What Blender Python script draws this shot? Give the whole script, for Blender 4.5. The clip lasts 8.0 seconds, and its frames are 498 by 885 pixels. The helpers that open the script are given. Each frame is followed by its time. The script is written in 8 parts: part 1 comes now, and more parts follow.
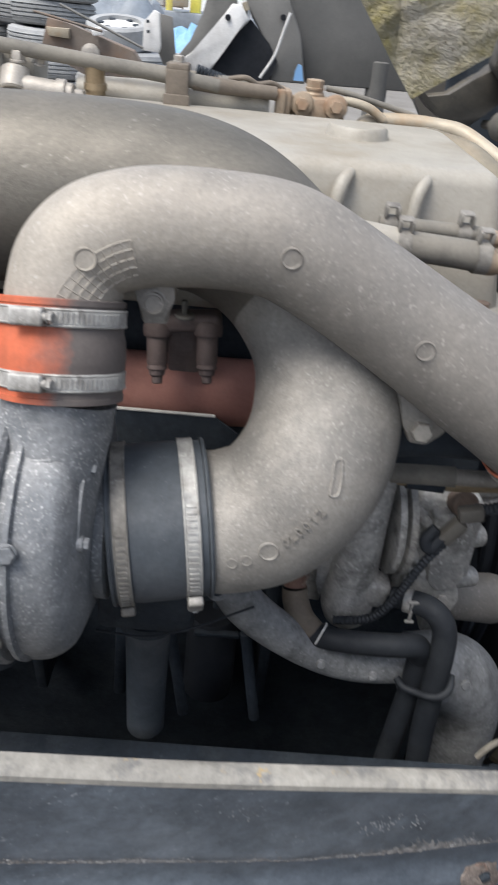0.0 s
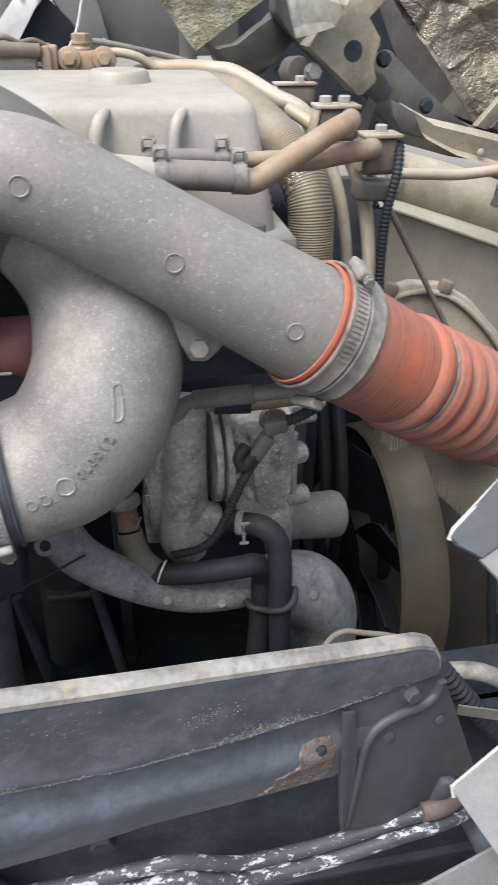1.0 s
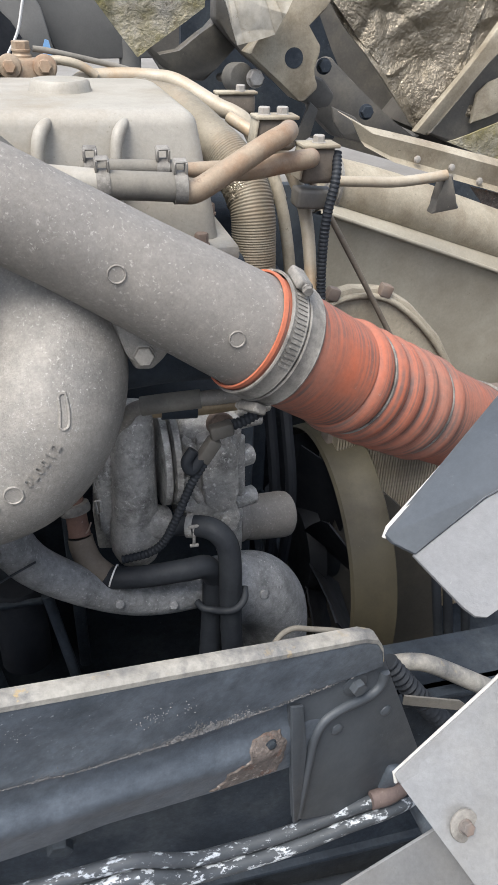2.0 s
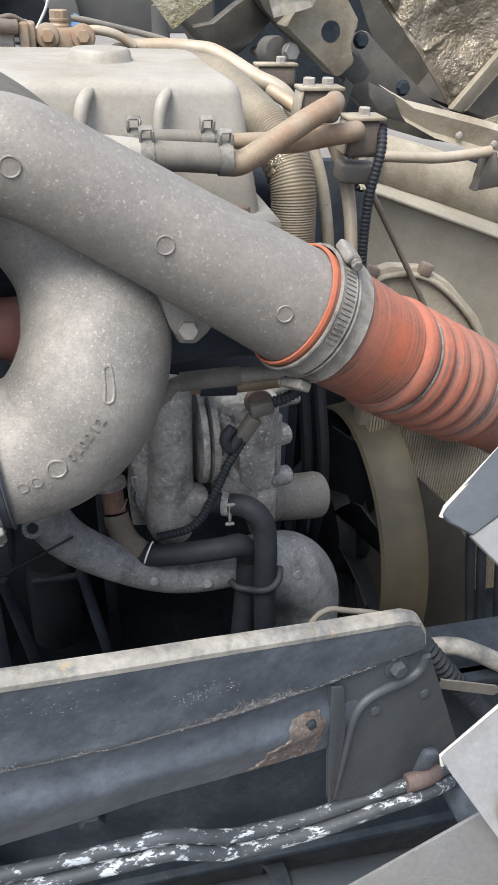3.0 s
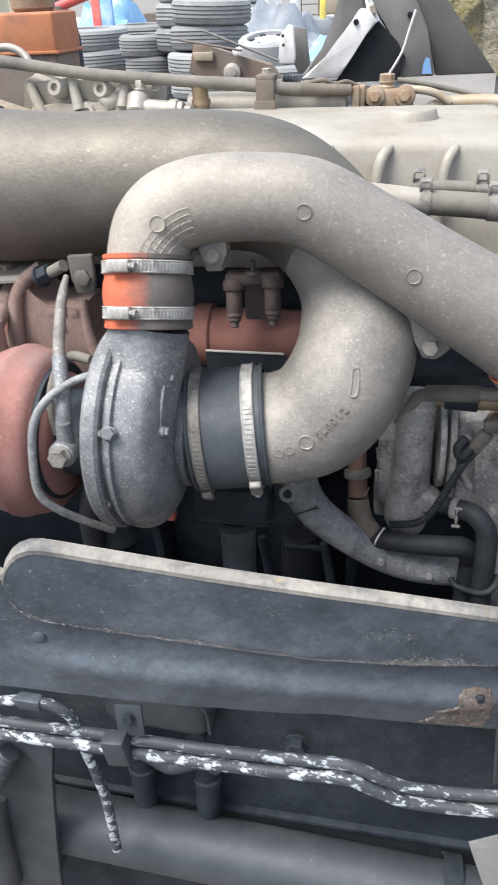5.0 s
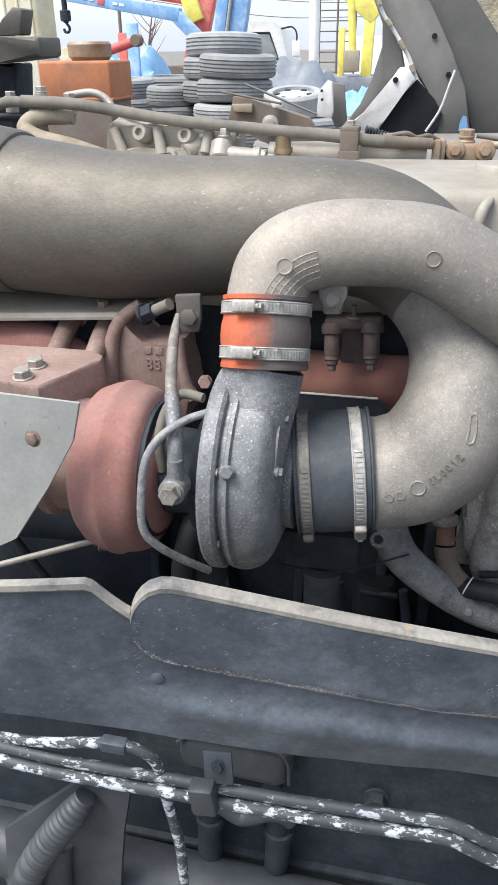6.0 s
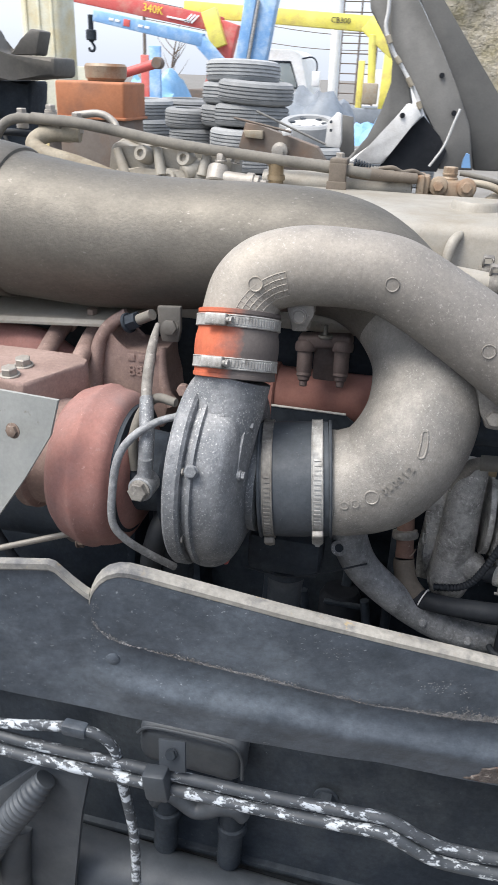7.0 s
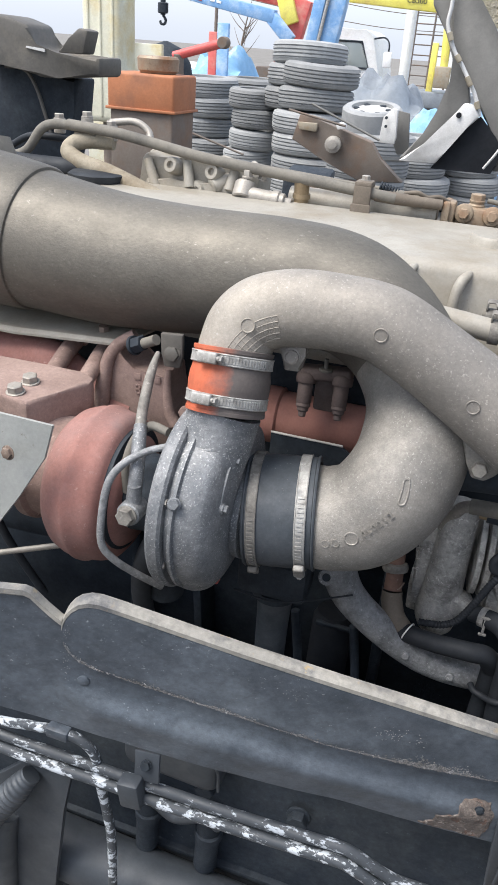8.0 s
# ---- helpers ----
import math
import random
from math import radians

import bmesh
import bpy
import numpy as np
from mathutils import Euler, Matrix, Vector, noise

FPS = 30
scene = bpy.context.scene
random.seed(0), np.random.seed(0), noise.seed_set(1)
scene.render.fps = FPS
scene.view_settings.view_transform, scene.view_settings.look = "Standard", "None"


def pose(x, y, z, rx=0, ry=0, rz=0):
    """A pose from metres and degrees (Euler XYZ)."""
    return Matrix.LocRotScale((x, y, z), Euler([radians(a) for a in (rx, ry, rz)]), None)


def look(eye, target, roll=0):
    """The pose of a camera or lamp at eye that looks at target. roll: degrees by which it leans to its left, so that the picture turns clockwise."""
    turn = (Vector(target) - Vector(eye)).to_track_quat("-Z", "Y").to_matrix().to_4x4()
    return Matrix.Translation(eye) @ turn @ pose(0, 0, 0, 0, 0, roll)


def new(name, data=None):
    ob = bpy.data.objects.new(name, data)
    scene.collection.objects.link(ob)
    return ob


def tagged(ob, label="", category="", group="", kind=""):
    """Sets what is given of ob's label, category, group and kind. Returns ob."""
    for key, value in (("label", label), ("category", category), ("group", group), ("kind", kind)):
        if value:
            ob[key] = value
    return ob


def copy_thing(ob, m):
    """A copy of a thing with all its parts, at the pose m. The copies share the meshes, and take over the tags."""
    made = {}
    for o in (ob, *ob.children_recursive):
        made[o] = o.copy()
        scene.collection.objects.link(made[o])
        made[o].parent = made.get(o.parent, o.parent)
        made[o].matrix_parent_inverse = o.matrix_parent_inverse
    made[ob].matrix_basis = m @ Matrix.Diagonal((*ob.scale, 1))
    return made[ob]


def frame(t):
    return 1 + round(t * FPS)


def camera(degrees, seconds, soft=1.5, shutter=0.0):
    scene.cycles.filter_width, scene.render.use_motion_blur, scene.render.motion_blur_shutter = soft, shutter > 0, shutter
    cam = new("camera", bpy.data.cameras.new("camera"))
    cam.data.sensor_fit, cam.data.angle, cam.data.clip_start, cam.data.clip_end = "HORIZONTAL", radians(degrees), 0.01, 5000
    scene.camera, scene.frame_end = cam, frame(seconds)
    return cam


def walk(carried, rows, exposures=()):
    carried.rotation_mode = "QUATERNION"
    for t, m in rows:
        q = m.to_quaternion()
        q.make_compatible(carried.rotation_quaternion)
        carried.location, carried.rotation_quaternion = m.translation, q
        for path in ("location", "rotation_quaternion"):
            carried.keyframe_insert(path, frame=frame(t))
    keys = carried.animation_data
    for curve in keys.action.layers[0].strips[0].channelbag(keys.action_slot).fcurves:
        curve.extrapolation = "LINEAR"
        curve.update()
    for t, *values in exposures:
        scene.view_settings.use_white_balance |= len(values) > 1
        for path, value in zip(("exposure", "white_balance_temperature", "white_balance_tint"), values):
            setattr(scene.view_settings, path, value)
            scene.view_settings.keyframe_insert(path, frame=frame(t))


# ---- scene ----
cam = camera(36.7, 8.0, shutter=0.3)
PATH = [
    (0, (0.013, 0.035, 1.599), (0.073, 1.749, 0.569), 5.9),
    (0.5, (0.051, 0.008, 1.567), (0.272, 1.702, 0.527), 3.2),
    (1, (0.089, -0.004, 1.572), (0.427, 1.663, 0.521), 1.1),
    (1.2, (0.103, -0.006, 1.577), (0.484, 1.655, 0.529), 0.7),
    (2.3, (0.089, -0.018, 1.583), (0.554, 1.617, 0.527), 2.3),
    (2.5, (0.087, -0.017, 1.571), (0.543, 1.611, 0.503), 2.6),
    (3, (0.075, -0.007, 1.574), (0.482, 1.621, 0.486), 2.2),
    (3.5, (0.082, -0.01, 1.58), (0.415, 1.628, 0.482), 0.9),
    (4, (0.09, -0.025, 1.578), (0.223, 1.644, 0.483), -2.2),
    (4.5, (0.143, -0.087, 1.61), (-0.072, 1.586, 0.535), -3.4),
    (5, (0.126, -0.136, 1.618), (-0.249, 1.538, 0.59), -2.6),
    (5.2, (0.105, -0.126, 1.619), (-0.287, 1.561, 0.618), -2.7),
    (6.3, (0.02, -0.169, 1.617), (-0.366, 1.571, 0.708), -0.2),
    (6.5, (0.029, -0.178, 1.624), (-0.349, 1.57, 0.728), -0.1),
    (7, (0.072, -0.193, 1.625), (-0.329, 1.559, 0.748), 2.3),
    (7.5, (0.118, -0.157, 1.661), (-0.417, 1.524, 0.72), 5.2),
    (8, (0.123, -0.17, 1.684), (-0.389, 1.525, 0.753), 4.3),
]
walk(cam, [(t, look(eye, target, roll)) for t, eye, target, roll in PATH], [(0.0, 0.846), (0.5, 1.015), (1.2, 1.128), (2.5, 1.115), (3.5, 1.222), (4.0, 1.297), (4.6, 1.316), (5.2, 1.175), (6.5, 1.034), (8.0, 0.987)])


# ---- world, sun, exposure ----
world = bpy.data.worlds.new("overcast_sky")
scene.world = world
world.use_nodes = True
wn = world.node_tree
sky = wn.nodes.new("ShaderNodeTexSky")
sky.sky_type = "NISHITA"
sky.sun_disc = False
sky.sun_elevation = radians(60)
sky.sun_rotation = radians(-130)
sky.air_density, sky.dust_density, sky.ozone_density = 1.0, 4.0, 1.0
haze = wn.nodes.new("ShaderNodeMix")
haze.data_type = "RGBA"
haze.inputs[0].default_value = 0.5
haze.inputs[7].default_value = (6.2, 6.75, 7.8, 1)
wn.links.new(sky.outputs[0], haze.inputs[6])
wn.links.new(haze.outputs[2], wn.nodes["Background"].inputs[0])
wn.nodes["Background"].inputs[1].default_value = 0.12
sun = new("sun", bpy.data.lights.new("sun", "SUN"))
sun.data.energy, sun.data.angle, sun.data.color = 2.4, radians(34), (1.0, 0.965, 0.91)
sun.matrix_world = look((-2.3, -1.9, 5.2), (0, 0, 0))

# ---- materials ----


def rgb(c):
    return (c[0], c[1], c[2], 1.0)


def surface(name, c1, c2, scale=18.0, rough=0.6, metal=0.0, fleck=None, fleck_scale=160.0, fleck_cut=0.66,
            patch=None, patch_scale=9.0, patch_cut=0.6, bump=0.25, bump_scale=420.0, rough2=None, stretch=(1, 1, 1), one_side=None,
            grain=0.12, soft=0.1, cluster=14.0, sparse=0.03, streak=None):
    """A worn surface: two tones mixed by cloudy noise, fine grain, clustered flecks, soft patches of dirt, streaks and fine relief."""
    m = bpy.data.materials.new(name)
    m.use_nodes = True
    t = m.node_tree
    out = t.nodes["Principled BSDF"]
    coord = t.nodes.new("ShaderNodeTexCoord")
    place = t.nodes.new("ShaderNodeMapping")
    place.inputs["Scale"].default_value = stretch
    t.links.new(coord.outputs["Object"], place.inputs[0])

    def cloud(sc, detail, seed, coarse=0.62, warp=0.0):
        n = t.nodes.new("ShaderNodeTexNoise")
        n.noise_dimensions = "4D"
        n.inputs["W"].default_value = seed
        n.inputs["Scale"].default_value = sc
        n.inputs["Detail"].default_value = detail
        n.inputs["Roughness"].default_value = coarse
        n.inputs["Distortion"].default_value = warp
        t.links.new(place.outputs[0], n.inputs["Vector"])
        return n.outputs["Fac"]

    def ramp(src, lo, hi, to=(0.0, 1.0)):
        r = t.nodes.new("ShaderNodeMapRange")
        r.inputs["From Min"].default_value, r.inputs["From Max"].default_value = lo, hi
        r.inputs["To Min"].default_value, r.inputs["To Max"].default_value = to
        t.links.new(src, r.inputs["Value"])
        return r.outputs[0]

    def join(op, a, b):
        x = t.nodes.new("ShaderNodeMath")
        x.operation = op
        for k, v in ((0, a), (1, b)):
            if isinstance(v, float):
                x.inputs[k].default_value = v
            else:
                t.links.new(v, x.inputs[k])
        return x.outputs[0]

    def blend(fac, a, b, how="MIX"):
        x = t.nodes.new("ShaderNodeMix")
        x.data_type = "RGBA"
        x.blend_type = how
        if isinstance(fac, float):
            x.inputs[0].default_value = fac
        else:
            t.links.new(fac, x.inputs[0])
        for k, v in ((6, a), (7, b)):
            if isinstance(v, tuple):
                x.inputs[k].default_value = rgb(v)
            else:
                t.links.new(v, x.inputs[k])
        return x.outputs[2]

    col = blend(ramp(cloud(scale, 8, 1.3, 0.7), 0.32, 0.68), c1, c2)
    if patch:
        where = cloud(patch_scale, 9, 5.1, 0.68)
        # one_side makes the patch grow along x, towards one end
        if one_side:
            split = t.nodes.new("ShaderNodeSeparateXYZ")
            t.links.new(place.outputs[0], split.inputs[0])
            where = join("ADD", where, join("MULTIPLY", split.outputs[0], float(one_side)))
        col = blend(ramp(where, patch_cut - soft, patch_cut + soft), col, patch)
    if streak:
        axis, sc, dust, cut = streak
        dot = t.nodes.new("ShaderNodeVectorMath")
        dot.operation = "DOT_PRODUCT"
        t.links.new(place.outputs[0], dot.inputs[0])
        dot.inputs[1].default_value = axis
        ln = t.nodes.new("ShaderNodeTexNoise")
        ln.noise_dimensions = "1D"
        ln.inputs["Scale"].default_value = sc
        ln.inputs["Detail"].default_value = 5
        t.links.new(dot.outputs["Value"], ln.inputs["W"])
        col = blend(join("MULTIPLY", ramp(ln.outputs["Fac"], cut - 0.08, cut + 0.08), ramp(cloud(22, 4, 2.2), 0.35, 0.6)), col, dust)
    if grain:
        g = ramp(cloud(bump_scale * 0.8, 6, 4.4, 0.75), 0.3, 0.7, (1.0 - grain, 1.0 + grain))
        mid = ramp(cloud(scale * 5, 6, 8.8, 0.7), 0.3, 0.7, (1.0 - grain * 0.5, 1.0 + grain * 0.5))
        both = join("MULTIPLY", g, mid)
        tint = t.nodes.new("ShaderNodeCombineColor")
        for k in range(3):
            t.links.new(both, tint.inputs[k])
        col = blend(1.0, col, tint.outputs[0], "MULTIPLY")
    if fleck:
        spots = ramp(cloud(fleck_scale, 5, 9.7, 0.66, 0.1), fleck_cut + 0.02, fleck_cut + 0.075)
        crowd = ramp(cloud(cluster, 5, 6.1, 0.7), 0.44, 0.64, (sparse, 1.0))
        col = blend(join("MULTIPLY", spots, crowd), col, fleck)
    t.links.new(col, out.inputs["Base Color"])
    out.inputs["Metallic"].default_value = metal
    t.links.new(ramp(cloud(scale * 3, 5, 3.3), 0.25, 0.75, (rough, rough2 if rough2 is not None else min(1.0, rough + 0.25))), out.inputs["Roughness"])
    if bump:
        b = t.nodes.new("ShaderNodeBump")
        b.inputs["Strength"].default_value = bump
        b.inputs["Distance"].default_value = 0.0005
        t.links.new(cloud(bump_scale, 5, 7.7, 0.7), b.inputs["Height"])
        t.links.new(b.outputs[0], out.inputs["Normal"])
    return m


# left end paler through one_side: shoulder highlight put into the colour, with dust
cast_pipe = surface("dusty_highlit_aluminium", (0.166, 0.156, 0.144), (0.245, 0.226, 0.202), 9, 0.5, 0.25, (0.437, 0.41, 0.376), 310, 0.56, (0.335, 0.305, 0.262), 9, 0.66, 0.8, 420, grain=0.18, one_side=-1.9, cluster=20, soft=0.2, sparse=0.22)
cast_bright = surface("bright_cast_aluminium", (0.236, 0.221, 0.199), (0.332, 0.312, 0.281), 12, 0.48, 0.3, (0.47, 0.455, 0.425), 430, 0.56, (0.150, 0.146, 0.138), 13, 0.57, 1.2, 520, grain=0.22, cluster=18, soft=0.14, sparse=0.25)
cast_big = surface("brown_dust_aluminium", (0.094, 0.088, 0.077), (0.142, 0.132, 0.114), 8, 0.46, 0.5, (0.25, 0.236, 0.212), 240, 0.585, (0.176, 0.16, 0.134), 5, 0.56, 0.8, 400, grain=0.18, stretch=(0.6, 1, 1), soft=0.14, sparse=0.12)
cast_turbo = surface("oxidised_turbo_alloy", (0.112, 0.120, 0.130), (0.21, 0.22, 0.23), 20, 0.45, 0.35, (0.56, 0.56, 0.55), 470, 0.545, (0.28, 0.285, 0.29), 22, 0.58, 1.0, 360, grain=0.24, cluster=22, sparse=0.25)
cover_paint = surface("cream_dust_cover", (0.262, 0.246, 0.212), (0.335, 0.315, 0.275), 9, 0.42, 0.0, (0.17, 0.14, 0.105), 190, 0.6, (0.235, 0.205, 0.158), 8, 0.56, 0.4, 420, grain=0.11)
red_oxide = surface("red_oxide_iron", (0.245, 0.112, 0.093), (0.325, 0.16, 0.135), 12, 0.8, 0.0, (0.42, 0.27, 0.24), 170, 0.58, (0.24, 0.158, 0.148), 9, 0.58, 0.6, 380, grain=0.14, soft=0.14)
red_dark = surface("brown_red_iron", (0.225, 0.155, 0.133), (0.33, 0.24, 0.21), 16, 0.82, 0.0, (0.42, 0.32, 0.285), 150, 0.58, (0.17, 0.11, 0.092), 15, 0.62, 0.7, 380, grain=0.18)
orange_rubber = surface("orange_silicone", (0.50, 0.105, 0.042), (0.40, 0.115, 0.062), 12, 0.6, 0.0, (0.34, 0.26, 0.21), 150, 0.62, (0.105, 0.09, 0.084), 24, 0.50, 0.3, 300, one_side=14.0, soft=0.2, grain=0.16)
orange_clean = surface("clean_orange_silicone", (0.42, 0.11, 0.05), (0.36, 0.12, 0.07), 30, 0.5, 0.0, (0.30, 0.22, 0.18), 150, 0.6, None, 14, 0.54, 0.2, 300)
orange_dirty = surface("dusty_orange_silicone", (0.42, 0.108, 0.052), (0.32, 0.108, 0.066), 14, 0.55, 0.0, (0.30, 0.22, 0.18), 260, 0.60, (0.20, 0.115, 0.088), 12, 0.56, 0.4, 300, grain=0.14, soft=0.18, streak=((0.83, 0.26, -0.5), 260.0, (0.125, 0.08, 0.068), 0.51))
black_rubber = surface("black_rubber", (0.012, 0.0145, 0.019), (0.024, 0.028, 0.034), 16, 0.52, 0.0, (0.075, 0.078, 0.082), 120, 0.66, (0.038, 0.043, 0.049), 9, 0.6, 0.3, 400)
sleeve_rubber = surface("dusted_sleeve_rubber", (0.030, 0.037, 0.045), (0.056, 0.066, 0.077), 16, 0.55, 0.0, (0.16, 0.165, 0.17), 160, 0.62, (0.082, 0.09, 0.10), 14, 0.58, 0.5, 300, grain=0.16)
# near-black tone; shade of the fan opening and hollows is put into it
fan_black = surface("black_plastic_and_shade", (0.005, 0.0065, 0.01), (0.011, 0.0135, 0.018), 12, 0.55, 0.0, None, 9, 0.6, (0.018, 0.02, 0.024), 9, 0.6, 0.2, 300)
grey_rubber = surface("dusty_rubber", (0.135, 0.127, 0.11), (0.195, 0.18, 0.153), 20, 0.7, 0.0, (0.26, 0.24, 0.2), 90, 0.68, (0.095, 0.09, 0.08), 13, 0.58, 0.3, 500)
zinc = surface("zinc_band", (0.34, 0.335, 0.32), (0.46, 0.455, 0.435), 40, 0.45, 0.35, (0.62, 0.61, 0.58), 170, 0.57, (0.185, 0.176, 0.162), 45, 0.55, 0.7, 400, grain=0.16)
zinc_dull = surface("dull_band", (0.185, 0.176, 0.158), (0.265, 0.250, 0.226), 50, 0.6, 0.2, (0.40, 0.38, 0.35), 150, 0.56, (0.11, 0.102, 0.092), 50, 0.56, 0.9, 300, grain=0.2)
bolt_steel = surface("bolt_steel", (0.28, 0.262, 0.235), (0.38, 0.355, 0.32), 60, 0.45, 0.4, (0.22, 0.15, 0.105), 160, 0.58, None, 9, 0.6, 0.4, 500)
bolt_rust = surface("rusty_bolt", (0.15, 0.108, 0.085), (0.24, 0.185, 0.15), 60, 0.7, 0.2, (0.36, 0.32, 0.28), 160, 0.6, None, 9, 0.6, 0.4, 500)
frame_paint = surface("dark_frame_paint", (0.033, 0.0425, 0.0545), (0.083, 0.098, 0.119), 14, 0.34, 0.0, (0.28, 0.30, 0.32), 300, 0.60, (0.115, 0.135, 0.158), 8, 0.57, 0.9, 180, stretch=(0.8, 1, 1.1), grain=0.3, cluster=6)
frame_edge = surface("worn_frame_edge", (0.20, 0.192, 0.172), (0.31, 0.296, 0.262), 22, 0.6, 0.0, (0.36, 0.27, 0.14), 80, 0.57, (0.105, 0.106, 0.108), 24, 0.56, 0.9, 240, grain=0.2, soft=0.08)
scuff = surface("scuffed_rust_line", (0.085, 0.08, 0.078), (0.16, 0.14, 0.125), 60, 0.85, 0.0, (0.4, 0.38, 0.35), 120, 0.6, (0.2, 0.12, 0.08), 30, 0.58, 0.9, 160)
rust_patch = surface("flaking_rust", (0.085, 0.072, 0.066), (0.165, 0.138, 0.122), 80, 0.9, 0.0, (0.36, 0.33, 0.30), 200, 0.53, (0.150, 0.088, 0.066), 90, 0.57, 2.0, 160, grain=0.4, soft=0.05)
flake_pipe = surface("flaking_painted_pipe", (0.036, 0.043, 0.051), (0.068, 0.077, 0.088), 30, 0.45, 0.0, (0.34, 0.37, 0.40), 240, 0.6, (0.50, 0.54, 0.58), 105, 0.535, 0.7, 240, stretch=(0.5, 1.0, 1.0), cluster=16, sparse=0.25, soft=0.02)
# dark iron tone; the darkness of shaded recesses is put into it too
dark_iron = surface("dark_iron_and_shade", (0.012, 0.0168, 0.0235), (0.028, 0.0365, 0.048), 15, 0.6, 0.0, (0.095, 0.103, 0.113), 150, 0.61, (0.040, 0.048, 0.056), 14, 0.57, 0.7, 200, grain=0.25)
pump_alloy = surface("greasy_pump_alloy", (0.33, 0.322, 0.303), (0.52, 0.505, 0.475), 30, 0.30, 0.3, (0.80, 0.79, 0.76), 230, 0.545, (0.15, 0.146, 0.138), 40, 0.585, 1.8, 220, grain=0.3, soft=0.1, cluster=20, sparse=0.25)
water_pipe = surface("grey_water_pipe", (0.19, 0.197, 0.205), (0.32, 0.327, 0.333), 20, 0.42, 0.25, (0.52, 0.52, 0.515), 300, 0.555, (0.12, 0.124, 0.128), 34, 0.585, 1.8, 280, grain=0.3, sparse=0.2)
tube_beige = surface("beige_steel_tube", (0.29, 0.248, 0.185), (0.37, 0.328, 0.258), 25, 0.4, 0.15, (0.2, 0.14, 0.085), 120, 0.6, (0.32, 0.21, 0.11), 12, 0.6, 0.3, 400, grain=0.1)
tube_brown = surface("rust_stained_tube", (0.235, 0.178, 0.122), (0.315, 0.252, 0.182), 18, 0.4, 0.15, (0.15, 0.092, 0.056), 120, 0.56, (0.225, 0.118, 0.06), 14, 0.55, 0.4, 400, grain=0.14)
hose_foil = surface("foil_flex_hose", (0.165, 0.145, 0.108), (0.245, 0.218, 0.168), 18, 0.5, 0.2, (0.11, 0.085, 0.06), 90, 0.59, (0.205, 0.150, 0.095), 10, 0.58, 0.4, 300, grain=0.14)
blanket_pale = surface("pale_torn_blanket", (0.40, 0.365, 0.30), (0.52, 0.485, 0.42), 12, 0.6, 0.05, (0.24, 0.20, 0.14), 60, 0.58, (0.30, 0.26, 0.19), 9, 0.55, 1.0, 60, grain=0.18)
panel_grey = surface("dusty_grey_panel", (0.285, 0.262, 0.208), (0.365, 0.338, 0.275), 5, 0.5, 0.1, (0.19, 0.162, 0.122), 120, 0.62, (0.215, 0.188, 0.140), 5, 0.54, 0.3, 300, grain=0.1, soft=0.16)
panel_beige = surface("beige_dust_panel", (0.255, 0.224, 0.168), (0.345, 0.31, 0.24), 10, 0.62, 0.0, (0.15, 0.124, 0.09), 130, 0.585, (0.185, 0.152, 0.105), 11, 0.56, 0.6, 300, grain=0.16)
bright_sheet = surface("bright_galvanised_sheet", (0.235, 0.24, 0.245), (0.31, 0.314, 0.316), 9, 0.36, 0.35, (0.15, 0.145, 0.135), 170, 0.6, (0.27, 0.262, 0.245), 10, 0.57, 0.4, 300, grain=0.12, soft=0.16)
sheet_edge = surface("worn_sheet_edge", (0.40, 0.39, 0.365), (0.52, 0.51, 0.48), 40, 0.5, 0.2, (0.3, 0.26, 0.2), 80, 0.62, None, 14, 0.6, 0.3, 300)
olive_ring = surface("olive_shroud_paint", (0.045, 0.039, 0.024), (0.068, 0.060, 0.038), 7, 0.55, 0.0, (0.12, 0.11, 0.08), 150, 0.63, (0.03, 0.026, 0.018), 6, 0.58, 0.25, 300, grain=0.08)
blanket_mat = surface("aged_foil_blanket", (0.20, 0.17, 0.125), (0.33, 0.29, 0.225), 9, 0.22, 0.5, (0.10, 0.08, 0.055), 60, 0.60, (0.14, 0.115, 0.075), 9, 0.57, 1.0, 22, grain=0.14)
blanket_moss = surface("mossy_blanket", (0.33, 0.30, 0.235), (0.44, 0.41, 0.35), 14, 0.45, 0.1, (0.12, 0.10, 0.06), 70, 0.56, (0.20, 0.17, 0.05), 9, 0.51, 1.4, 60, grain=0.18)
cab_dark = surface("dark_cab_member", (0.062, 0.058, 0.052), (0.106, 0.099, 0.088), 9, 0.45, 0.0, (0.26, 0.235, 0.19), 90, 0.63, (0.155, 0.138, 0.11), 7, 0.59, 0.4, 240, grain=0.14)
fender_grey = surface("grey_arch_plastic", (0.115, 0.113, 0.106), (0.17, 0.166, 0.156), 3, 0.5, 0.0, (0.3, 0.29, 0.27), 90, 0.66, (0.21, 0.205, 0.19), 2.5, 0.58, 0.3, 200, grain=0.1)
arch_dark = surface("dark_arch_lining", (0.075, 0.075, 0.072), (0.105, 0.104, 0.10), 3, 0.6, 0.0, (0.2, 0.19, 0.18), 60, 0.66, (0.13, 0.127, 0.12), 2.5, 0.6, 0.3, 200, grain=0.08)
fender_light = surface("pale_arch_metal", (0.55, 0.55, 0.54), (0.66, 0.66, 0.65), 8, 0.45, 0.1, (0.42, 0.4, 0.37), 60, 0.74, (0.48, 0.47, 0.45), 6, 0.6, 0.15, 300)
tyre_rubber = surface("weathered_tyre_rubber", (0.22, 0.228, 0.232), (0.31, 0.318, 0.322), 2.5, 0.8, 0.0, None, 9, 0.7, (0.38, 0.38, 0.375), 2.2, 0.58, 0.3, 40, grain=0.07)
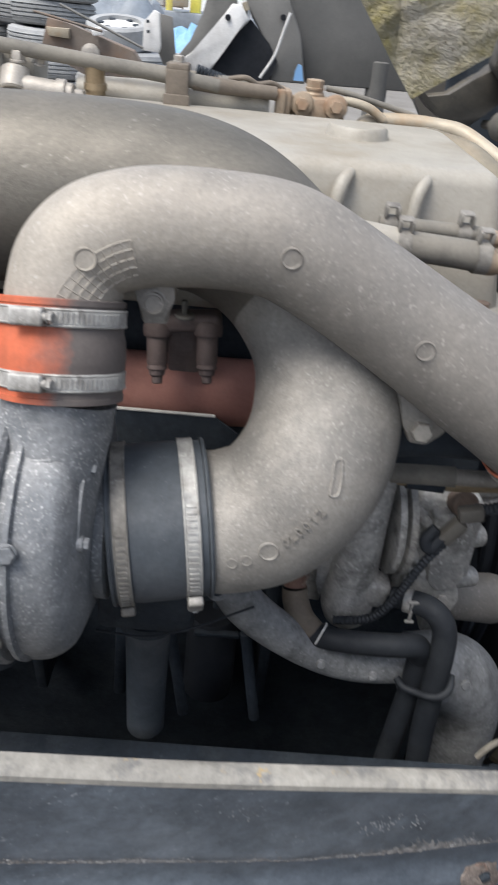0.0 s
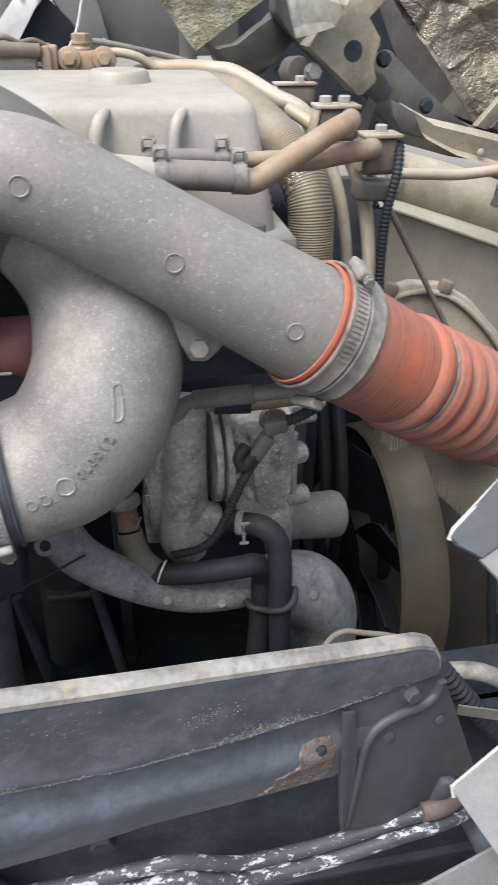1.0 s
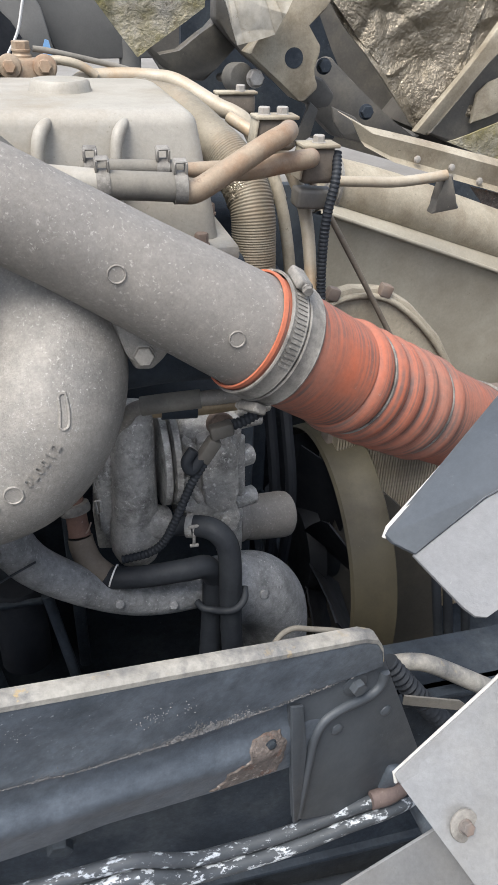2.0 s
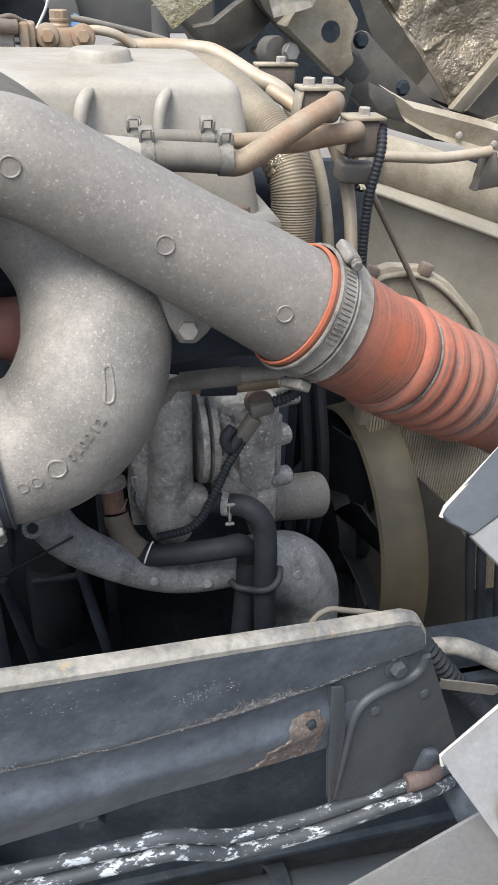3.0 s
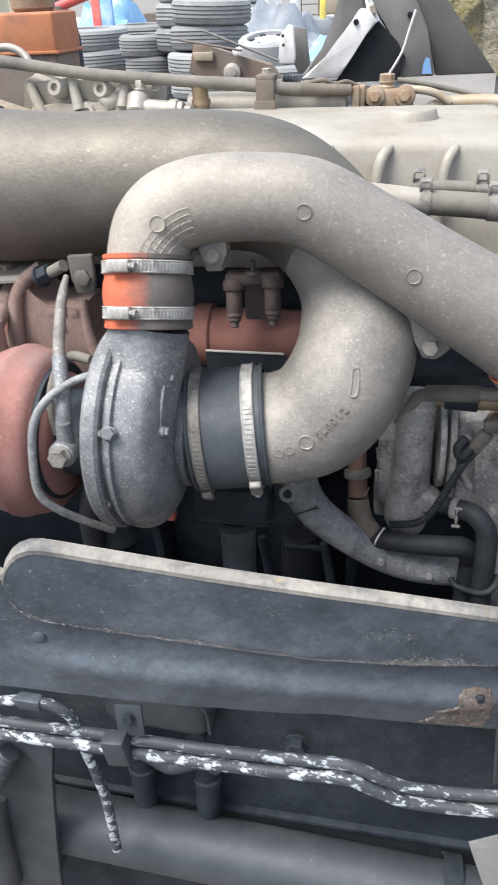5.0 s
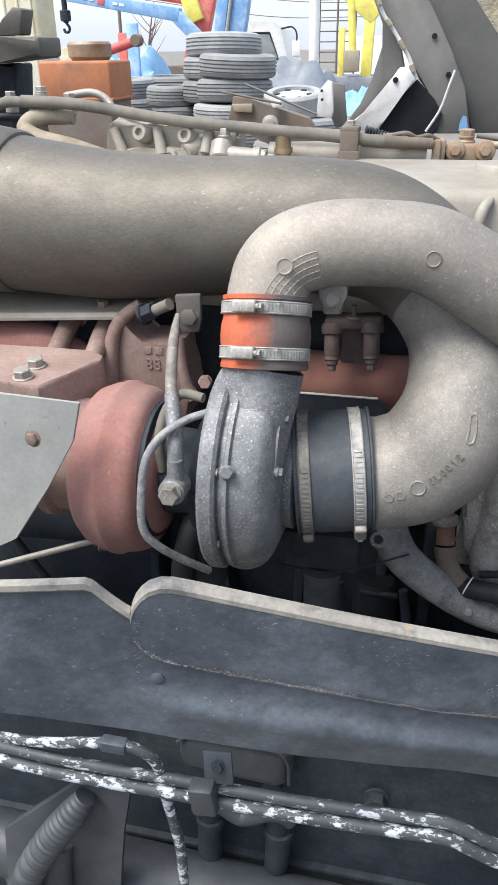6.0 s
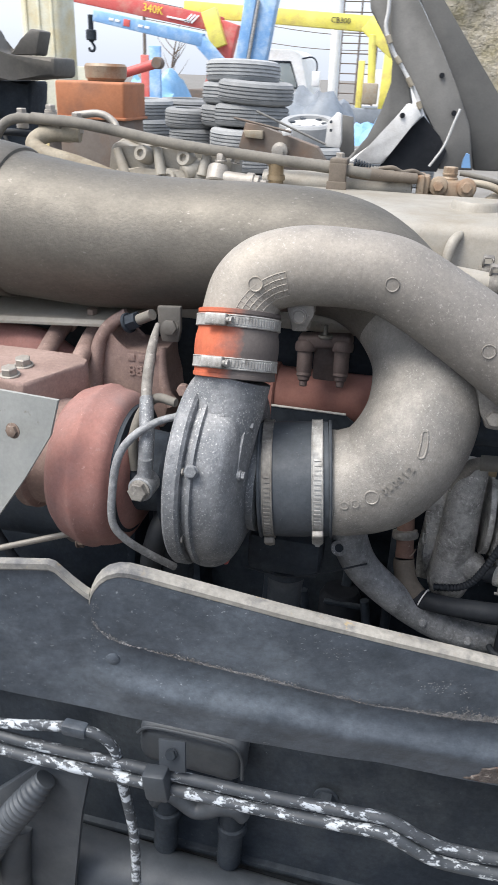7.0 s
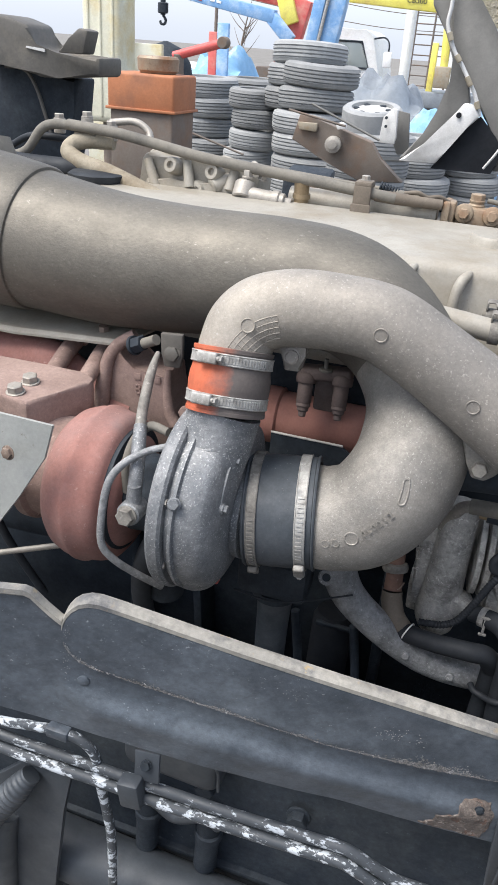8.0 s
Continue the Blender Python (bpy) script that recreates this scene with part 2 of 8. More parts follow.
white_paint = surface("white_paint", (0.74, 0.75, 0.75), (0.82, 0.82, 0.81), 2, 0.4, 0.0, None, 9, 0.7, (0.62, 0.6, 0.56), 2.5, 0.64, 0.1, 60)
# crane paints bleached: the haze of distance is put into these colours
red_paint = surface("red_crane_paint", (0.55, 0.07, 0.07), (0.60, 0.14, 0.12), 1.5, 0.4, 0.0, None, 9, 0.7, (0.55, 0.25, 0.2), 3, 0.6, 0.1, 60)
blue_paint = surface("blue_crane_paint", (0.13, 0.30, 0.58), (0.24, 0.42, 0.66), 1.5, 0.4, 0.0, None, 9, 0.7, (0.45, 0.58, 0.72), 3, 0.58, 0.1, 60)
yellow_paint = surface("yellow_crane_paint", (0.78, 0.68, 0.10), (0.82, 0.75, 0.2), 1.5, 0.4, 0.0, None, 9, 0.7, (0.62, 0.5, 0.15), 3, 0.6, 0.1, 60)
blue_tarp_mat = surface("blue_tarpaulin", (0.12, 0.30, 0.52), (0.26, 0.44, 0.62), 2, 0.5, 0.0, None, 9, 0.7, (0.5, 0.6, 0.7), 2, 0.62, 0.6, 14)
grey_tarp_mat = surface("grey_tarpaulin", (0.15, 0.175, 0.205), (0.24, 0.265, 0.29), 2, 0.5, 0.0, None, 9, 0.7, (0.10, 0.11, 0.13), 2, 0.6, 0.6, 14)
rust_box = surface("rust_brown_plastic", (0.36, 0.135, 0.06), (0.45, 0.18, 0.085), 8, 0.6, 0.0, (0.42, 0.3, 0.2), 60, 0.68, (0.24, 0.11, 0.065), 8, 0.58, 0.15, 200)
tank_plastic = surface("yellowed_tank_plastic", (0.60, 0.59, 0.46), (0.70, 0.69, 0.57), 4, 0.4, 0.0, None, 9, 0.7, (0.55, 0.42, 0.16), 4, 0.58, 0.1, 200)
scrap_brown = surface("brown_scrap_steel", (0.135, 0.112, 0.095), (0.20, 0.172, 0.15), 6, 0.7, 0.1, (0.36, 0.34, 0.31), 40, 0.68, (0.19, 0.12, 0.08), 6, 0.6, 0.3, 200)
yard_ground = surface("dusty_yard_concrete", (0.15, 0.142, 0.13), (0.21, 0.2, 0.185), 0.6, 0.85, 0.0, (0.2, 0.19, 0.18), 8, 0.66, (0.12, 0.11, 0.095), 0.35, 0.56, 0.4, 40)
marking = surface("dark_marking", (0.03, 0.03, 0.03), (0.05, 0.05, 0.05), 3, 0.5, 0.0, bump=0)
marking_yellow = surface("yellow_marking", (0.78, 0.62, 0.05), (0.82, 0.68, 0.1), 3, 0.5, 0.0, bump=0)
marking_white = surface("white_marking", (0.8, 0.8, 0.8), (0.75, 0.75, 0.75), 3, 0.5, 0.0, bump=0)
tape_white = surface("white_ring_mark", (0.7, 0.7, 0.68), (0.6, 0.6, 0.58), 60, 0.5, 0.0, bump=0)
brass = surface("dull_brass", (0.24, 0.18, 0.11), (0.32, 0.25, 0.16), 40, 0.45, 0.5, (0.2, 0.13, 0.07), 100, 0.6, None, 9, 0.6, 0.2, 400)
manifold_red = surface("heat_reddened_iron", (0.285, 0.122, 0.095), (0.365, 0.182, 0.147), 10, 0.75, 0.0, (0.24, 0.14, 0.115), 160, 0.6, (0.21, 0.10, 0.082), 9, 0.6, 0.4, 420, grain=0.1)
stud_brown = surface("brown_stud_steel", (0.10, 0.074, 0.068), (0.16, 0.122, 0.112), 40, 0.6, 0.2, (0.26, 0.22, 0.2), 180, 0.6, None, 9, 0.6, 0.3, 400)
flake_few = surface("bare_painted_pipe", (0.034, 0.041, 0.049), (0.066, 0.074, 0.084), 30, 0.45, 0.0, (0.32, 0.35, 0.38), 220, 0.6, (0.44, 0.48, 0.52), 115, 0.575, 0.7, 240, stretch=(0.5, 1.0, 1.0), cluster=16, sparse=0.25, soft=0.02)
tan_rubber = surface("tan_dusted_rubber", (0.105, 0.086, 0.068), (0.165, 0.138, 0.108), 25, 0.6, 0.0, (0.26, 0.22, 0.18), 160, 0.6, None, 9, 0.6, 0.4, 400, grain=0.15)
shroud_dark = surface("dark_shroud_plastic", (0.045, 0.042, 0.036), (0.07, 0.065, 0.055), 7, 0.5, 0.0, (0.14, 0.13, 0.11), 150, 0.64, (0.09, 0.08, 0.06), 7, 0.6, 0.2, 300)
# dark colour of the added walls that keep light off
light_block_grey = surface("light_block_dark", (0.08, 0.08, 0.08), (0.12, 0.118, 0.115), 0.8, 0.85, 0.0, None, 9, 0.7, (0.16, 0.155, 0.15), 0.5, 0.6, 0.3, 30)
# dark paint, used also where shade is put into the colour
sheet_dark = surface("dark_and_shaded_sheet", (0.040, 0.047, 0.056), (0.066, 0.076, 0.088), 10, 0.4, 0.1, (0.2, 0.21, 0.22), 170, 0.64, (0.09, 0.098, 0.108), 10, 0.6, 0.4, 300, grain=0.1)
shield_grey = surface("grey_green_shield", (0.27, 0.28, 0.265), (0.35, 0.355, 0.335), 8, 0.5, 0.1, (0.16, 0.13, 0.10), 120, 0.6, (0.40, 0.40, 0.38), 9, 0.6, 0.3, 300, grain=0.1)
rust_stub = surface("rust_brown_stub", (0.115, 0.066, 0.05), (0.18, 0.105, 0.08), 50, 0.7, 0.1, (0.28, 0.23, 0.2), 160, 0.6, None, 9, 0.6, 0.5, 400)
crust_mat = surface("grey_rust_crust", (0.115, 0.117, 0.120), (0.21, 0.21, 0.212), 80, 0.9, 0.0, (0.42, 0.415, 0.41), 160, 0.53, (0.105, 0.096, 0.09), 40, 0.58, 1.0, 200, grain=0.2)

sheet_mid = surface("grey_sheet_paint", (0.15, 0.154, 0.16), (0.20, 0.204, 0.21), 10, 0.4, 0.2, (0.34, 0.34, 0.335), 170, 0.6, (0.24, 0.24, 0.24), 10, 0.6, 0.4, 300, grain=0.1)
for mat, deep in ((blanket_mat, 0.02), (blanket_moss, 0.008), (panel_beige, 0.0012), (rust_patch, 0.002), (crust_mat, 0.003), (cast_turbo, 0.0008), (pump_alloy, 0.0012), (water_pipe, 0.0008), (dark_iron, 0.001)):
    for node in mat.node_tree.nodes:
        if node.type == "BUMP":
            node.inputs["Distance"].default_value = deep
tn = tyre_rubber.node_tree
vary = tn.nodes.new("ShaderNodeObjectInfo")
tone = tn.nodes.new("ShaderNodeMapRange")
tone.inputs["To Min"].default_value, tone.inputs["To Max"].default_value = 0.72, 1.2
tn.links.new(vary.outputs["Random"], tone.inputs["Value"])
mult = tn.nodes.new("ShaderNodeVectorMath")
mult.operation = "SCALE"
tp_in = tn.nodes["Principled BSDF"].inputs["Base Color"]
tn.links.new(tp_in.links[0].from_socket, mult.inputs[0])
tn.links.new(tone.outputs[0], mult.inputs["Scale"])
tn.links.new(mult.outputs[0], tp_in)
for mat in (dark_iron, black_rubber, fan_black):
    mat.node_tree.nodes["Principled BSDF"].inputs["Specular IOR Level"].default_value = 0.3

glass = bpy.data.materials.new("tinted_cab_glass")
glass.use_nodes = True
gl = glass.node_tree.nodes["Principled BSDF"]
gl.inputs["Base Color"].default_value = (0.5, 0.56, 0.56, 1)
gl.inputs["Roughness"].default_value = 0.05
gl.inputs["Transmission Weight"].default_value = 0.6

# ---- mesh tools ----


def thing(name, label, category, at=(0, 0, 0), group="", kind=""):
    ob = new(name)
    ob.empty_display_size = 0.02
    ob.location = at
    return tagged(ob, label, category, group, kind)


def base_of(ob):
    while ob.parent:
        ob = ob.parent
    return Vector(ob.location)


def finish(bm, name, material, smooth=38):
    bmesh.ops.recalc_face_normals(bm, faces=bm.faces)
    me = bpy.data.meshes.new(name)
    bm.to_mesh(me)
    bm.free()
    me.materials.append(material)
    me.shade_smooth()
    me.set_sharp_from_angle(angle=radians(smooth))
    return me


def part(name, bm, material, parent, label=""):
    """One mesh object under a thing or a part; its points are given in the world."""
    bmesh.ops.translate(bm, verts=bm.verts, vec=-base_of(parent))
    ob = new(name, finish(bm, name, material))
    ob.parent = parent
    if label:
        tagged(ob, label)
    return ob


def solid(name, bm, material, label, category, group="", kind=""):
    """A thing that is one mesh."""
    return tagged(new(name, finish(bm, name, material)), label, category, group, kind)


def vec(p):
    return Vector(p)


def around(axis):
    """Two directions square to an axis and to each other."""
    a = vec(axis).normalized()
    u = a.cross(Vector((0, 0, 1)))
    if u.length < 0.05:
        u = a.cross(Vector((0, 1, 0)))
    u.normalize()
    return a, u, a.cross(u).normalized()


def glide(points, steps=8):
    """Points of (x, y, z, r) on a smooth curve through those given."""
    p = [np.array(q, float) for q in points]
    p = [2 * p[0] - p[1]] + p + [2 * p[-1] - p[-2]]
    out = []
    for i in range(1, len(p) - 2):
        a, b, c, d = p[i - 1], p[i], p[i + 1], p[i + 2]
        for k in range(steps):
            s = k / steps
            out.append(0.5 * (2 * b + (c - a) * s + (2 * a - 5 * b + 4 * c - d) * s * s + (3 * b - a - 3 * c + d) * s ** 3))
    out.append(p[-2])
    return out


def tube(bm, points, r=None, seg=20, steps=8, wave=None, caps=True, straight=False):
    """A round pipe along points; each may carry its own radius. wave(s): a factor on the radius at s metres."""
    pts = [tuple(q) if len(q) == 4 else (*q, r) for q in points]
    line = [np.array(q, float) for q in pts] if straight else glide(pts, steps)
    c = [Vector(q[:3]) for q in line]
    tang = [(c[min(i + 1, len(c) - 1)] - c[max(i - 1, 0)]).normalized() for i in range(len(c))]
    _, u, _ = around(tang[0])
    rings, s = [], 0.0
    for i, q in enumerate(line):
        if i:
            s += (c[i] - c[i - 1]).length
            turn = tang[i - 1].rotation_difference(tang[i])
            u = turn @ u
        u = (u - tang[i] * u.dot(tang[i])).normalized()
        v = tang[i].cross(u)
        rad = q[3] * (wave(s) if wave else 1)
        rings.append([bm.verts.new(c[i] + (u * math.cos(2 * math.pi * k / seg) + v * math.sin(2 * math.pi * k / seg)) * rad) for k in range(seg)])
    for a, b in zip(rings, rings[1:]):
        for k in range(seg):
            bm.faces.new((a[k], a[(k + 1) % seg], b[(k + 1) % seg], b[k]))
    if caps:
        bm.faces.new(rings[0][::-1])
        bm.faces.new(rings[-1])
    return bm


def lathe(bm, at, axis, profile, seg=32, closed=False):
    """Turns (distance along the axis, radius) round an axis."""
    a, u, v = around(axis)
    at = vec(at)
    rings = []
    for d, r in profile:
        r = max(r, 0.0004)
        rings.append([bm.verts.new(at + a * d + (u * math.cos(2 * math.pi * k / seg) + v * math.sin(2 * math.pi * k / seg)) * r) for k in range(seg)])
    pairs = list(zip(rings, rings[1:])) + ([(rings[-1], rings[0])] if closed else [])
    for p, q in pairs:
        for k in range(seg):
            bm.faces.new((p[k], p[(k + 1) % seg], q[(k + 1) % seg], q[k]))
    if not closed:
        bm.faces.new(rings[0][::-1])
        bm.faces.new(rings[-1])
    return bm


def rod(bm, p, q, r, r2=None, seg=16, edge=0.12):
    """A cylinder from p to q with softened ends."""
    p, q = vec(p), vec(q)
    r2 = r if r2 is None else r2
    n = (q - p).length
    e = min(edge * min(r, r2), n * 0.3)
    return lathe(bm, p, q - p, [(0, r - e), (e, r), (n - e, r2), (n, r2 - e)], seg)


def block(bm, at, size, turn=(0, 0, 0), bevel=0.002, seg=2):
    """A box with rounded edges; turn in degrees."""
    m = Matrix.LocRotScale(vec(at), Euler([radians(x) for x in turn]), vec(size))
    got = bmesh.ops.create_cube(bm, size=1.0, matrix=m)
    if bevel:
        edges = list({e for w in got["verts"] for e in w.link_edges})
        bmesh.ops.bevel(bm, geom=edges, offset=bevel, segments=seg, profile=0.5, affect="EDGES")
    return bm


def bolt(bm, at, axis, across, head, washer=1.35):
    """A hexagon head with its washer; at lies on the seat."""
    a, u, v = around(axis)
    at = vec(at)
    if washer:
        lathe(bm, at - a * 0.0002, a, [(0, across * washer / 2), (head * 0.18, across * washer / 2), (head * 0.22, across * washer / 2 * 0.94)], 20)
    r = across / 2 / math.cos(math.pi / 6)
    rows = []
    for d, k in ((head * 0.15, 1), (head * 0.9, 1), (head, 0.88)):
        rows.append([bm.verts.new(at + a * d + (u * math.cos(i * math.pi / 3) + v * math.sin(i * math.pi / 3)) * r * k) for i in range(6)])
    for p, q in zip(rows, rows[1:]):
        for i in range(6):
            bm.faces.new((p[i], p[(i + 1) % 6], q[(i + 1) % 6], q[i]))
    bm.faces.new(rows[0][::-1])
    bm.faces.new(rows[-1])
    return bm


def slab(bm, outline, normal, thick, bevel=0.0):
    """A plate: an outline of points in space, made thick along the normal."""
    n = vec(normal).normalized() * thick
    low = [bm.verts.new(vec(p)) for p in outline]
    top = [bm.verts.new(vec(p) + n) for p in outline]
    k = len(outline)
    made = [bm.faces.new(low[::-1]), bm.faces.new(top)]
    for i in range(k):
        made.append(bm.faces.new((low[i], low[(i + 1) % k], top[(i + 1) % k], top[i])))
    if bevel:
        edges = list({e for f in made for e in f.edges})
        bmesh.ops.bevel(bm, geom=edges, offset=bevel, segments=2, profile=0.5, affect="EDGES")
    return bm


def flat(bm, xz, y, thick, bevel=0.0):
    """A plate that faces the camera's side: outline in x, z at depth y."""
    return slab(bm, [(x, y, z) for x, z in xz], (0, 1, 0), thick, bevel)


def sheet(bm, rows, back):
    """A sheet through rows of points, made thick by the vector back."""
    back = vec(back)
    front = [[bm.verts.new(vec(p)) for p in row] for row in rows]
    rear = [[bm.verts.new(vec(p) + back) for p in row] for row in rows]
    n, m = len(rows), len(rows[0])
    for i in range(n - 1):
        for j in range(m - 1):
            bm.faces.new((front[i][j], front[i][j + 1], front[i + 1][j + 1], front[i + 1][j]))
            bm.faces.new((rear[i][j], rear[i + 1][j], rear[i + 1][j + 1], rear[i][j + 1]))
    for i in range(n - 1):
        bm.faces.new((front[i][0], front[i + 1][0], rear[i + 1][0], rear[i][0]))
        bm.faces.new((front[i][-1], rear[i][-1], rear[i + 1][-1], front[i + 1][-1]))
    for j in range(m - 1):
        bm.faces.new((front[0][j], rear[0][j], rear[0][j + 1], front[0][j + 1]))
        bm.faces.new((front[-1][j], front[-1][j + 1], rear[-1][j + 1], rear[-1][j]))
    return bm


def between(table, x):
    """Straight interpolation in a table of (x, value)."""
    return float(np.interp(x, [a for a, _ in table], [b for _, b in table]))


def B():
    return bmesh.new()


def hose_clamp(at, axis, r, width, screw, material, label, thick=0.0018, group="hose clamps", way=1):
    """A worm-drive clamp: a slotted band, the screw housing and the screw. screw: the side on which the housing sits."""
    a, _, _ = around(axis)
    at = vec(at)
    side = vec(screw)
    side = (side - a * side.dot(a)).normalized()
    tang = a.cross(side).normalized()
    c = thing("hose_clamp", label, "hose clamp", at + side * r, group)
    band = part("band", lathe(B(), at - a * width / 2, a, [(0, r), (0, r + thick), (width * 0.08, r + thick * 1.3), (width * 0.14, r + thick), (width * 0.86, r + thick), (width * 0.92, r + thick * 1.3), (width, r + thick), (width, r)], 56, closed=True), material, c)
    slots = B()
    n = 16
    for k in range(n):
        ang = way * (0.30 + k * 0.075)
        d = side * math.cos(ang) + tang * math.sin(ang)
        t2 = tang * math.cos(ang) - side * math.sin(ang)
        p = at + d * (r + thick)
        h = a * width * 0.28
        w = t2 * r * 0.018 + a * width * 0.05
        slab(slots, [p - h - w, p - h + w, p + h + w, p + h - w], d, 0.0009)
    part("slot_teeth", slots, material, band)
    house = B()
    w = min(width, 0.0128)
    m = Matrix((tang, a, side)).transposed().to_4x4()
    m.translation = at + side * (r + thick + w * 0.32)
    got = bmesh.ops.create_cube(house, size=1.0, matrix=m @ Matrix.Diagonal((w * 2.0, w * 1.0, w * 0.66, 1)))
    bmesh.ops.bevel(house, geom=list({e for q in got["verts"] for e in q.link_edges}), offset=w * 0.18, segments=3, profile=0.5, affect="EDGES")
    housing = part("screw_housing", house, material, c)
    p0 = at + side * (r + thick + w * 0.36)
    scr = rod(B(), p0 + tang * w * 0.95, p0 + tang * w * 1.25, w * 0.24, seg=12)
    bolt(scr, p0 + tang * w * 1.25, tang, w * 0.55, w * 0.28, 1.2)
    part("screw", scr, material, housing)
    return c


def bolt_thing(at, axis, across, head, material, label, group=""):
    b = bolt(B(), (0, 0, 0), axis, across, head)
    ob = solid("bolt", b, material, label, "bolt", group)
    ob.location = at
    return ob


def letters(text, size, thick, bold=0.0, spacing=1.0):
    """The built-in font's letters as a mesh in the plane x, y, centred."""
    cu = bpy.data.curves.new("letters", "FONT")
    cu.body, cu.size, cu.extrude, cu.align_x, cu.align_y = text, size, thick, "CENTER", "CENTER"
    cu.resolution_u = 2
    cu.space_character = spacing
    cu.offset = bold
    ob = bpy.data.objects.new("letters", cu)
    scene.collection.objects.link(ob)
    bpy.context.view_layer.update()
    me = bpy.data.meshes.new_from_object(ob.evaluated_get(bpy.context.evaluated_depsgraph_get()))
    bpy.data.objects.remove(ob)
    bm = bmesh.new()
    bm.from_mesh(me)
    bpy.data.meshes.remove(me)
    return bm

# ---- ground ----
g = B()
slab(g, [(-1500, -1500, -0.2), (1500, -1500, -0.2), (1500, 1500, -0.2), (-1500, 1500, -0.2)], (0, 0, 1), 0.2)
solid("ground", g, yard_ground, "dusty grey concrete yard ground with stains", "ground", kind="structure")

# plain walls added out of view to block light behind and beside the camera
ws = B()
block(ws, (0.0, -3.2, 0.75), (16.0, 0.2, 1.5), bevel=0.01)
solid("wall_south", ws, light_block_grey, "plain dark wall added unseen to block light", "wall", kind="structure")
we = B()
block(we, (2.3, -1.1, 1.2), (0.2, 4.0, 2.4), bevel=0.01)
solid("wall_east", we, light_block_grey, "plain dark wall added unseen to block light", "wall", kind="structure")

# ---- intake pipe: from the far end, round the bend and back into the turbo ----
INTAKE = [(-0.62, 0.655, 1.472, 0.094), (-0.50, 0.65, 1.463, 0.090), (-0.40, 0.642, 1.454, 0.0835), (-0.30, 0.64, 1.446, 0.0785), (-0.20, 0.64, 1.448, 0.0725),
          (-0.10, 0.64, 1.4525, 0.069), (-0.0315, 0.638, 1.450, 0.0662), (0.0137, 0.6235, 1.437, 0.0620), (0.0535, 0.606, 1.4075, 0.0578),
          (0.0816, 0.5715, 1.3695, 0.056), (0.087, 0.535, 1.330, 0.0565), (0.077, 0.510, 1.296, 0.0575), (0.052, 0.502, 1.263, 0.057),
          (0.018, 0.500, 1.248, 0.0555), (-0.014, 0.500, 1.246, 0.054)]
intake = thing("intake_pipe", "large dusty cast aluminium intake pipe bent into the turbo", "pipe", (-0.2, 0.64, 1.37))
run = glide(INTAKE, 10)
up = B()
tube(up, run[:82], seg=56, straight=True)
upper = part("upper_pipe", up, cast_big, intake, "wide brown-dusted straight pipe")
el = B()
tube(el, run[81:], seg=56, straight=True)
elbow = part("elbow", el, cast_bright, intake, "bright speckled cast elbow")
part("joint_collar", lathe(B(), (-0.408, 0.643, 1.455), (-1, 0.02, 0.09), [(0, 0.083), (0.001, 0.0868), (0.004, 0.0885), (0.02, 0.0900), (0.05, 0.0920), (0.08, 0.0930), (0.082, 0.086)], 56, closed=True), cast_big, intake)

# ---- charge pipe: from the turbo outlet over the elbow and down to the bellows ----
ARM = [(-0.099, 0.487, 1.408, 0.0365), (-0.0975, 0.492, 1.424, 0.0365), (-0.093, 0.499, 1.442, 0.0362), (-0.078, 0.505, 1.456, 0.0368), (-0.053, 0.509, 1.464, 0.037),
       (-0.028, 0.511, 1.4665, 0.037), (0.0, 0.513, 1.4665, 0.0365), (0.028, 0.514, 1.4645, 0.0368), (0.052, 0.515, 1.457, 0.0375), (0.097, 0.515, 1.4325, 0.038),
       (0.151, 0.515, 1.400, 0.0405), (0.195, 0.515, 1.3735, 0.0435), (0.245, 0.516, 1.343, 0.047)]
charge = thing("charge_pipe", "dusty grey cast aluminium charge air pipe, sharply bent", "pipe", (0.05, 0.515, 1.42))
ar = B()
tube(ar, ARM, seg=56, steps=10)
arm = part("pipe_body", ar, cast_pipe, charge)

from mathutils.bvhtree import BVHTree


def tree_of(ob):
    me = ob.data
    off = base_of(ob)
    return BVHTree.FromPolygons([v.co + off for v in me.vertices], [p.vertices for p in me.polygons])


arm_tree, elbow_tree = tree_of(arm), tree_of(elbow)


def drape(tree, centre, normal, up_hint, u, v):
    """The point of a surface below (u, v) of the plane that touches it at centre."""
    n = vec(normal).normalized()
    x = vec(up_hint).cross(n).normalized()
    y = n.cross(x)
    p = vec(centre) + x * u + y * v
    hit = tree.ray_cast(p + n * 0.06, -n, 0.2)
    return (hit[0], hit[1]) if hit[0] else (p, n)


VIEW = Vector((0.06, -0.86, 0.5))
for b in ((-0.077, 0.456, 1.457, 0.0070), (0.043, 0.471, 1.464, 0.0066), (0.134, 0.474, 1.413, 0.0066), (0.217, 0.476, 1.361, 0.0064)):
    spot, nrm, _, _ = arm_tree.find_nearest(Vector(b[:3]))
    nrm = nrm if nrm.dot(VIEW) > 0 else -nrm
    r = b[3]
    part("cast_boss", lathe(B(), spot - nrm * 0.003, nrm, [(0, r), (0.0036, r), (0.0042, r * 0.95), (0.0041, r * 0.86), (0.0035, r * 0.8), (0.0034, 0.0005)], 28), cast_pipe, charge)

# raised lattice of thin ribs beside the first boss
lat = B()
c0, n0, _, _ = arm_tree.find_nearest(Vector((-0.077, 0.456, 1.457)))
n0 = n0 if n0.dot(VIEW) > 0 else -n0


def lattice(u, v):
    p, n = drape(arm_tree, c0, n0, (0, 0, 1), u, v)
    return (*p, 0.0006)


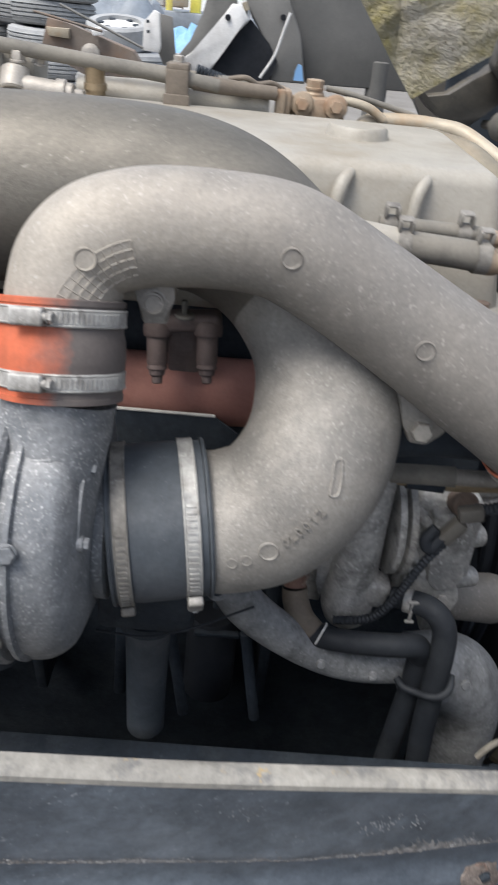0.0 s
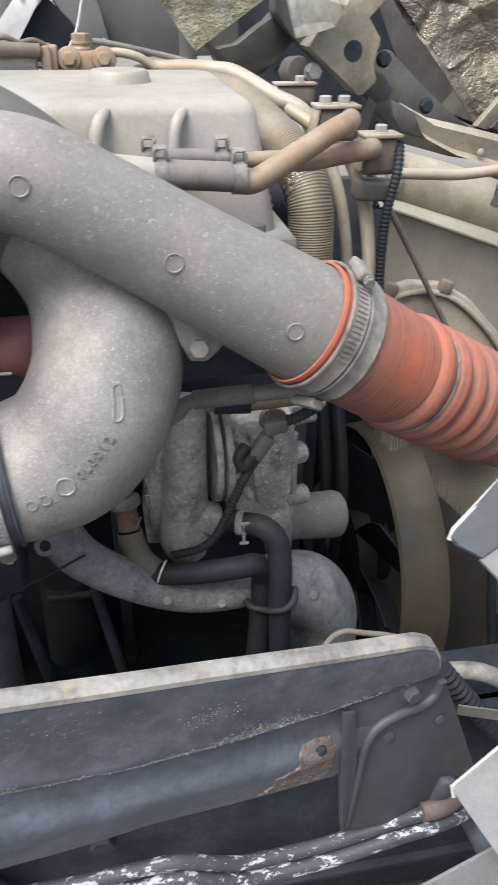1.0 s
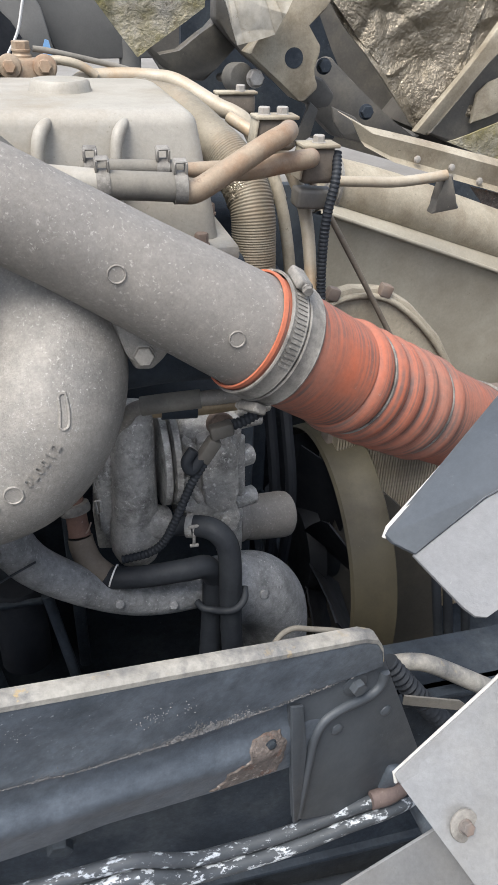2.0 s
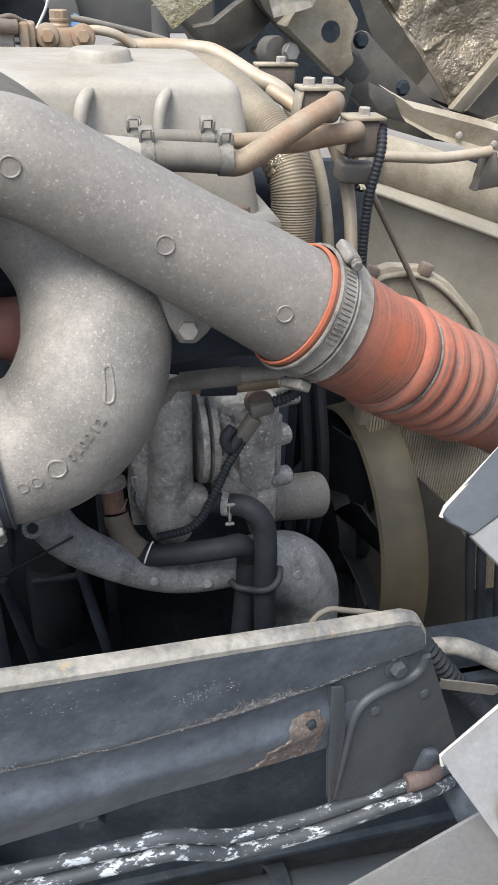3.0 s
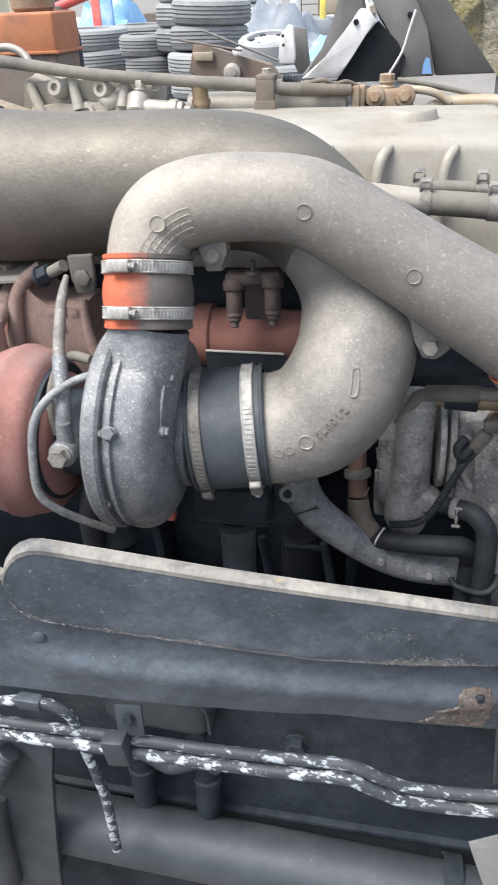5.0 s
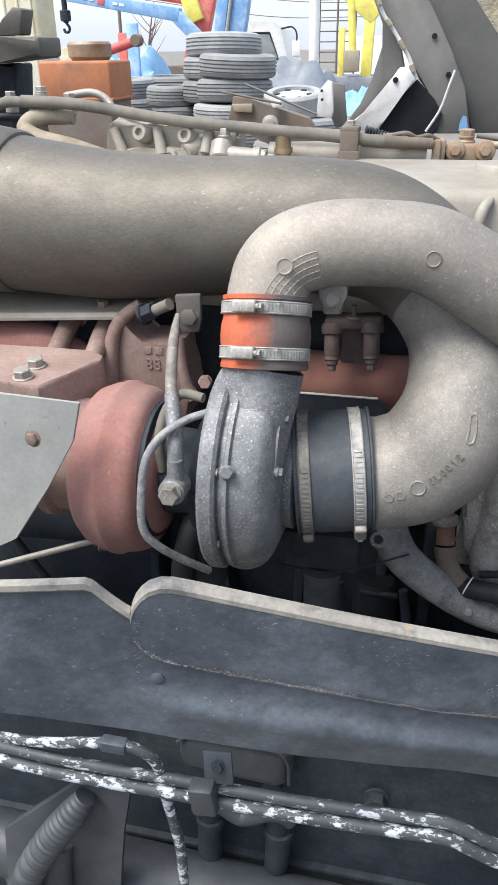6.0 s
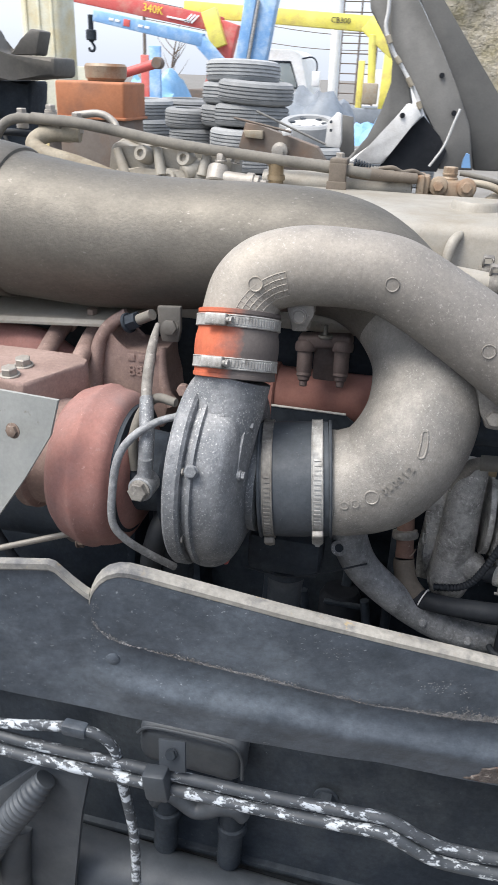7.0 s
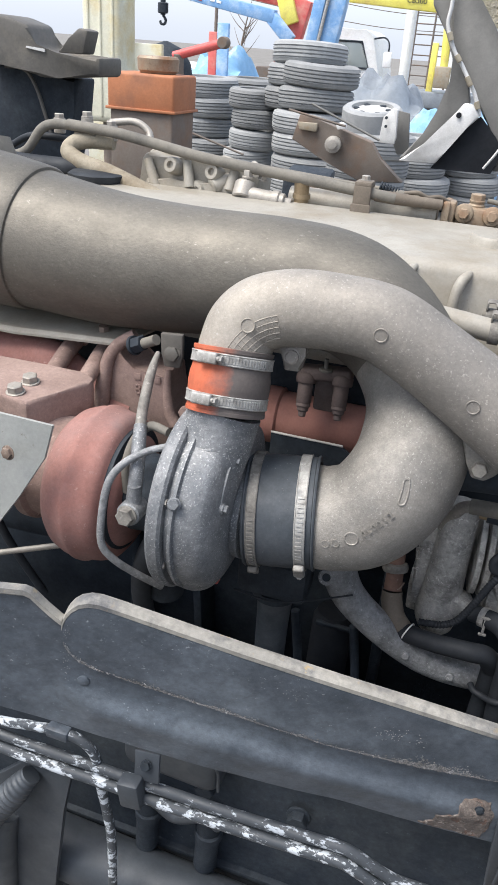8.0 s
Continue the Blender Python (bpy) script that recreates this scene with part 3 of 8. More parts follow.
PIVOT = (0.041, -0.050)
for rad in (0.042, 0.0475, 0.053, 0.0585, 0.064):
    tube(lat, [lattice(PIVOT[0] + rad * math.cos(a), PIVOT[1] + rad * math.sin(a)) for a in np.linspace(radians(103), radians(158), 12)], seg=6, steps=2)
for a in np.linspace(radians(103), radians(158), 11):
    tube(lat, [lattice(PIVOT[0] + rad * math.cos(a), PIVOT[1] + rad * math.sin(a)) for rad in (0.042, 0.049, 0.056, 0.064)], seg=6, steps=2)
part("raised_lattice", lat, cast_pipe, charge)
# marks cast into the elbow
spot, nrm, _, _ = elbow_tree.find_nearest(Vector((0.049, 0.437, 1.266)))
nrm = nrm if nrm.dot(VIEW) > 0 else -nrm
part("cast_disc", lathe(B(), spot - nrm * 0.003, nrm, [(0, 0.0074), (0.0034, 0.0074), (0.0037, 0.0070), (0.0037, 0.0063), (0.0031, 0.0058), (0.003, 0.0005)], 28), cast_bright, intake)
for at in ((0.024, 0.447, 1.252), (0.034, 0.445, 1.256)):
    spot, nrm, _, _ = elbow_tree.find_nearest(Vector(at))
    nrm = nrm if nrm.dot(VIEW) > 0 else -nrm
    part("cast_ring", lathe(B(), spot - nrm * 0.002, nrm, [(0.001, 0.0043), (0.0026, 0.0043), (0.0026, 0.0033), (0.001, 0.0033)], 20, closed=True), cast_bright, intake)


def ridge(points, r):
    bm = B()
    tube(bm, [(*elbow_tree.find_nearest(Vector(p))[0], r) for p in points], seg=8, steps=6)
    return bm


ring = [(0.0935 + 0.92 * dx, 0.446, 1.3285 + 0.86 * dz) for dx, dz in ((-0.0062, -0.017), (-0.0050, 0.0), (-0.0030, 0.016), (0.0015, 0.0185), (0.0050, 0.016), (0.0042, 0.0), (0.0022, -0.0165), (-0.0025, -0.0195), (-0.0062, -0.017))]
part("cast_oblong", ridge(ring, 0.0011), cast_bright, intake)
txt = letters("0L0012", 0.0104, 0.0009, 0.0001, 1.35)
spot = Vector((0.071, 0.446, 1.286))
tilt = radians(51)
for w in txt.verts:
    s = w.co.x
    ang = tilt + s * 6.0
    px = s * math.cos(tilt) - w.co.y * math.sin(ang)
    pz = s * math.sin(tilt) + s * s * 3.0 + w.co.y * math.cos(ang)
    base = spot + Vector((px, 0, pz))
    hit = elbow_tree.ray_cast(base + VIEW * 0.05, -VIEW, 0.2)
    if hit[0]:
        w.co = hit[0] + VIEW * (0.0007 + 1.2 * w.co.z)
part("cast_number", txt, cast_bright, intake)

# ---- turbocharger ----
turbo = thing("turbocharger", "turbocharger with grey compressor and red turbine housing", "turbocharger", (-0.16, 0.475, 1.14))
CX, CY, CZ = -0.096, 0.468, 1.258
scroll_bm = tube(B(), [(-0.0975, 0.471, 1.362, 0.0368), (-0.1015, 0.463, 1.338, 0.0372), (-0.107, 0.450, 1.305, 0.0372), (-0.110, 0.436, 1.265, 0.0370), (-0.111, 0.429, 1.225, 0.0366), (-0.110, 0.434, 1.203, 0.034), (-0.109, 0.445, 1.188, 0.029), (-0.106, 0.470, 1.178, 0.022)], seg=48, steps=8)
scroll = part("compressor_scroll", scroll_bm, cast_turbo, turbo, "oxidised grey scroll housing")
scroll_tree = tree_of(scroll)


def on_scroll(x, z, r):
    hit = scroll_tree.ray_cast(Vector((x, 0.30, z)), Vector((0, 1, 0)), 0.3)
    return (*(hit[0] if hit[0] else Vector((x, 0.42, z))), r)


part("cast_ledge", tube(B(), [on_scroll(x, 1.336 + 0.1 * (x + 0.13), 0.0014) for x in np.linspace(-0.132, -0.094, 9)], seg=8, steps=2), cast_turbo, turbo)
part("cast_rib", tube(B(), [on_scroll(-0.1265 - 0.02 * (1.333 - z), z, 0.0028) for z in np.linspace(1.333, 1.215, 13)], seg=10, steps=2), cast_turbo, turbo)
part("compressor_drum", lathe(B(), (-0.124, CY, CZ), (1, 0, 0), [(0, 0.06), (0.001, 0.0905), (0.005, 0.0930), (0.0075, 0.0930), (0.009, 0.0975), (0.0125, 0.0978), (0.014, 0.0935), (0.026, 0.0930), (0.035, 0.0905), (0.041, 0.0855), (0.045, 0.076), (0.050, 0.060)], 72), cast_turbo, turbo)
part("backplate", lathe(B(), (-0.139, CY, CZ), (1, 0, 0), [(0, 0.088), (0.001, 0.098), (0.004, 0.1005), (0.014, 0.1005), (0.017, 0.098), (0.018, 0.086), (0.022, 0.06)], 64), cast_turbo, turbo)
part("inlet_flange", lathe(B(), (-0.085, CY + 0.022, CZ - 0.014), (1, 0, 0), [(0, 0.05), (0.010, 0.0560), (0.019, 0.0565), (0.021, 0.053)], 56), cast_turbo, turbo)
part("cover_lip", lathe(B(), (-0.0805, CY + 0.012, CZ + 0.006), (1, 0, 0), [(0, 0.05), (0.0005, 0.0735), (0.002, 0.075), (0.0050, 0.075), (0.0060, 0.073), (0.0060, 0.05)], 64, closed=True), cast_turbo, turbo)
for ang in (58, 18):
    d = Vector((0, -math.cos(radians(ang)), math.sin(radians(ang))))
    c = Vector((-0.0805, CY + 0.012, CZ + 0.006)) + d * 0.0715
    bm = rod(B(), c + Vector((-0.004, 0, 0)), c + Vector((0.008, 0, 0)), 0.0055, seg=14)
    bolt(bm, c + Vector((0.0075, 0, 0)), (1, 0, 0), 0.0075, 0.004, 1.2)
    part("lip_bolt", bm, cast_turbo, turbo)
for k in range(8):
    a = radians(k * 45 + 20)
    part("rim_bolt", bolt(B(), (-0.123, CY + 0.0935 * math.cos(a), CZ + 0.0935 * math.sin(a)), (1, 0, 0), 0.0065, 0.003), bolt_steel, turbo)
nick = B()
bolt(nick, (-0.112, 0.380, 1.300), (0.2, -1, 0.5), 0.010, 0.006)
part("boss_bolt", nick, cast_turbo, turbo)
part("centre_housing", lathe(B(), (-0.215, 0.478, 1.24), (1, 0, 0), [(0, 0.07), (0.012, 0.07), (0.016, 0.045), (0.05, 0.042), (0.054, 0.058), (0.07, 0.06)], 40), dark_iron, turbo)
part("turbine_housing", lathe(B(), (-0.280, 0.478, 1.237), (1, -0.02, 0.02), [(0, 0.045), (0.0015, 0.062), (0.006, 0.074), (0.014, 0.0815), (0.026, 0.0862), (0.034, 0.0870), (0.037, 0.0893), (0.042, 0.0895), (0.046, 0.0868), (0.060, 0.0845), (0.068, 0.0815), (0.073, 0.075), (0.075, 0.066), (0.082, 0.060), (0.086, 0.05)], 72), red_oxide, turbo, "matt red oxide barrel housing")
part("turbine_outlet", lathe(B(), (-0.325, 0.482, 1.245), (1, 0, 0), [(0, 0.058), (0.004, 0.066), (0.014, 0.066), (0.018, 0.060), (0.05, 0.058)], 48), red_dark, turbo)
part("drain_flange", rod(B(), (-0.165, 0.48, 1.20), (-0.165, 0.485, 1.10), 0.022), dark_iron, turbo)

# oil and water lines of the turbo
oil = thing("oil_feed_pipe", "grey steel oil feed pipe with a banjo bolt", "pipe", (-0.168, 0.40, 1.27))
part("tube", tube(B(), [(-0.1905, 0.512, 1.392, 0.0026), (-0.1885, 0.495, 1.382, 0.0044), (-0.187, 0.480, 1.368, 0.0054), (-0.183, 0.458, 1.346, 0.0056), (-0.176, 0.437, 1.326, 0.0058)], seg=16), zinc_dull, oil, "pale upper tube")
part("sleeve", tube(B(), [(-0.180, 0.448, 1.337, 0.0066), (-0.174, 0.432, 1.322, 0.0074), (-0.169, 0.418, 1.305, 0.0076), (-0.1675, 0.409, 1.283, 0.0076)], seg=18, steps=6), cast_turbo, oil, "blue-grey lower sleeve")
part("top_nut", bolt(B(), (-0.246, 0.565, 1.372), (1, -0.25, 0.5), 0.017, 0.016, 1.35), dark_iron, oil)
part("top_stub", tube(B(), [(-0.246, 0.566, 1.371, 0.006), (-0.230, 0.562, 1.379, 0.0062), (-0.213, 0.556, 1.388, 0.0062)], seg=14), grey_rubber, oil)
ban = B()
rod(ban, (-0.168, 0.418, 1.263), (-0.168, 0.394, 1.264), 0.0125, seg=24)
tube(ban, [(-0.1665, 0.407, 1.292, 0.0068), (-0.167, 0.406, 1.268, 0.0085)], seg=14, steps=2)
part("banjo_eye", ban, cast_turbo, oil)
part("banjo_bolt", bolt(B(), (-0.168, 0.394, 1.264), (-0.05, -1, 0.12), 0.0165, 0.0085, 1.3), zinc_dull, oil)
wl = thing("turbo_water_line", "bent bright steel water line beside the turbine", "pipe", (-0.19, 0.40, 1.25))
part("tube", tube(B(), [(-0.140, 0.43, 1.331, 0.0036), (-0.158, 0.418, 1.327, 0.0038), (-0.178, 0.408, 1.314, 0.004), (-0.191, 0.400, 1.294, 0.004), (-0.196, 0.394, 1.262, 0.004), (-0.196, 0.390, 1.226, 0.004), (-0.186, 0.395, 1.205, 0.004), (-0.168, 0.41, 1.181, 0.004), (-0.146, 0.43, 1.155, 0.004)], seg=14), water_pipe, wl)
part("second_line", tube(B(), [(-0.150, 0.45, 1.335, 0.0045), (-0.172, 0.455, 1.335, 0.0048), (-0.186, 0.45, 1.320, 0.005), (-0.192, 0.44, 1.295, 0.005), (-0.192, 0.44, 1.26, 0.005)], seg=12), grey_rubber, wl)
lowbm = B()
tube(lowbm, [(-0.165, 0.46, 1.20, 0.012), (-0.172, 0.445, 1.175, 0.012), (-0.185, 0.46, 1.12, 0.012), (-0.19, 0.49, 1.03, 0.012)], seg=16)
solid("oil_return_hose", lowbm, black_rubber, "black rubber oil return hose under the turbo", "hose")

# hose between compressor and intake elbow
ih = thing("turbo_inlet_hose", "black rubber turbo inlet hose with two clamps", "hose", (-0.045, 0.49, 1.19))
for d in (-0.0010, 0.0705):
    part("edge_lip", lathe(B(), Vector((-0.069, 0.490, 1.243)) + Vector((0.075, 0.012, 0.006)).normalized() * d, (0.075, 0.012, 0.006), [(0, 0.0555), (0, 0.0612), (0.0014, 0.0620), (0.0028, 0.0612), (0.0028, 0.0555)], 64, closed=True), sleeve_rubber, ih)
part("sleeve", lathe(B(), (-0.069, 0.490, 1.243), (0.075, 0.012, 0.006), [(0, 0.0555), (0.001, 0.0595), (0.004, 0.0605), (0.0165, 0.0602), (0.021, 0.0606), (0.045, 0.0606), (0.052, 0.0602), (0.062, 0.0602), (0.070, 0.0598), (0.071, 0.0550)], 64), sleeve_rubber, ih, "matt black rubber sleeve")
hose_clamp((-0.0600, 0.4915, 1.2437), (0.075, 0.012, 0.006), 0.0606, 0.0105, (0.1, -0.62, -0.8), zinc_dull, "worn zinc hose clamp on the inlet hose", way=-1)
hose_clamp((-0.0110, 0.4993, 1.2476), (0.075, 0.012, 0.006), 0.0603, 0.0115, (0.1, -0.80, -0.60), zinc, "worn zinc hose clamp on the inlet hose", way=-1)

# orange hose between compressor outlet and charge pipe
oh = thing("orange_outlet_hose", "short orange silicone hose, greyed with dust", "hose", (-0.098, 0.475, 1.36))
part("sleeve", lathe(B(), (-0.0965, 0.4665, 1.361), (-0.0015, 0.0225, 0.061), [(0, 0.0360), (0.0005, 0.0386), (0.004, 0.0392), (0.017, 0.0389), (0.022, 0.0404), (0.030, 0.0408), (0.039, 0.0402), (0.044, 0.0389), (0.0615, 0.0387), (0.064, 0.0378), (0.064, 0.036)], 64), orange_rubber, oh)
for d in (0.0008, 0.0605):
    part("edge_lip", lathe(B(), Vector((-0.0965, 0.4665, 1.361)) + Vector((-0.0015, 0.0225, 0.061)).normalized() * d, (-0.0015, 0.0225, 0.061), [(0, 0.0384), (0, 0.0397), (0.0035, 0.0399), (0.004, 0.0384)], 64, closed=True), orange_rubber, oh)
hose_clamp((-0.0970, 0.4715, 1.3745), (-0.0015, 0.0225, 0.061), 0.0391, 0.0112, (-0.25, -1, 0.2), zinc, "bright zinc worm clamp on the orange hose")
hose_clamp((-0.0980, 0.4850, 1.4110), (-0.0015, 0.0225, 0.061), 0.0389, 0.0112, (-0.25, -1, 0.2), zinc, "bright zinc worm clamp on the orange hose")

# bellows hose at the charge pipe's lower end
BEL = [(0.236, 0.5155, 1.3485, 0.0485), (0.27, 0.521, 1.328, 0.0485), (0.30, 0.531, 1.3075, 0.0488), (0.33, 0.541, 1.287, 0.049), (0.37, 0.556, 1.261, 0.050), (0.41, 0.571, 1.2365, 0.0505), (0.45, 0.586, 1.212, 0.0505), (0.49, 0.60, 1.188, 0.050), (0.56, 0.628, 1.145, 0.050), (0.62, 0.66, 1.11, 0.05)]


def bellow_wave(s):
    if s < 0.105:
        return 1.0
    if s > 0.2507:
        return 1.0 - 0.03 * math.exp(-(s - 0.2507) / 0.006)
    return 0.945 + 0.135 * abs(math.sin(math.pi * (s - 0.105) / 0.02428)) ** 0.7


bel = thing("bellows_hose", "ribbed orange silicone bellows hose with wire rings", "hose", (0.40, 0.57, 1.19))
part("bellows", tube(B(), BEL, seg=64, steps=26, wave=bellow_wave), orange_dirty, bel)
part("edge_lip", lathe(B(), (0.2335, 0.5152, 1.3500), (0.034, 0.0055, -0.0205), [(0, 0.0475), (0, 0.0492), (0.003, 0.0496), (0.004, 0.0480)], 64, closed=True), orange_clean, bel, "clean orange lip")
fine = glide(BEL, 26)
run = [0.0]
for i in range(1, len(fine)):
    run.append(run[-1] + float(np.linalg.norm(fine[i][:3] - fine[i - 1][:3])))
for s in (0.1293, 0.2264):
    i = min(range(len(run)), key=lambda k: abs(run[k] - s))
    ax = fine[i + 1][:3] - fine[i - 1][:3]
    rr = fine[i][3] * bellow_wave(s) + 0.0026
    part("wire_ring", lathe(B(), Vector(fine[i][:3]) - Vector(ax).normalized() * 0.002, ax, [(0.0010, rr - 0.0014), (0.0004, rr), (0.0010, rr + 0.0012), (0.0026, rr + 0.0012), (0.0032, rr), (0.0026, rr - 0.0014)], 56, closed=True), zinc_dull, bel)
hose_clamp((0.2455, 0.5172, 1.3432), (0.034, 0.0055, -0.0205), 0.0500, 0.0163, (0.35, -0.2, 1), zinc_dull, "dusty worm clamp on the bellows hose")
hose_clamp((0.2600, 0.5197, 1.3342), (0.034, 0.0060, -0.0205), 0.0500, 0.0163, (-0.5, -0.5, -0.9), zinc_dull, "dusty worm clamp on the bellows hose")
hose_clamp((0.5214, 0.6126, 1.1687), (0.07, 0.028, -0.043), 0.0503, 0.0158, (0.25, -0.3, 1), zinc_dull, "dusty worm clamp on the bellows hose")

# ---- lugs that hold the pipes ----
lug1 = thing("pipe_bracket", "grey cast lug with a flat bolt under the charge pipe", "bracket", (-0.042, 0.50, 1.42), "pipe brackets")
ear = part("ear", flat(B(), [(-0.058, 1.440), (-0.022, 1.442), (-0.026, 1.432), (-0.031, 1.424), (-0.032, 1.4055), (-0.049, 1.4045), (-0.052, 1.420)], 0.497, 0.014, 0.003), cast_pipe, lug1)
part("bolt", lathe(B(), (-0.0415, 0.497, 1.4205), (0, -1, 0.15), [(0, 0.0088), (0.0012, 0.0088), (0.0016, 0.0074), (0.004, 0.0072), (0.0044, 0.006), (0.003, 0.0052), (0.003, 0.0005)], 24), cast_pipe, ear)
lug2 = thing("pipe_bracket", "dark grey lug with a bolt under the intake pipe", "bracket", (-0.191, 0.54, 1.38), "pipe brackets")
ear = part("ear", flat(B(), [(-0.205, 1.400), (-0.178, 1.402), (-0.178, 1.376), (-0.181, 1.362), (-0.200, 1.361), (-0.203, 1.376)], 0.548, 0.007, 0.002), cab_dark, lug2)
part("bolt", bolt(B(), (-0.190, 0.548, 1.3785), (0, -1, 0.15), 0.0150, 0.005, 1.3), cab_dark, ear)
lug3 = thing("pipe_bracket", "pale cast lug with a large flange bolt", "bracket", (0.152, 0.51, 1.34), "pipe brackets")
ear = part("ear", slab(B(), [(0.128, 0.512, 1.372), (0.180, 0.512, 1.352), (0.177, 0.512, 1.341), (0.169, 0.512, 1.330), (0.160, 0.512, 1.322), (0.147, 0.512, 1.323), (0.140, 0.512, 1.338)], (0, 1, -0.1), 0.016, 0.003), cast_bright, lug3)
part("bolt", bolt(B(), (0.154, 0.511, 1.3355), (-0.1, -1, 0.2), 0.0135, 0.008, 1.25), zinc_dull, ear)

# ---- exhaust manifold ----
man = thing("exhaust_manifold", "red-brown cast iron exhaust manifold", "manifold", (-0.2, 0.64, 1.28))
part("log_pipe", tube(B(), [(-0.115, 0.672, 1.270, 0.0325), (-0.06, 0.672, 1.270, 0.0325), (0.0, 0.672, 1.270, 0.0325), (0.06, 0.675, 1.270, 0.0325)], seg=40, steps=4), manifold_red, man)
part("joint_ring", lathe(B(), (-0.112, 0.672, 1.270), (1, 0, 0), [(0, 0.034), (0.002, 0.0365), (0.02, 0.0365), (0.022, 0.034)], 40), manifold_red, man)
casting = B()
flat(casting, [(-0.300, 1.26), (-0.300, 1.320), (-0.291, 1.348), (-0.280, 1.358), (-0.276, 1.340), (-0.261, 1.327), (-0.216, 1.332), (-0.215, 1.292), (-0.207, 1.276), (-0.215, 1.235), (-0.30, 1.225)], 0.592, 0.06, 0.004)
part("branch_casting", casting, red_dark, man)
wings = B()
tube(wings, [(-0.216, 0.596, 1.338, 0.004), (-0.2155, 0.594, 1.31, 0.0055), (-0.211, 0.592, 1.283, 0.007), (-0.203, 0.592, 1.268, 0.008)], seg=14)
tube(wings, [(-0.262, 0.602, 1.372, 0.006), (-0.281, 0.598, 1.357, 0.008), (-0.2925, 0.592, 1.338, 0.0085), (-0.298, 0.588, 1.31, 0.009), (-0.302, 0.586, 1.28, 0.011), (-0.31, 0.585, 1.262, 0.013)], seg=14)
part("branch_rib", wings, red_dark, man)
num = letters("88", 0.019, 0.0008)
bmesh.ops.transform(num, verts=num.verts, matrix=Matrix.Translation((-0.249, 0.5915, 1.305)) @ Matrix.Rotation(radians(90), 4, "X"))
part("cast_number", num, red_dark, man)
bars = B()
for k in range(3):
    block(bars, (-0.254 + k * 0.013, 0.5915, 1.322), (0.009, 0.0016, 0.009), bevel=0.0006)
part("cast_marks", bars, red_dark, man)
part("left_log", tube(B(), [(-0.56, 0.64, 1.300, 0.03), (-0.45, 0.635, 1.300, 0.03), (-0.395, 0.625, 1.302, 0.030), (-0.36, 0.62, 1.285, 0.031), (-0.32, 0.615, 1.265, 0.034), (-0.27, 0.615, 1.255, 0.034)], seg=32, steps=5), red_oxide, man)
for x, z in ((-0.361, 1.331), (-0.315, 1.332)):
    st = B()
    tube(st, [(x + 0.003, 0.64, z + 0.012, 0.0115), (x, 0.615, z, 0.0112), (x + 0.005, 0.575, z - 0.010, 0.0105), (x + 0.008, 0.545, z - 0.018, 0.010)], seg=18, steps=5)
    lathe(st, (x + 0.003, 0.632, z + 0.009), (0.05, 1, 0.5), [(0, 0.0145), (0.006, 0.015), (0.009, 0.012)], 20)
    part("spacer_stud", st, red_dark, man)
shelf = slab(B(), [(-0.345, 0.450, 1.336), (-0.312, 0.444, 1.335), (-0.297, 0.485, 1.335), (-0.281, 0.525, 1.334), (-0.284, 0.540, 1.334), (-0.306, 0.551, 1.335), (-0.352, 0.545, 1.336), (-0.47, 0.545, 1.336), (-0.47, 0.455, 1.336)], (0.02, 0, -1), 0.042, 0.004)
shelf_ob = part("bolt_shelf", shelf, red_dark, man, "brown angled bracket plate")
for x, y, z in ((-0.337, 0.492, 1.336), (-0.336, 0.462, 1.336)):
    part("hex_bolt", bolt(B(), (x, y, z), (0, -0.1, 1), 0.0150, 0.0095, 1.4), bolt_steel, shelf_ob)
bridge_bm = block(B(), (-0.0305, 0.626, 1.3575), (0.062, 0.022, 0.015), (0, -5, 0), 0.005, 3)
for x, z in ((-0.0525, 1.351), (-0.0105, 1.355)):
    lathe(bridge_bm, (x, 0.624, z + 0.004), (0.05, -0.35, -1), [(0, 0.0105), (0.003, 0.0122), (0.009, 0.0122), (0.012, 0.0112)], 22)
bridge = part("clamp_bridge", bridge_bm, stud_brown, man)
part("clamp_leg", block(B(), (-0.0305, 0.640, 1.330), (0.028, 0.014, 0.05), bevel=0.004), stud_brown, man)
for x, z in ((-0.0525, 1.345), (-0.0105, 1.349)):
    part("clamp_stud", lathe(B(), (x, 0.621, z), (0.06, -0.35, -1), [(0, 0.0080), (0.002, 0.0088), (0.024, 0.0088), (0.0255, 0.0080), (0.027, 0.0086), (0.029, 0.0086), (0.030, 0.0072), (0.034, 0.0066), (0.0355, 0.0046), (0.0405, 0.0044), (0.0415, 0.0034)], 20), stud_brown, man)
pin = rod(B(), (-0.030, 0.618, 1.361), (-0.0305, 0.618, 1.378), 0.0026)
lathe(pin, (-0.030, 0.618, 1.3635), (0, 0, 1), [(0, 0.0078), (0.0015, 0.0084), (0.003, 0.0076), (0.0035, 0.003)], 18)
part("clamp_pin", pin, grey_rubber, bridge)
part("flange_nut", bolt(B(), (-0.187, 0.585, 1.292), (0.2, -1, 0.3), 0.013, 0.012, 1.2), red_dark, man)

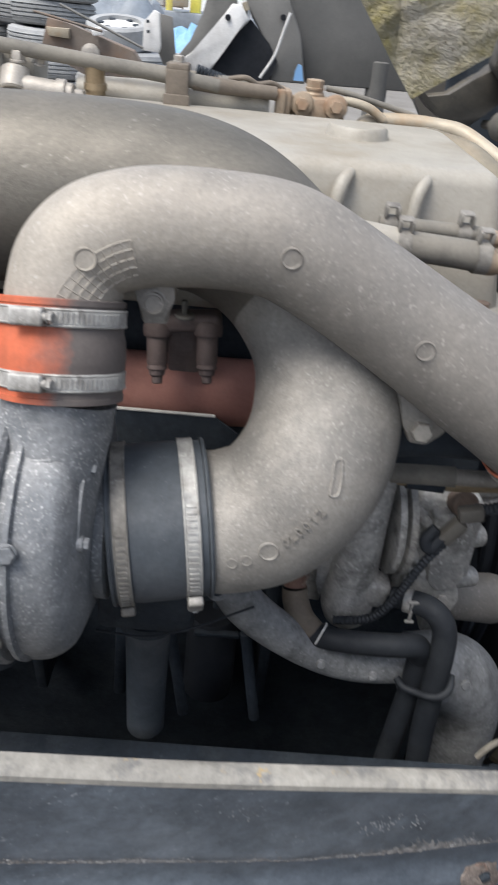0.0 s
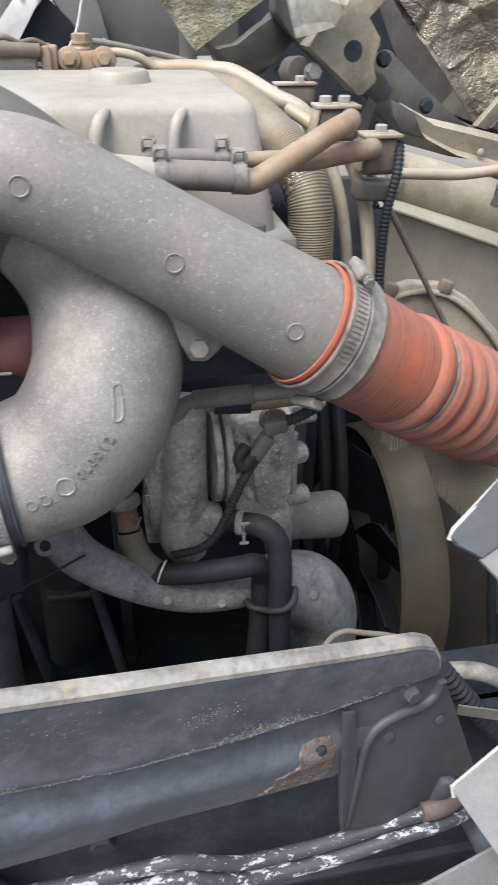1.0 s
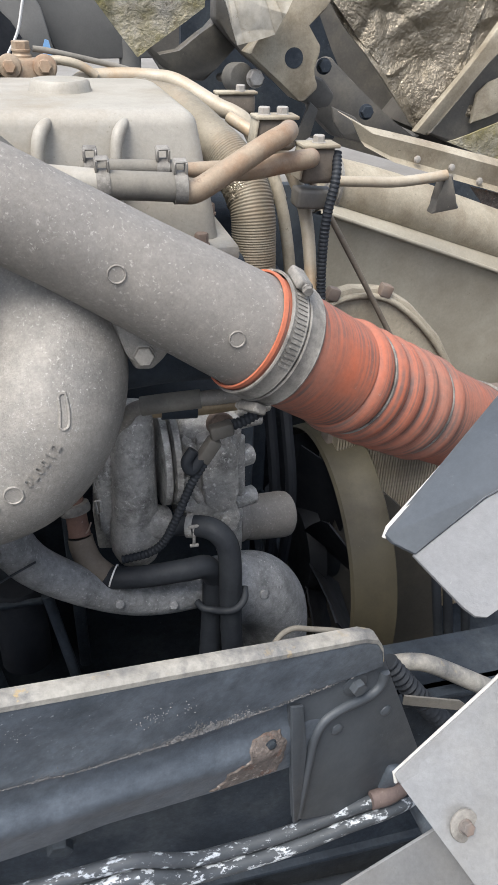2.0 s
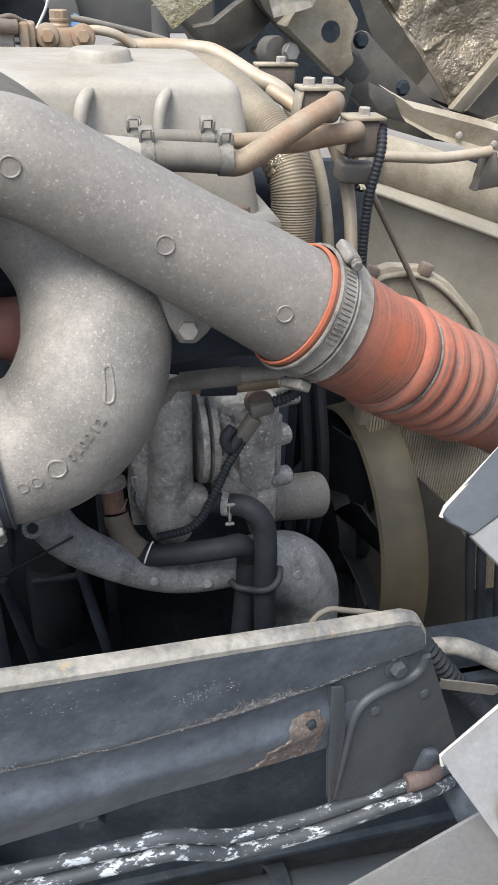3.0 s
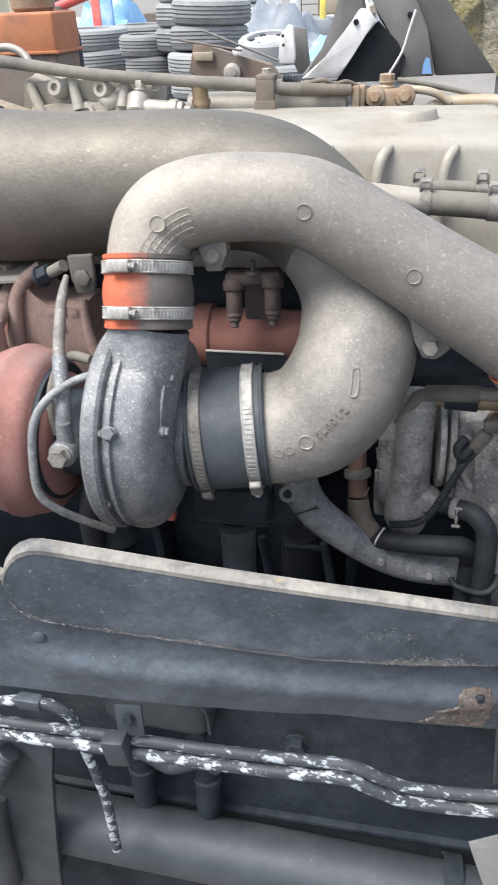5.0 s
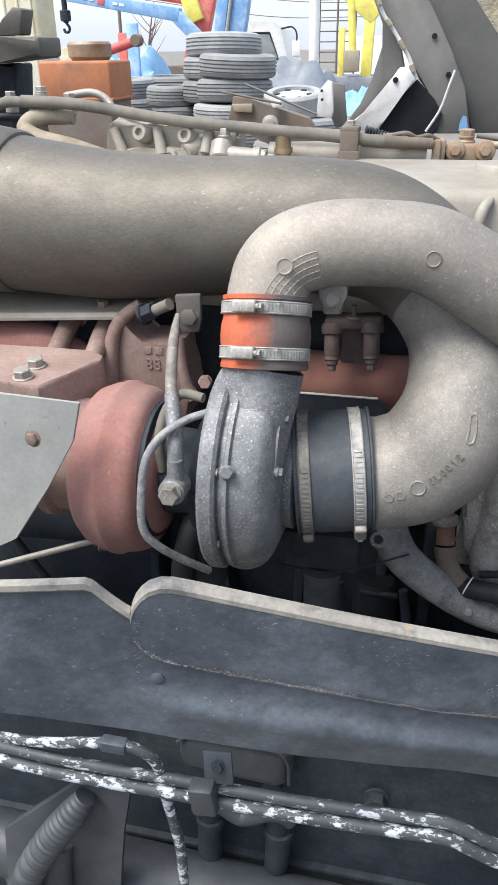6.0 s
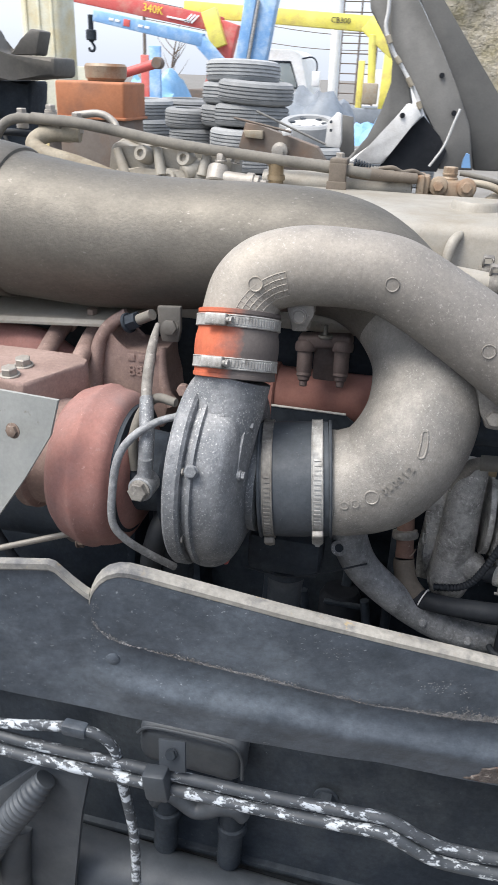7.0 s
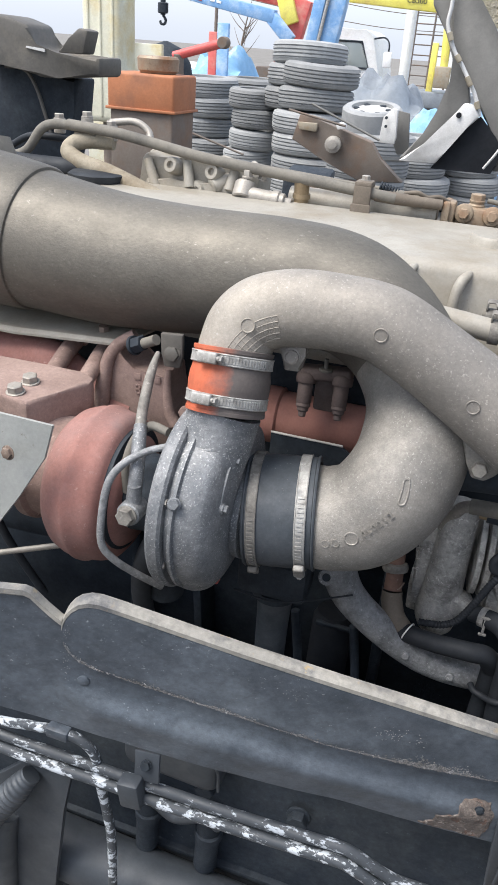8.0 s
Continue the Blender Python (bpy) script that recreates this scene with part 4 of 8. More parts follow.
shield = thing("heat_shield", "grey dusted sheet metal heat shield by the turbine", "heat shield", (-0.29, 0.38, 1.22))
part("plate", sheet(B(), [[(-0.46, 0.345, 1.385), (-0.35, 0.36, 1.368), (-0.242, 0.385, 1.351)], [(-0.46, 0.335, 1.34), (-0.35, 0.352, 1.335), (-0.250, 0.380, 1.316)], [(-0.46, 0.32, 1.26), (-0.36, 0.345, 1.262), (-0.272, 0.365, 1.275)], [(-0.46, 0.30, 1.18), (-0.38, 0.33, 1.19), (-0.302, 0.348, 1.228)]], (0.0005, 0.003, 0)), shield_grey, shield)
part("bolt", bolt(B(), (-0.273, 0.3555, 1.329), (-0.15, -1, 0.1), 0.010, 0.004, 1.5), bolt_rust, shield)
tr0 = thing("shield_tray", "thin dark sheet tray with a bright edge below the red manifold", "heat shield", (-0.04, 0.6, 1.2))
part("plate", flat(B(), [(-0.088, 1.271), (0.001, 1.271), (0.022, 1.256), (0.022, 1.225), (-0.088, 1.225)], 0.618, 0.003), dark_iron, tr0)
part("bright_edge", tube(B(), [(-0.088, 0.6185, 1.2725, 0.0016), (0.001, 0.6185, 1.2725, 0.0016)], seg=8, steps=2), sheet_edge, tr0)
rodbm = rod(B(), (-0.52, 0.42, 1.075), (-0.255, 0.46, 1.163), 0.0035)
solid("tie_rod", rodbm, bolt_steel, "thin bare steel rod below the turbine", "rod")

# cylinder head strip above the manifold
head = thing("cylinder_head", "cream dusted cylinder head behind the manifold", "engine part", (-0.2, 0.8, 1.25))
part("gasket_strip", sheet(B(), [[(-0.7, 0.596, 1.348), (-0.43, 0.596, 1.347), (-0.285, 0.596, 1.357)], [(-0.7, 0.60, 1.352), (-0.43, 0.60, 1.352), (-0.270, 0.60, 1.362)], [(-0.7, 0.68, 1.362), (-0.43, 0.68, 1.362), (-0.250, 0.68, 1.366)]], (0, 0, -0.003)), cover_paint, head)
part("strip_bolt", bolt(B(), (-0.315, 0.622, 1.357), (0, -0.1, 1), 0.012, 0.010, 1.8), bolt_rust, head)
# dark backing behind the manifold, with shade in its colour
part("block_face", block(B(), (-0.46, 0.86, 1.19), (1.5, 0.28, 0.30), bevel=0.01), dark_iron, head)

sm = thing("starter_motor", "dark oily starter motor below the manifold", "engine part", (-0.45, 0.62, 1.02))
part("case", rod(B(), (-0.66, 0.60, 1.10), (-0.34, 0.62, 1.10), 0.058, seg=32), dark_iron, sm)
part("solenoid", rod(B(), (-0.58, 0.57, 1.19), (-0.42, 0.58, 1.185), 0.030, seg=24), dark_iron, sm)
nose = lathe(B(), (-0.345, 0.62, 1.10), (1, 0, 0), [(0, 0.062), (0.012, 0.062), (0.02, 0.05), (0.07, 0.04), (0.075, 0.03)], 28)
part("nose", nose, scuff, sm)
for z in (1.14, 1.06):
    part("through_bolt", bolt(B(), (-0.332, 0.575, z), (1, 0, 0), 0.014, 0.010, 1.3), bolt_rust, sm)
for k, x in enumerate((-0.56, -0.47)):
    part("terminal_cable", tube(B(), [(x, 0.54, 1.19, 0.006), (x + 0.03, 0.52, 1.16, 0.006), (x + 0.05, 0.53, 1.08, 0.006), (x + 0.09, 0.55, 0.98, 0.006)], seg=10), black_rubber, sm)

# ---- valve cover and what stands on it ----
vc = thing("valve_cover", "cream dusted cast valve cover with vertical ribs", "valve cover", (-0.1, 0.85, 1.35))
body = B()
got = bmesh.ops.create_cube(body, size=1.0, matrix=Matrix.LocRotScale((-0.18, 0.855, 1.415), None, (0.88, 0.30, 0.128)))
for w in body.verts:
    if w.co.z > 1.42:
        w.co.y += 0.022 if w.co.y < 0.8 else -0.01
        w.co.x += -0.022 if w.co.x > 0 else 0
bmesh.ops.bevel(body, geom=list(body.edges), offset=0.014, segments=4, profile=0.5, affect="EDGES")
part("cover_shell", body, cover_paint, vc)
for x, w in ((0.093, 0.0105), (0.162, 0.0095), (0.03, 0.0105)):
    bm = B()
    tube(bm, [(x + 0.011, 0.732, 1.470, w * 0.25), (x + 0.007, 0.722, 1.468, w * 0.5), (x + 0.0015, 0.714, 1.461, w * 0.6), (x - 0.002, 0.709, 1.445, w * 0.58), (x - 0.003, 0.705, 1.415, w * 0.55), (x - 0.003, 0.702, 1.39, w * 0.5), (x - 0.003, 0.70, 1.36, w * 0.5)], seg=14, steps=5)
    part("rib", bm, cover_paint, vc)
cover_flange = part("side_flange", block(B(), (-0.18, 0.85, 1.355), (0.905, 0.335, 0.016), bevel=0.005), cover_paint, vc)
for x, y in ((0.235, 0.69), (0.12, 0.688), (0.265, 0.80), (0.265, 0.92)):
    part("flange_bolt", bolt(B(), (x, y, 1.363), (0, 0, 1), 0.012, 0.012, 1.4), bolt_rust, cover_flange)
capbm = lathe(B(), (0.121, 0.868, 1.472), (0, 0, 1), [(0, 0.036), (0.004, 0.034), (0.010, 0.0315), (0.0155, 0.0305), (0.018, 0.028), (0.018, 0.0005)], 44)
solid("oil_filler_cap", capbm, cover_paint, "round cream dusted oil filler cap on the cover", "cap")
hand = B()
lathe(hand, (-0.500, 0.95, 1.472), (0, 0, 1), [(0, 0.02), (0.006, 0.022), (0.008, 0.046), (0.018, 0.048), (0.02, 0.044), (0.021, 0.0005)], 10)
solid("black_filler_cap", hand, black_rubber, "dark dusty lobed filler cap behind the intake pipe", "cap")
inj = thing("rear_rail_cover", "cream cylindrical rail cover on the head", "engine part", (-0.07, 1.02, 1.46))
part("barrel", tube(B(), [(-0.20, 1.03, 1.474, 0.0205), (-0.1, 1.03, 1.476, 0.0205), (0.03, 1.03, 1.478, 0.0205)], seg=28, steps=3), cover_paint, inj)
part("end_plate", block(B(), (0.043, 1.03, 1.478), (0.012, 0.05, 0.048), bevel=0.004), tube_brown, inj)

fb = thing("fuel_junction", "brown dusted fuel junction block with banjo bolts", "fitting", (0.09, 1.03, 1.47))
part("block", block(B(), (0.089, 1.035, 1.478), (0.066, 0.03, 0.034), bevel=0.006), tube_brown, fb)
part("side_plate", block(B(), (0.050, 1.03, 1.480), (0.012, 0.036, 0.042), bevel=0.004), tube_brown, fb)
for x in (0.069, 0.110):
    bm = lathe(B(), (x, 1.024, 1.486), (0, -1, 0.12), [(0, 0.0135), (0.004, 0.0145), (0.007, 0.0130), (0.008, 0.010)], 28)
    ring = part("banjo_ring", bm, tube_brown, fb)
    part("banjo_bolt", bolt(B(), (x, 1.016, 1.487), (0, -1, 0.12), 0.0135, 0.010, 1.25), tube_brown, ring)
tall = rod(B(), (0.084, 1.045, 1.485), (0.084, 1.045, 1.503), 0.0105, seg=18)
lathe(tall, (0.084, 1.045, 1.488), (0, 0, 1), [(0, 0.0115), (0.002, 0.0125), (0.009, 0.0125), (0.011, 0.0105)], 20)
bolt(tall, (0.084, 1.045, 1.502), (0, 0, 1), 0.0185, 0.011, 1.25)
part("tall_bolt", tall, tube_brown, fb)
part("return_line", tube(B(), [(0.098, 1.05, 1.504, 0.0036), (0.115, 1.05, 1.502, 0.0036), (0.152, 1.05, 1.495, 0.0036), (0.208, 1.05, 1.483, 0.0036), (0.245, 1.06, 1.47, 0.0036)], seg=12), grey_rubber, fb)
part("feed_line", tube(B(), [(0.113, 1.03, 1.493, 0.0052), (0.130, 1.03, 1.493, 0.0054), (0.152, 1.03, 1.488, 0.0054), (0.172, 1.03, 1.476, 0.0054)], seg=14), tube_beige, fb)

# long pipe on the head with its clips
rp = thing("fuel_return_rail", "long straight dusted steel pipe on the head", "pipe", (-0.3, 0.99, 1.51))
part("pipe", tube(B(), [(-0.58, 1.00, 1.552, 0.0085), (-0.48, 0.99, 1.547, 0.0085), (-0.336, 0.985, 1.527, 0.0082), (-0.198, 0.98, 1.516, 0.0080), (-0.08, 0.98, 1.506, 0.0080), (-0.03, 0.985, 1.501, 0.0080)], seg=18, steps=5), grey_rubber, rp)
part("rubber_end", tube(B(), [(-0.06, 0.982, 1.503, 0.0085), (-0.03, 0.987, 1.501, 0.0088), (0.0, 0.995, 1.499, 0.0080), (0.036, 1.005, 1.497, 0.0076)], seg=18, steps=4), tan_rubber, rp, "dark dusted rubber sleeve")
part("second_tube", tube(B(), [(-0.33, 1.02, 1.524, 0.004), (-0.2, 1.015, 1.516, 0.004), (-0.09, 1.01, 1.510, 0.004), (-0.02, 1.01, 1.504, 0.006), (0.04, 1.02, 1.497, 0.006)], seg=12), grey_rubber, rp)
post = rod(B(), (-0.173, 0.99, 1.478), (-0.173, 0.985, 1.512), 0.0115, seg=18)
lathe(post, (-0.173, 0.99, 1.484), (0, 0, 1), [(0, 0.0135), (0.007, 0.0135), (0.008, 0.012)], 18)
part("stand_post", post, brass, rp)
clip = block(B(), (-0.077, 0.972, 1.495), (0.026, 0.010, 0.042), bevel=0.003)
block(clip, (-0.077, 0.984, 1.5165), (0.026, 0.032, 0.010), bevel=0.003)
block(clip, (-0.077, 0.967, 1.470), (0.030, 0.004, 0.040), bevel=0.0015)
saddle = part("saddle_clip", clip, tan_rubber, rp)
part("clip_bolt", bolt(B(), (-0.077, 0.986, 1.5215), (0, 0, 1), 0.011, 0.007, 1.3), bolt_steel, saddle)
spr = B()
for k in range(9):
    lathe(spr, (-0.058 + k * 0.0042, 1.005 + 0.001 * k, 1.514 - 0.0012 * k), (1, 0.2, -0.25), [(0, 0.0055), (0.0015, 0.0068), (0.003, 0.0055)], 14)
part("spring_sleeve", spr, dark_iron, rp)
tw = B()
tube(tw, [(-0.02, 1.0, 1.508, 0.0032), (0.0, 0.998, 1.511, 0.0032), (0.014, 1.005, 1.505, 0.0032), (0.03, 1.01, 1.507, 0.0032), (0.045, 1.02, 1.500, 0.0032)], seg=12)
part("twisted_lead", tw, tan_rubber, rp)

jn = thing("left_pipe_junction", "cluster of dusted pipe fittings on the head", "fitting", (-0.58, 1.03, 1.53))
part("block", block(B(), (-0.545, 1.02, 1.532), (0.06, 0.03, 0.03), bevel=0.005), tube_beige, jn)
for p in ((-0.615, 1.03, 1.555), (-0.565, 1.035, 1.562), (-0.512, 1.02, 1.553)):
    bm = rod(B(), (p[0], p[1], p[2] - 0.022), p, 0.010, seg=16)
    bolt(bm, p, (0, 0, 1), 0.015, 0.009, 1.3)
    part("union", bm, bolt_steel, jn)
part("front_tube", tube(B(), [(-0.70, 0.99, 1.490, 0.0075), (-0.66, 0.995, 1.505, 0.0075), (-0.632, 1.0, 1.540, 0.0078), (-0.605, 1.005, 1.550, 0.0080), (-0.56, 1.005, 1.548, 0.0075), (-0.53, 1.0, 1.545, 0.0075)], seg=14), grey_rubber, jn)
part("loop_tube", tube(B(), [(-0.71, 1.03, 1.506, 0.006), (-0.67, 1.02, 1.524, 0.006), (-0.63, 1.02, 1.527, 0.006), (-0.58, 1.02, 1.524, 0.006)], seg=12), black_rubber, jn)
part("back_tube", tube(B(), [(-0.53, 1.05, 1.556, 0.006), (-0.49, 1.06, 1.560, 0.006), (-0.465, 1.06, 1.548, 0.006), (-0.455, 1.05, 1.530, 0.006)], seg=12), bolt_steel, jn)
part("low_hose", tube(B(), [(-0.74, 0.98, 1.49, 0.016), (-0.66, 0.975, 1.487, 0.016), (-0.58, 0.975, 1.487, 0.016), (-0.54, 0.98, 1.49, 0.014)], seg=18), black_rubber, jn)
th = B()
tube(th, [(-0.36, 0.93, 1.458, 0.0135), (-0.42, 0.945, 1.474, 0.0135), (-0.49, 0.965, 1.490, 0.0135), (-0.545, 0.975, 1.500, 0.0135), (-0.573, 0.985, 1.512, 0.0135), (-0.565, 1.0, 1.526, 0.0135), (-0.535, 1.01, 1.531, 0.0130), (-0.505, 1.015, 1.530, 0.0125)], seg=22, steps=6)
solid("tan_hose", th, panel_beige, "tan stained rubber hose curling behind the intake", "hose")

hc = thing("rocker_casting", "cream dusted rocker casting with bolt bosses", "engine part", (-0.35, 1.03, 1.46))
cs = B()
flat(cs, [(-0.448, 1.515), (-0.437, 1.525), (-0.414, 1.518), (-0.397, 1.513), (-0.370, 1.516), (-0.354, 1.524), (-0.331, 1.517), (-0.288, 1.514), (-0.256, 1.516), (-0.245, 1.505), (-0.248, 1.463), (-0.351, 1.451), (-0.454, 1.475)], 1.0, 0.07, 0.006)
part("body", cs, cover_paint, hc)
low = B()
flat(low, [(-0.435, 1.486), (-0.390, 1.484), (-0.346, 1.491), (-0.318, 1.484), (-0.281, 1.493), (-0.245, 1.488), (-0.242, 1.452), (-0.434, 1.428)], 0.985, 0.03, 0.006)
part("front_step", low, cover_paint, hc)
for at in ((-0.318, 0.990, 1.506), (-0.388, 0.990, 1.509), (-0.343, 0.990, 1.475)):
    part("round_boss", lathe(B(), at, (-0.2, -1, 0.25), [(-0.03, 0.016), (0.006, 0.0125), (0.009, 0.011), (0.009, 0.006), (0.003, 0.005), (0.003, 0.0005)], 24), cover_paint, hc)
for p, q in (((-0.434, 0.995, 1.514), (-0.414, 0.985, 1.472)), ((-0.366, 0.995, 1.518), (-0.356, 0.985, 1.479)), ((-0.285, 0.995, 1.514), (-0.289, 0.985, 1.482))):
    part("web_rib", rod(B(), p, q, 0.007, 0.009), cover_paint, hc)
web2 = B()
tube(web2, [(-0.452, 1.05, 1.515, 0.006), (-0.425, 1.045, 1.525, 0.008), (-0.405, 1.045, 1.513, 0.006), (-0.35, 1.04, 1.510, 0.005), (-0.28, 1.03, 1.514, 0.006)], seg=12)
part("top_rib", web2, cover_paint, hc)
bs = rod(B(), (-0.262, 1.04, 1.512), (-0.318, 0.985, 1.484), 0.0135, seg=24)
lathe(bs, (-0.317, 0.986, 1.4845), (-0.056, -0.055, -0.028), [(0, 0.009), (0.0015, 0.0135), (0.003, 0.0115), (0.003, 0.006), (-0.004, 0.005)], 24)
part("angled_boss", bs, cover_paint, hc)
fx = B()
rod(fx, (-0.262, 0.985, 1.497), (-0.262, 0.97, 1.475), 0.017, seg=20)
rod(fx, (-0.262, 0.975, 1.482), (-0.195, 0.975, 1.478), 0.013, 0.012, seg=20)
lathe(fx, (-0.214, 0.975, 1.479), (1, 0, 0), [(0, 0.0145), (0.01, 0.0145), (0.012, 0.012)], 20)
bolt(fx, (-0.196, 0.975, 1.478), (1, 0, -0.05), 0.013, 0.012, 1.2)
bolt(fx, (-0.258, 0.98, 1.506), (0, 0, 1), 0.014, 0.012, 1.3)
bolt(fx, (-0.238, 0.99, 1.504), (0.3, 0, 1), 0.012, 0.01, 1.3)
part("sensor_fitting", fx, bolt_steel, hc)
for p in ((-0.345, 1.03, 1.512), (-0.43, 1.02, 1.508)):
    part("hex_bolt", bolt(B(), p, (0, 0, 1), 0.016, 0.012, 1.4), bolt_steel, hc)

# ---- coolant tubes in front of the cover ----
ct = thing("coolant_hose", "dusty grey rubber coolant hose with spring clips", "hose", (0.17, 0.64, 1.42))
part("hose", tube(B(), [(0.136, 0.641, 1.4335, 0.0122), (0.17, 0.64, 1.432, 0.0120), (0.212, 0.639, 1.4295, 0.0124)], seg=28, steps=4), grey_rubber, ct)
part("steel_stub", tube(B(), [(0.03, 0.646, 1.4425, 0.0126), (0.09, 0.643, 1.4385, 0.0126), (0.139, 0.641, 1.434, 0.0124)], seg=24, steps=4), cover_paint, ct, "pale steel tube end")
part("thin_hose", tube(B(), [(0.125, 0.672, 1.441, 0.0068), (0.17, 0.67, 1.441, 0.0068), (0.216, 0.668, 1.440, 0.0068)], seg=18, steps=3), grey_rubber, ct)
for x, y, z, r in ((0.141, 0.641, 1.433, 0.0126), (0.206, 0.639, 1.430, 0.0128), (0.134, 0.672, 1.441, 0.0072), (0.196, 0.669, 1.4405, 0.0072)):
    bm = lathe(B(), (x - 0.0055, y, z), (1, 0, 0), [(0, r), (0, r + 0.001), (0.011, r + 0.001), (0.011, r)], 28, closed=True)
    for dx in (-0.005, 0.005):
        block(bm, (x + dx, y - 0.003, z + r + 0.0045), (0.0022, 0.010, 0.010), (12, 0, 0), 0.0006, 1)
    block(bm, (x, y - 0.003, z + r + 0.0095), (0.011, 0.009, 0.0016), (12, 0, 0), 0.0005, 1)
    part("spring_clip", bm, zinc_dull, ct)
ta = thing("coolant_tube", "rust-stained beige steel coolant tubes crossing", "pipe", (0.29, 0.67, 1.43))
part("upper_tube", tube(B(), [(0.205, 0.64, 1.4255, 0.0098), (0.222, 0.642, 1.4265, 0.0102), (0.253, 0.655, 1.440, 0.0103), (0.29, 0.672, 1.4565, 0.0100), (0.312, 0.686, 1.4635, 0.0098), (0.325, 0.715, 1.462, 0.0098)], seg=24, steps=6), tube_brown, ta)
part("lower_tube", tube(B(), [(0.212, 0.668, 1.4385, 0.0055), (0.235, 0.675, 1.436, 0.0078), (0.275, 0.69, 1.432, 0.0098), (0.315, 0.70, 1.435, 0.0096), (0.345, 0.71, 1.437, 0.0094), (0.357, 0.74, 1.432, 0.0094)], seg=24, steps=6), tube_brown, ta)
hp = thing("heater_tube", "beige steel heater tube bent down the engine front", "pipe", (0.30, 0.95, 1.44))
part("tube", tube(B(), [(0.140, 1.03, 1.458, 0.0098), (0.155, 1.042, 1.471, 0.0100), (0.20, 1.045, 1.4745, 0.0102), (0.245, 1.04, 1.4735, 0.0102), (0.272, 1.02, 1.470, 0.0102), (0.312, 0.975, 1.449, 0.0102), (0.330, 0.962, 1.442, 0.0102), (0.345, 0.955, 1.432, 0.0102), (0.356, 0.95, 1.413, 0.0102), (0.367, 0.93, 1.389, 0.0102), (0.376, 0.90, 1.35, 0.0102)], seg=22, steps=6), tube_beige, hp)
part("front_tube", tube(B(), [(0.325, 0.80, 1.448, 0.0074), (0.340, 0.785, 1.430, 0.0074), (0.352, 0.77, 1.405, 0.0074), (0.361, 0.76, 1.378, 0.0074), (0.364, 0.745, 1.345, 0.0070), (0.3635, 0.725, 1.300, 0.0066), (0.3635, 0.70, 1.24, 0.0066)], seg=18), tube_beige, hp)
part("rear_tube", tube(B(), [(0.34, 0.88, 1.42, 0.0072), (0.352, 0.865, 1.396, 0.0072), (0.364, 0.845, 1.352, 0.0072), (0.369, 0.82, 1.29, 0.0072), (0.369, 0.80, 1.22, 0.0072)], seg=18), panel_beige, hp)
part("bypass_tube", tube(B(), [(0.318, 0.93, 1.442, 0.0075), (0.335, 0.905, 1.432, 0.0075), (0.357, 0.88, 1.416, 0.0075)], seg=16), tube_beige, hp)
for at, size, bolts in (((0.339, 0.988, 1.449), (0.060, 0.016, 0.030), ((0.345, 0.986, 1.465),)), ((0.323, 0.757, 1.452), (0.050, 0.022, 0.036), ((0.312, 0.757, 1.470), (0.331, 0.757, 1.470))), ((0.365, 0.742, 1.425), (0.044, 0.026, 0.042), ((0.366, 0.742, 1.446),))):
    cl = thing("tube_clamp", "dusty grey folded tube clamp with a bolt", "clamp", at, "tube clamps")
    part("body", block(B(), at, [0.86 * v for v in size], bevel=0.007, seg=4), tan_rubber, cl)
    strap = part("strap", block(B(), (at[0], at[1], at[2] + size[2] * 0.46), (size[0] * 0.9, size[1] * 1.15, 0.0036), bevel=0.0012), panel_beige, cl)
    part("side_wall", block(B(), (at[0] - size[0] * 0.43, at[1], at[2] + size[2] * 0.06), (0.003, size[1] * 1.1, size[2] * 0.72), (0, 8, 0), 0.0012), panel_beige, cl)
    for p in bolts:
        part("bolt", bolt(B(), (p[0], p[1], at[2] + size[2] * 0.46 + 0.001), (0, 0, 1), 0.0105, 0.008, 1.35), bolt_steel, strap)


part("lower_block", block(B(), (0.364, 0.742, 1.392), (0.042, 0.026, 0.020), (0, 4, 0), 0.004, 3), cab_dark, cl, "dark lower clamp half")


def flex(pitch, depth):
    return lambda s: 1.0 + depth * math.sin(2 * math.pi * s / pitch)


FLEX = [(0.212, 0.985, 1.468, 0.012), (0.235, 0.955, 1.460, 0.0190), (0.255, 0.92, 1.452, 0.0235), (0.276, 0.885, 1.434, 0.0250), (0.297, 0.853, 1.413, 0.0255), (0.312, 0.825, 1.388, 0.0255), (0.317, 0.807, 1.362, 0.0252), (0.318, 0.80, 1.325, 0.025), (0.318, 0.795, 1.28, 0.025), (0.318, 0.79, 1.22, 0.025)]
fh = thing("flex_duct", "ribbed foil flex duct stained brown", "hose", (0.31, 0.83, 1.30))
part("duct", tube(B(), FLEX, seg=36, steps=76, wave=lambda s: 1.0 + (0.003 + 0.011 * min(1.0, max(0.0, (s - 0.15) / 0.02))) * math.sin(2 * math.pi * s / 0.0028)), hose_foil, fh)
part("tape_wrap", tube(B(), [(0.3065, 0.835, 1.3985, 0.0262), (0.3125, 0.823, 1.384, 0.0264), (0.3155, 0.814, 1.372, 0.0260)], seg=36, steps=10, wave=lambda s: 1 + 0.012 * math.sin(s * 1900) + 0.012 * math.sin(s * 770 + 1)), blanket_mat, fh, "crumpled shiny tape wrap")
cd = B()
tube(cd, [(0.384, 0.735, 1.438, 0.0046), (0.380, 0.722, 1.415, 0.0048), (0.372, 0.718, 1.376, 0.0050), (0.3705, 0.717, 1.335, 0.0050), (0.3725, 0.716, 1.291, 0.0050), (0.376, 0.71, 1.24, 0.0050)], seg=18, steps=30, wave=flex(0.0042, 0.09))
solid("wire_conduit", cd, black_rubber, "black corrugated wire conduit hanging down", "cable", "wire conduits")
tr = B()
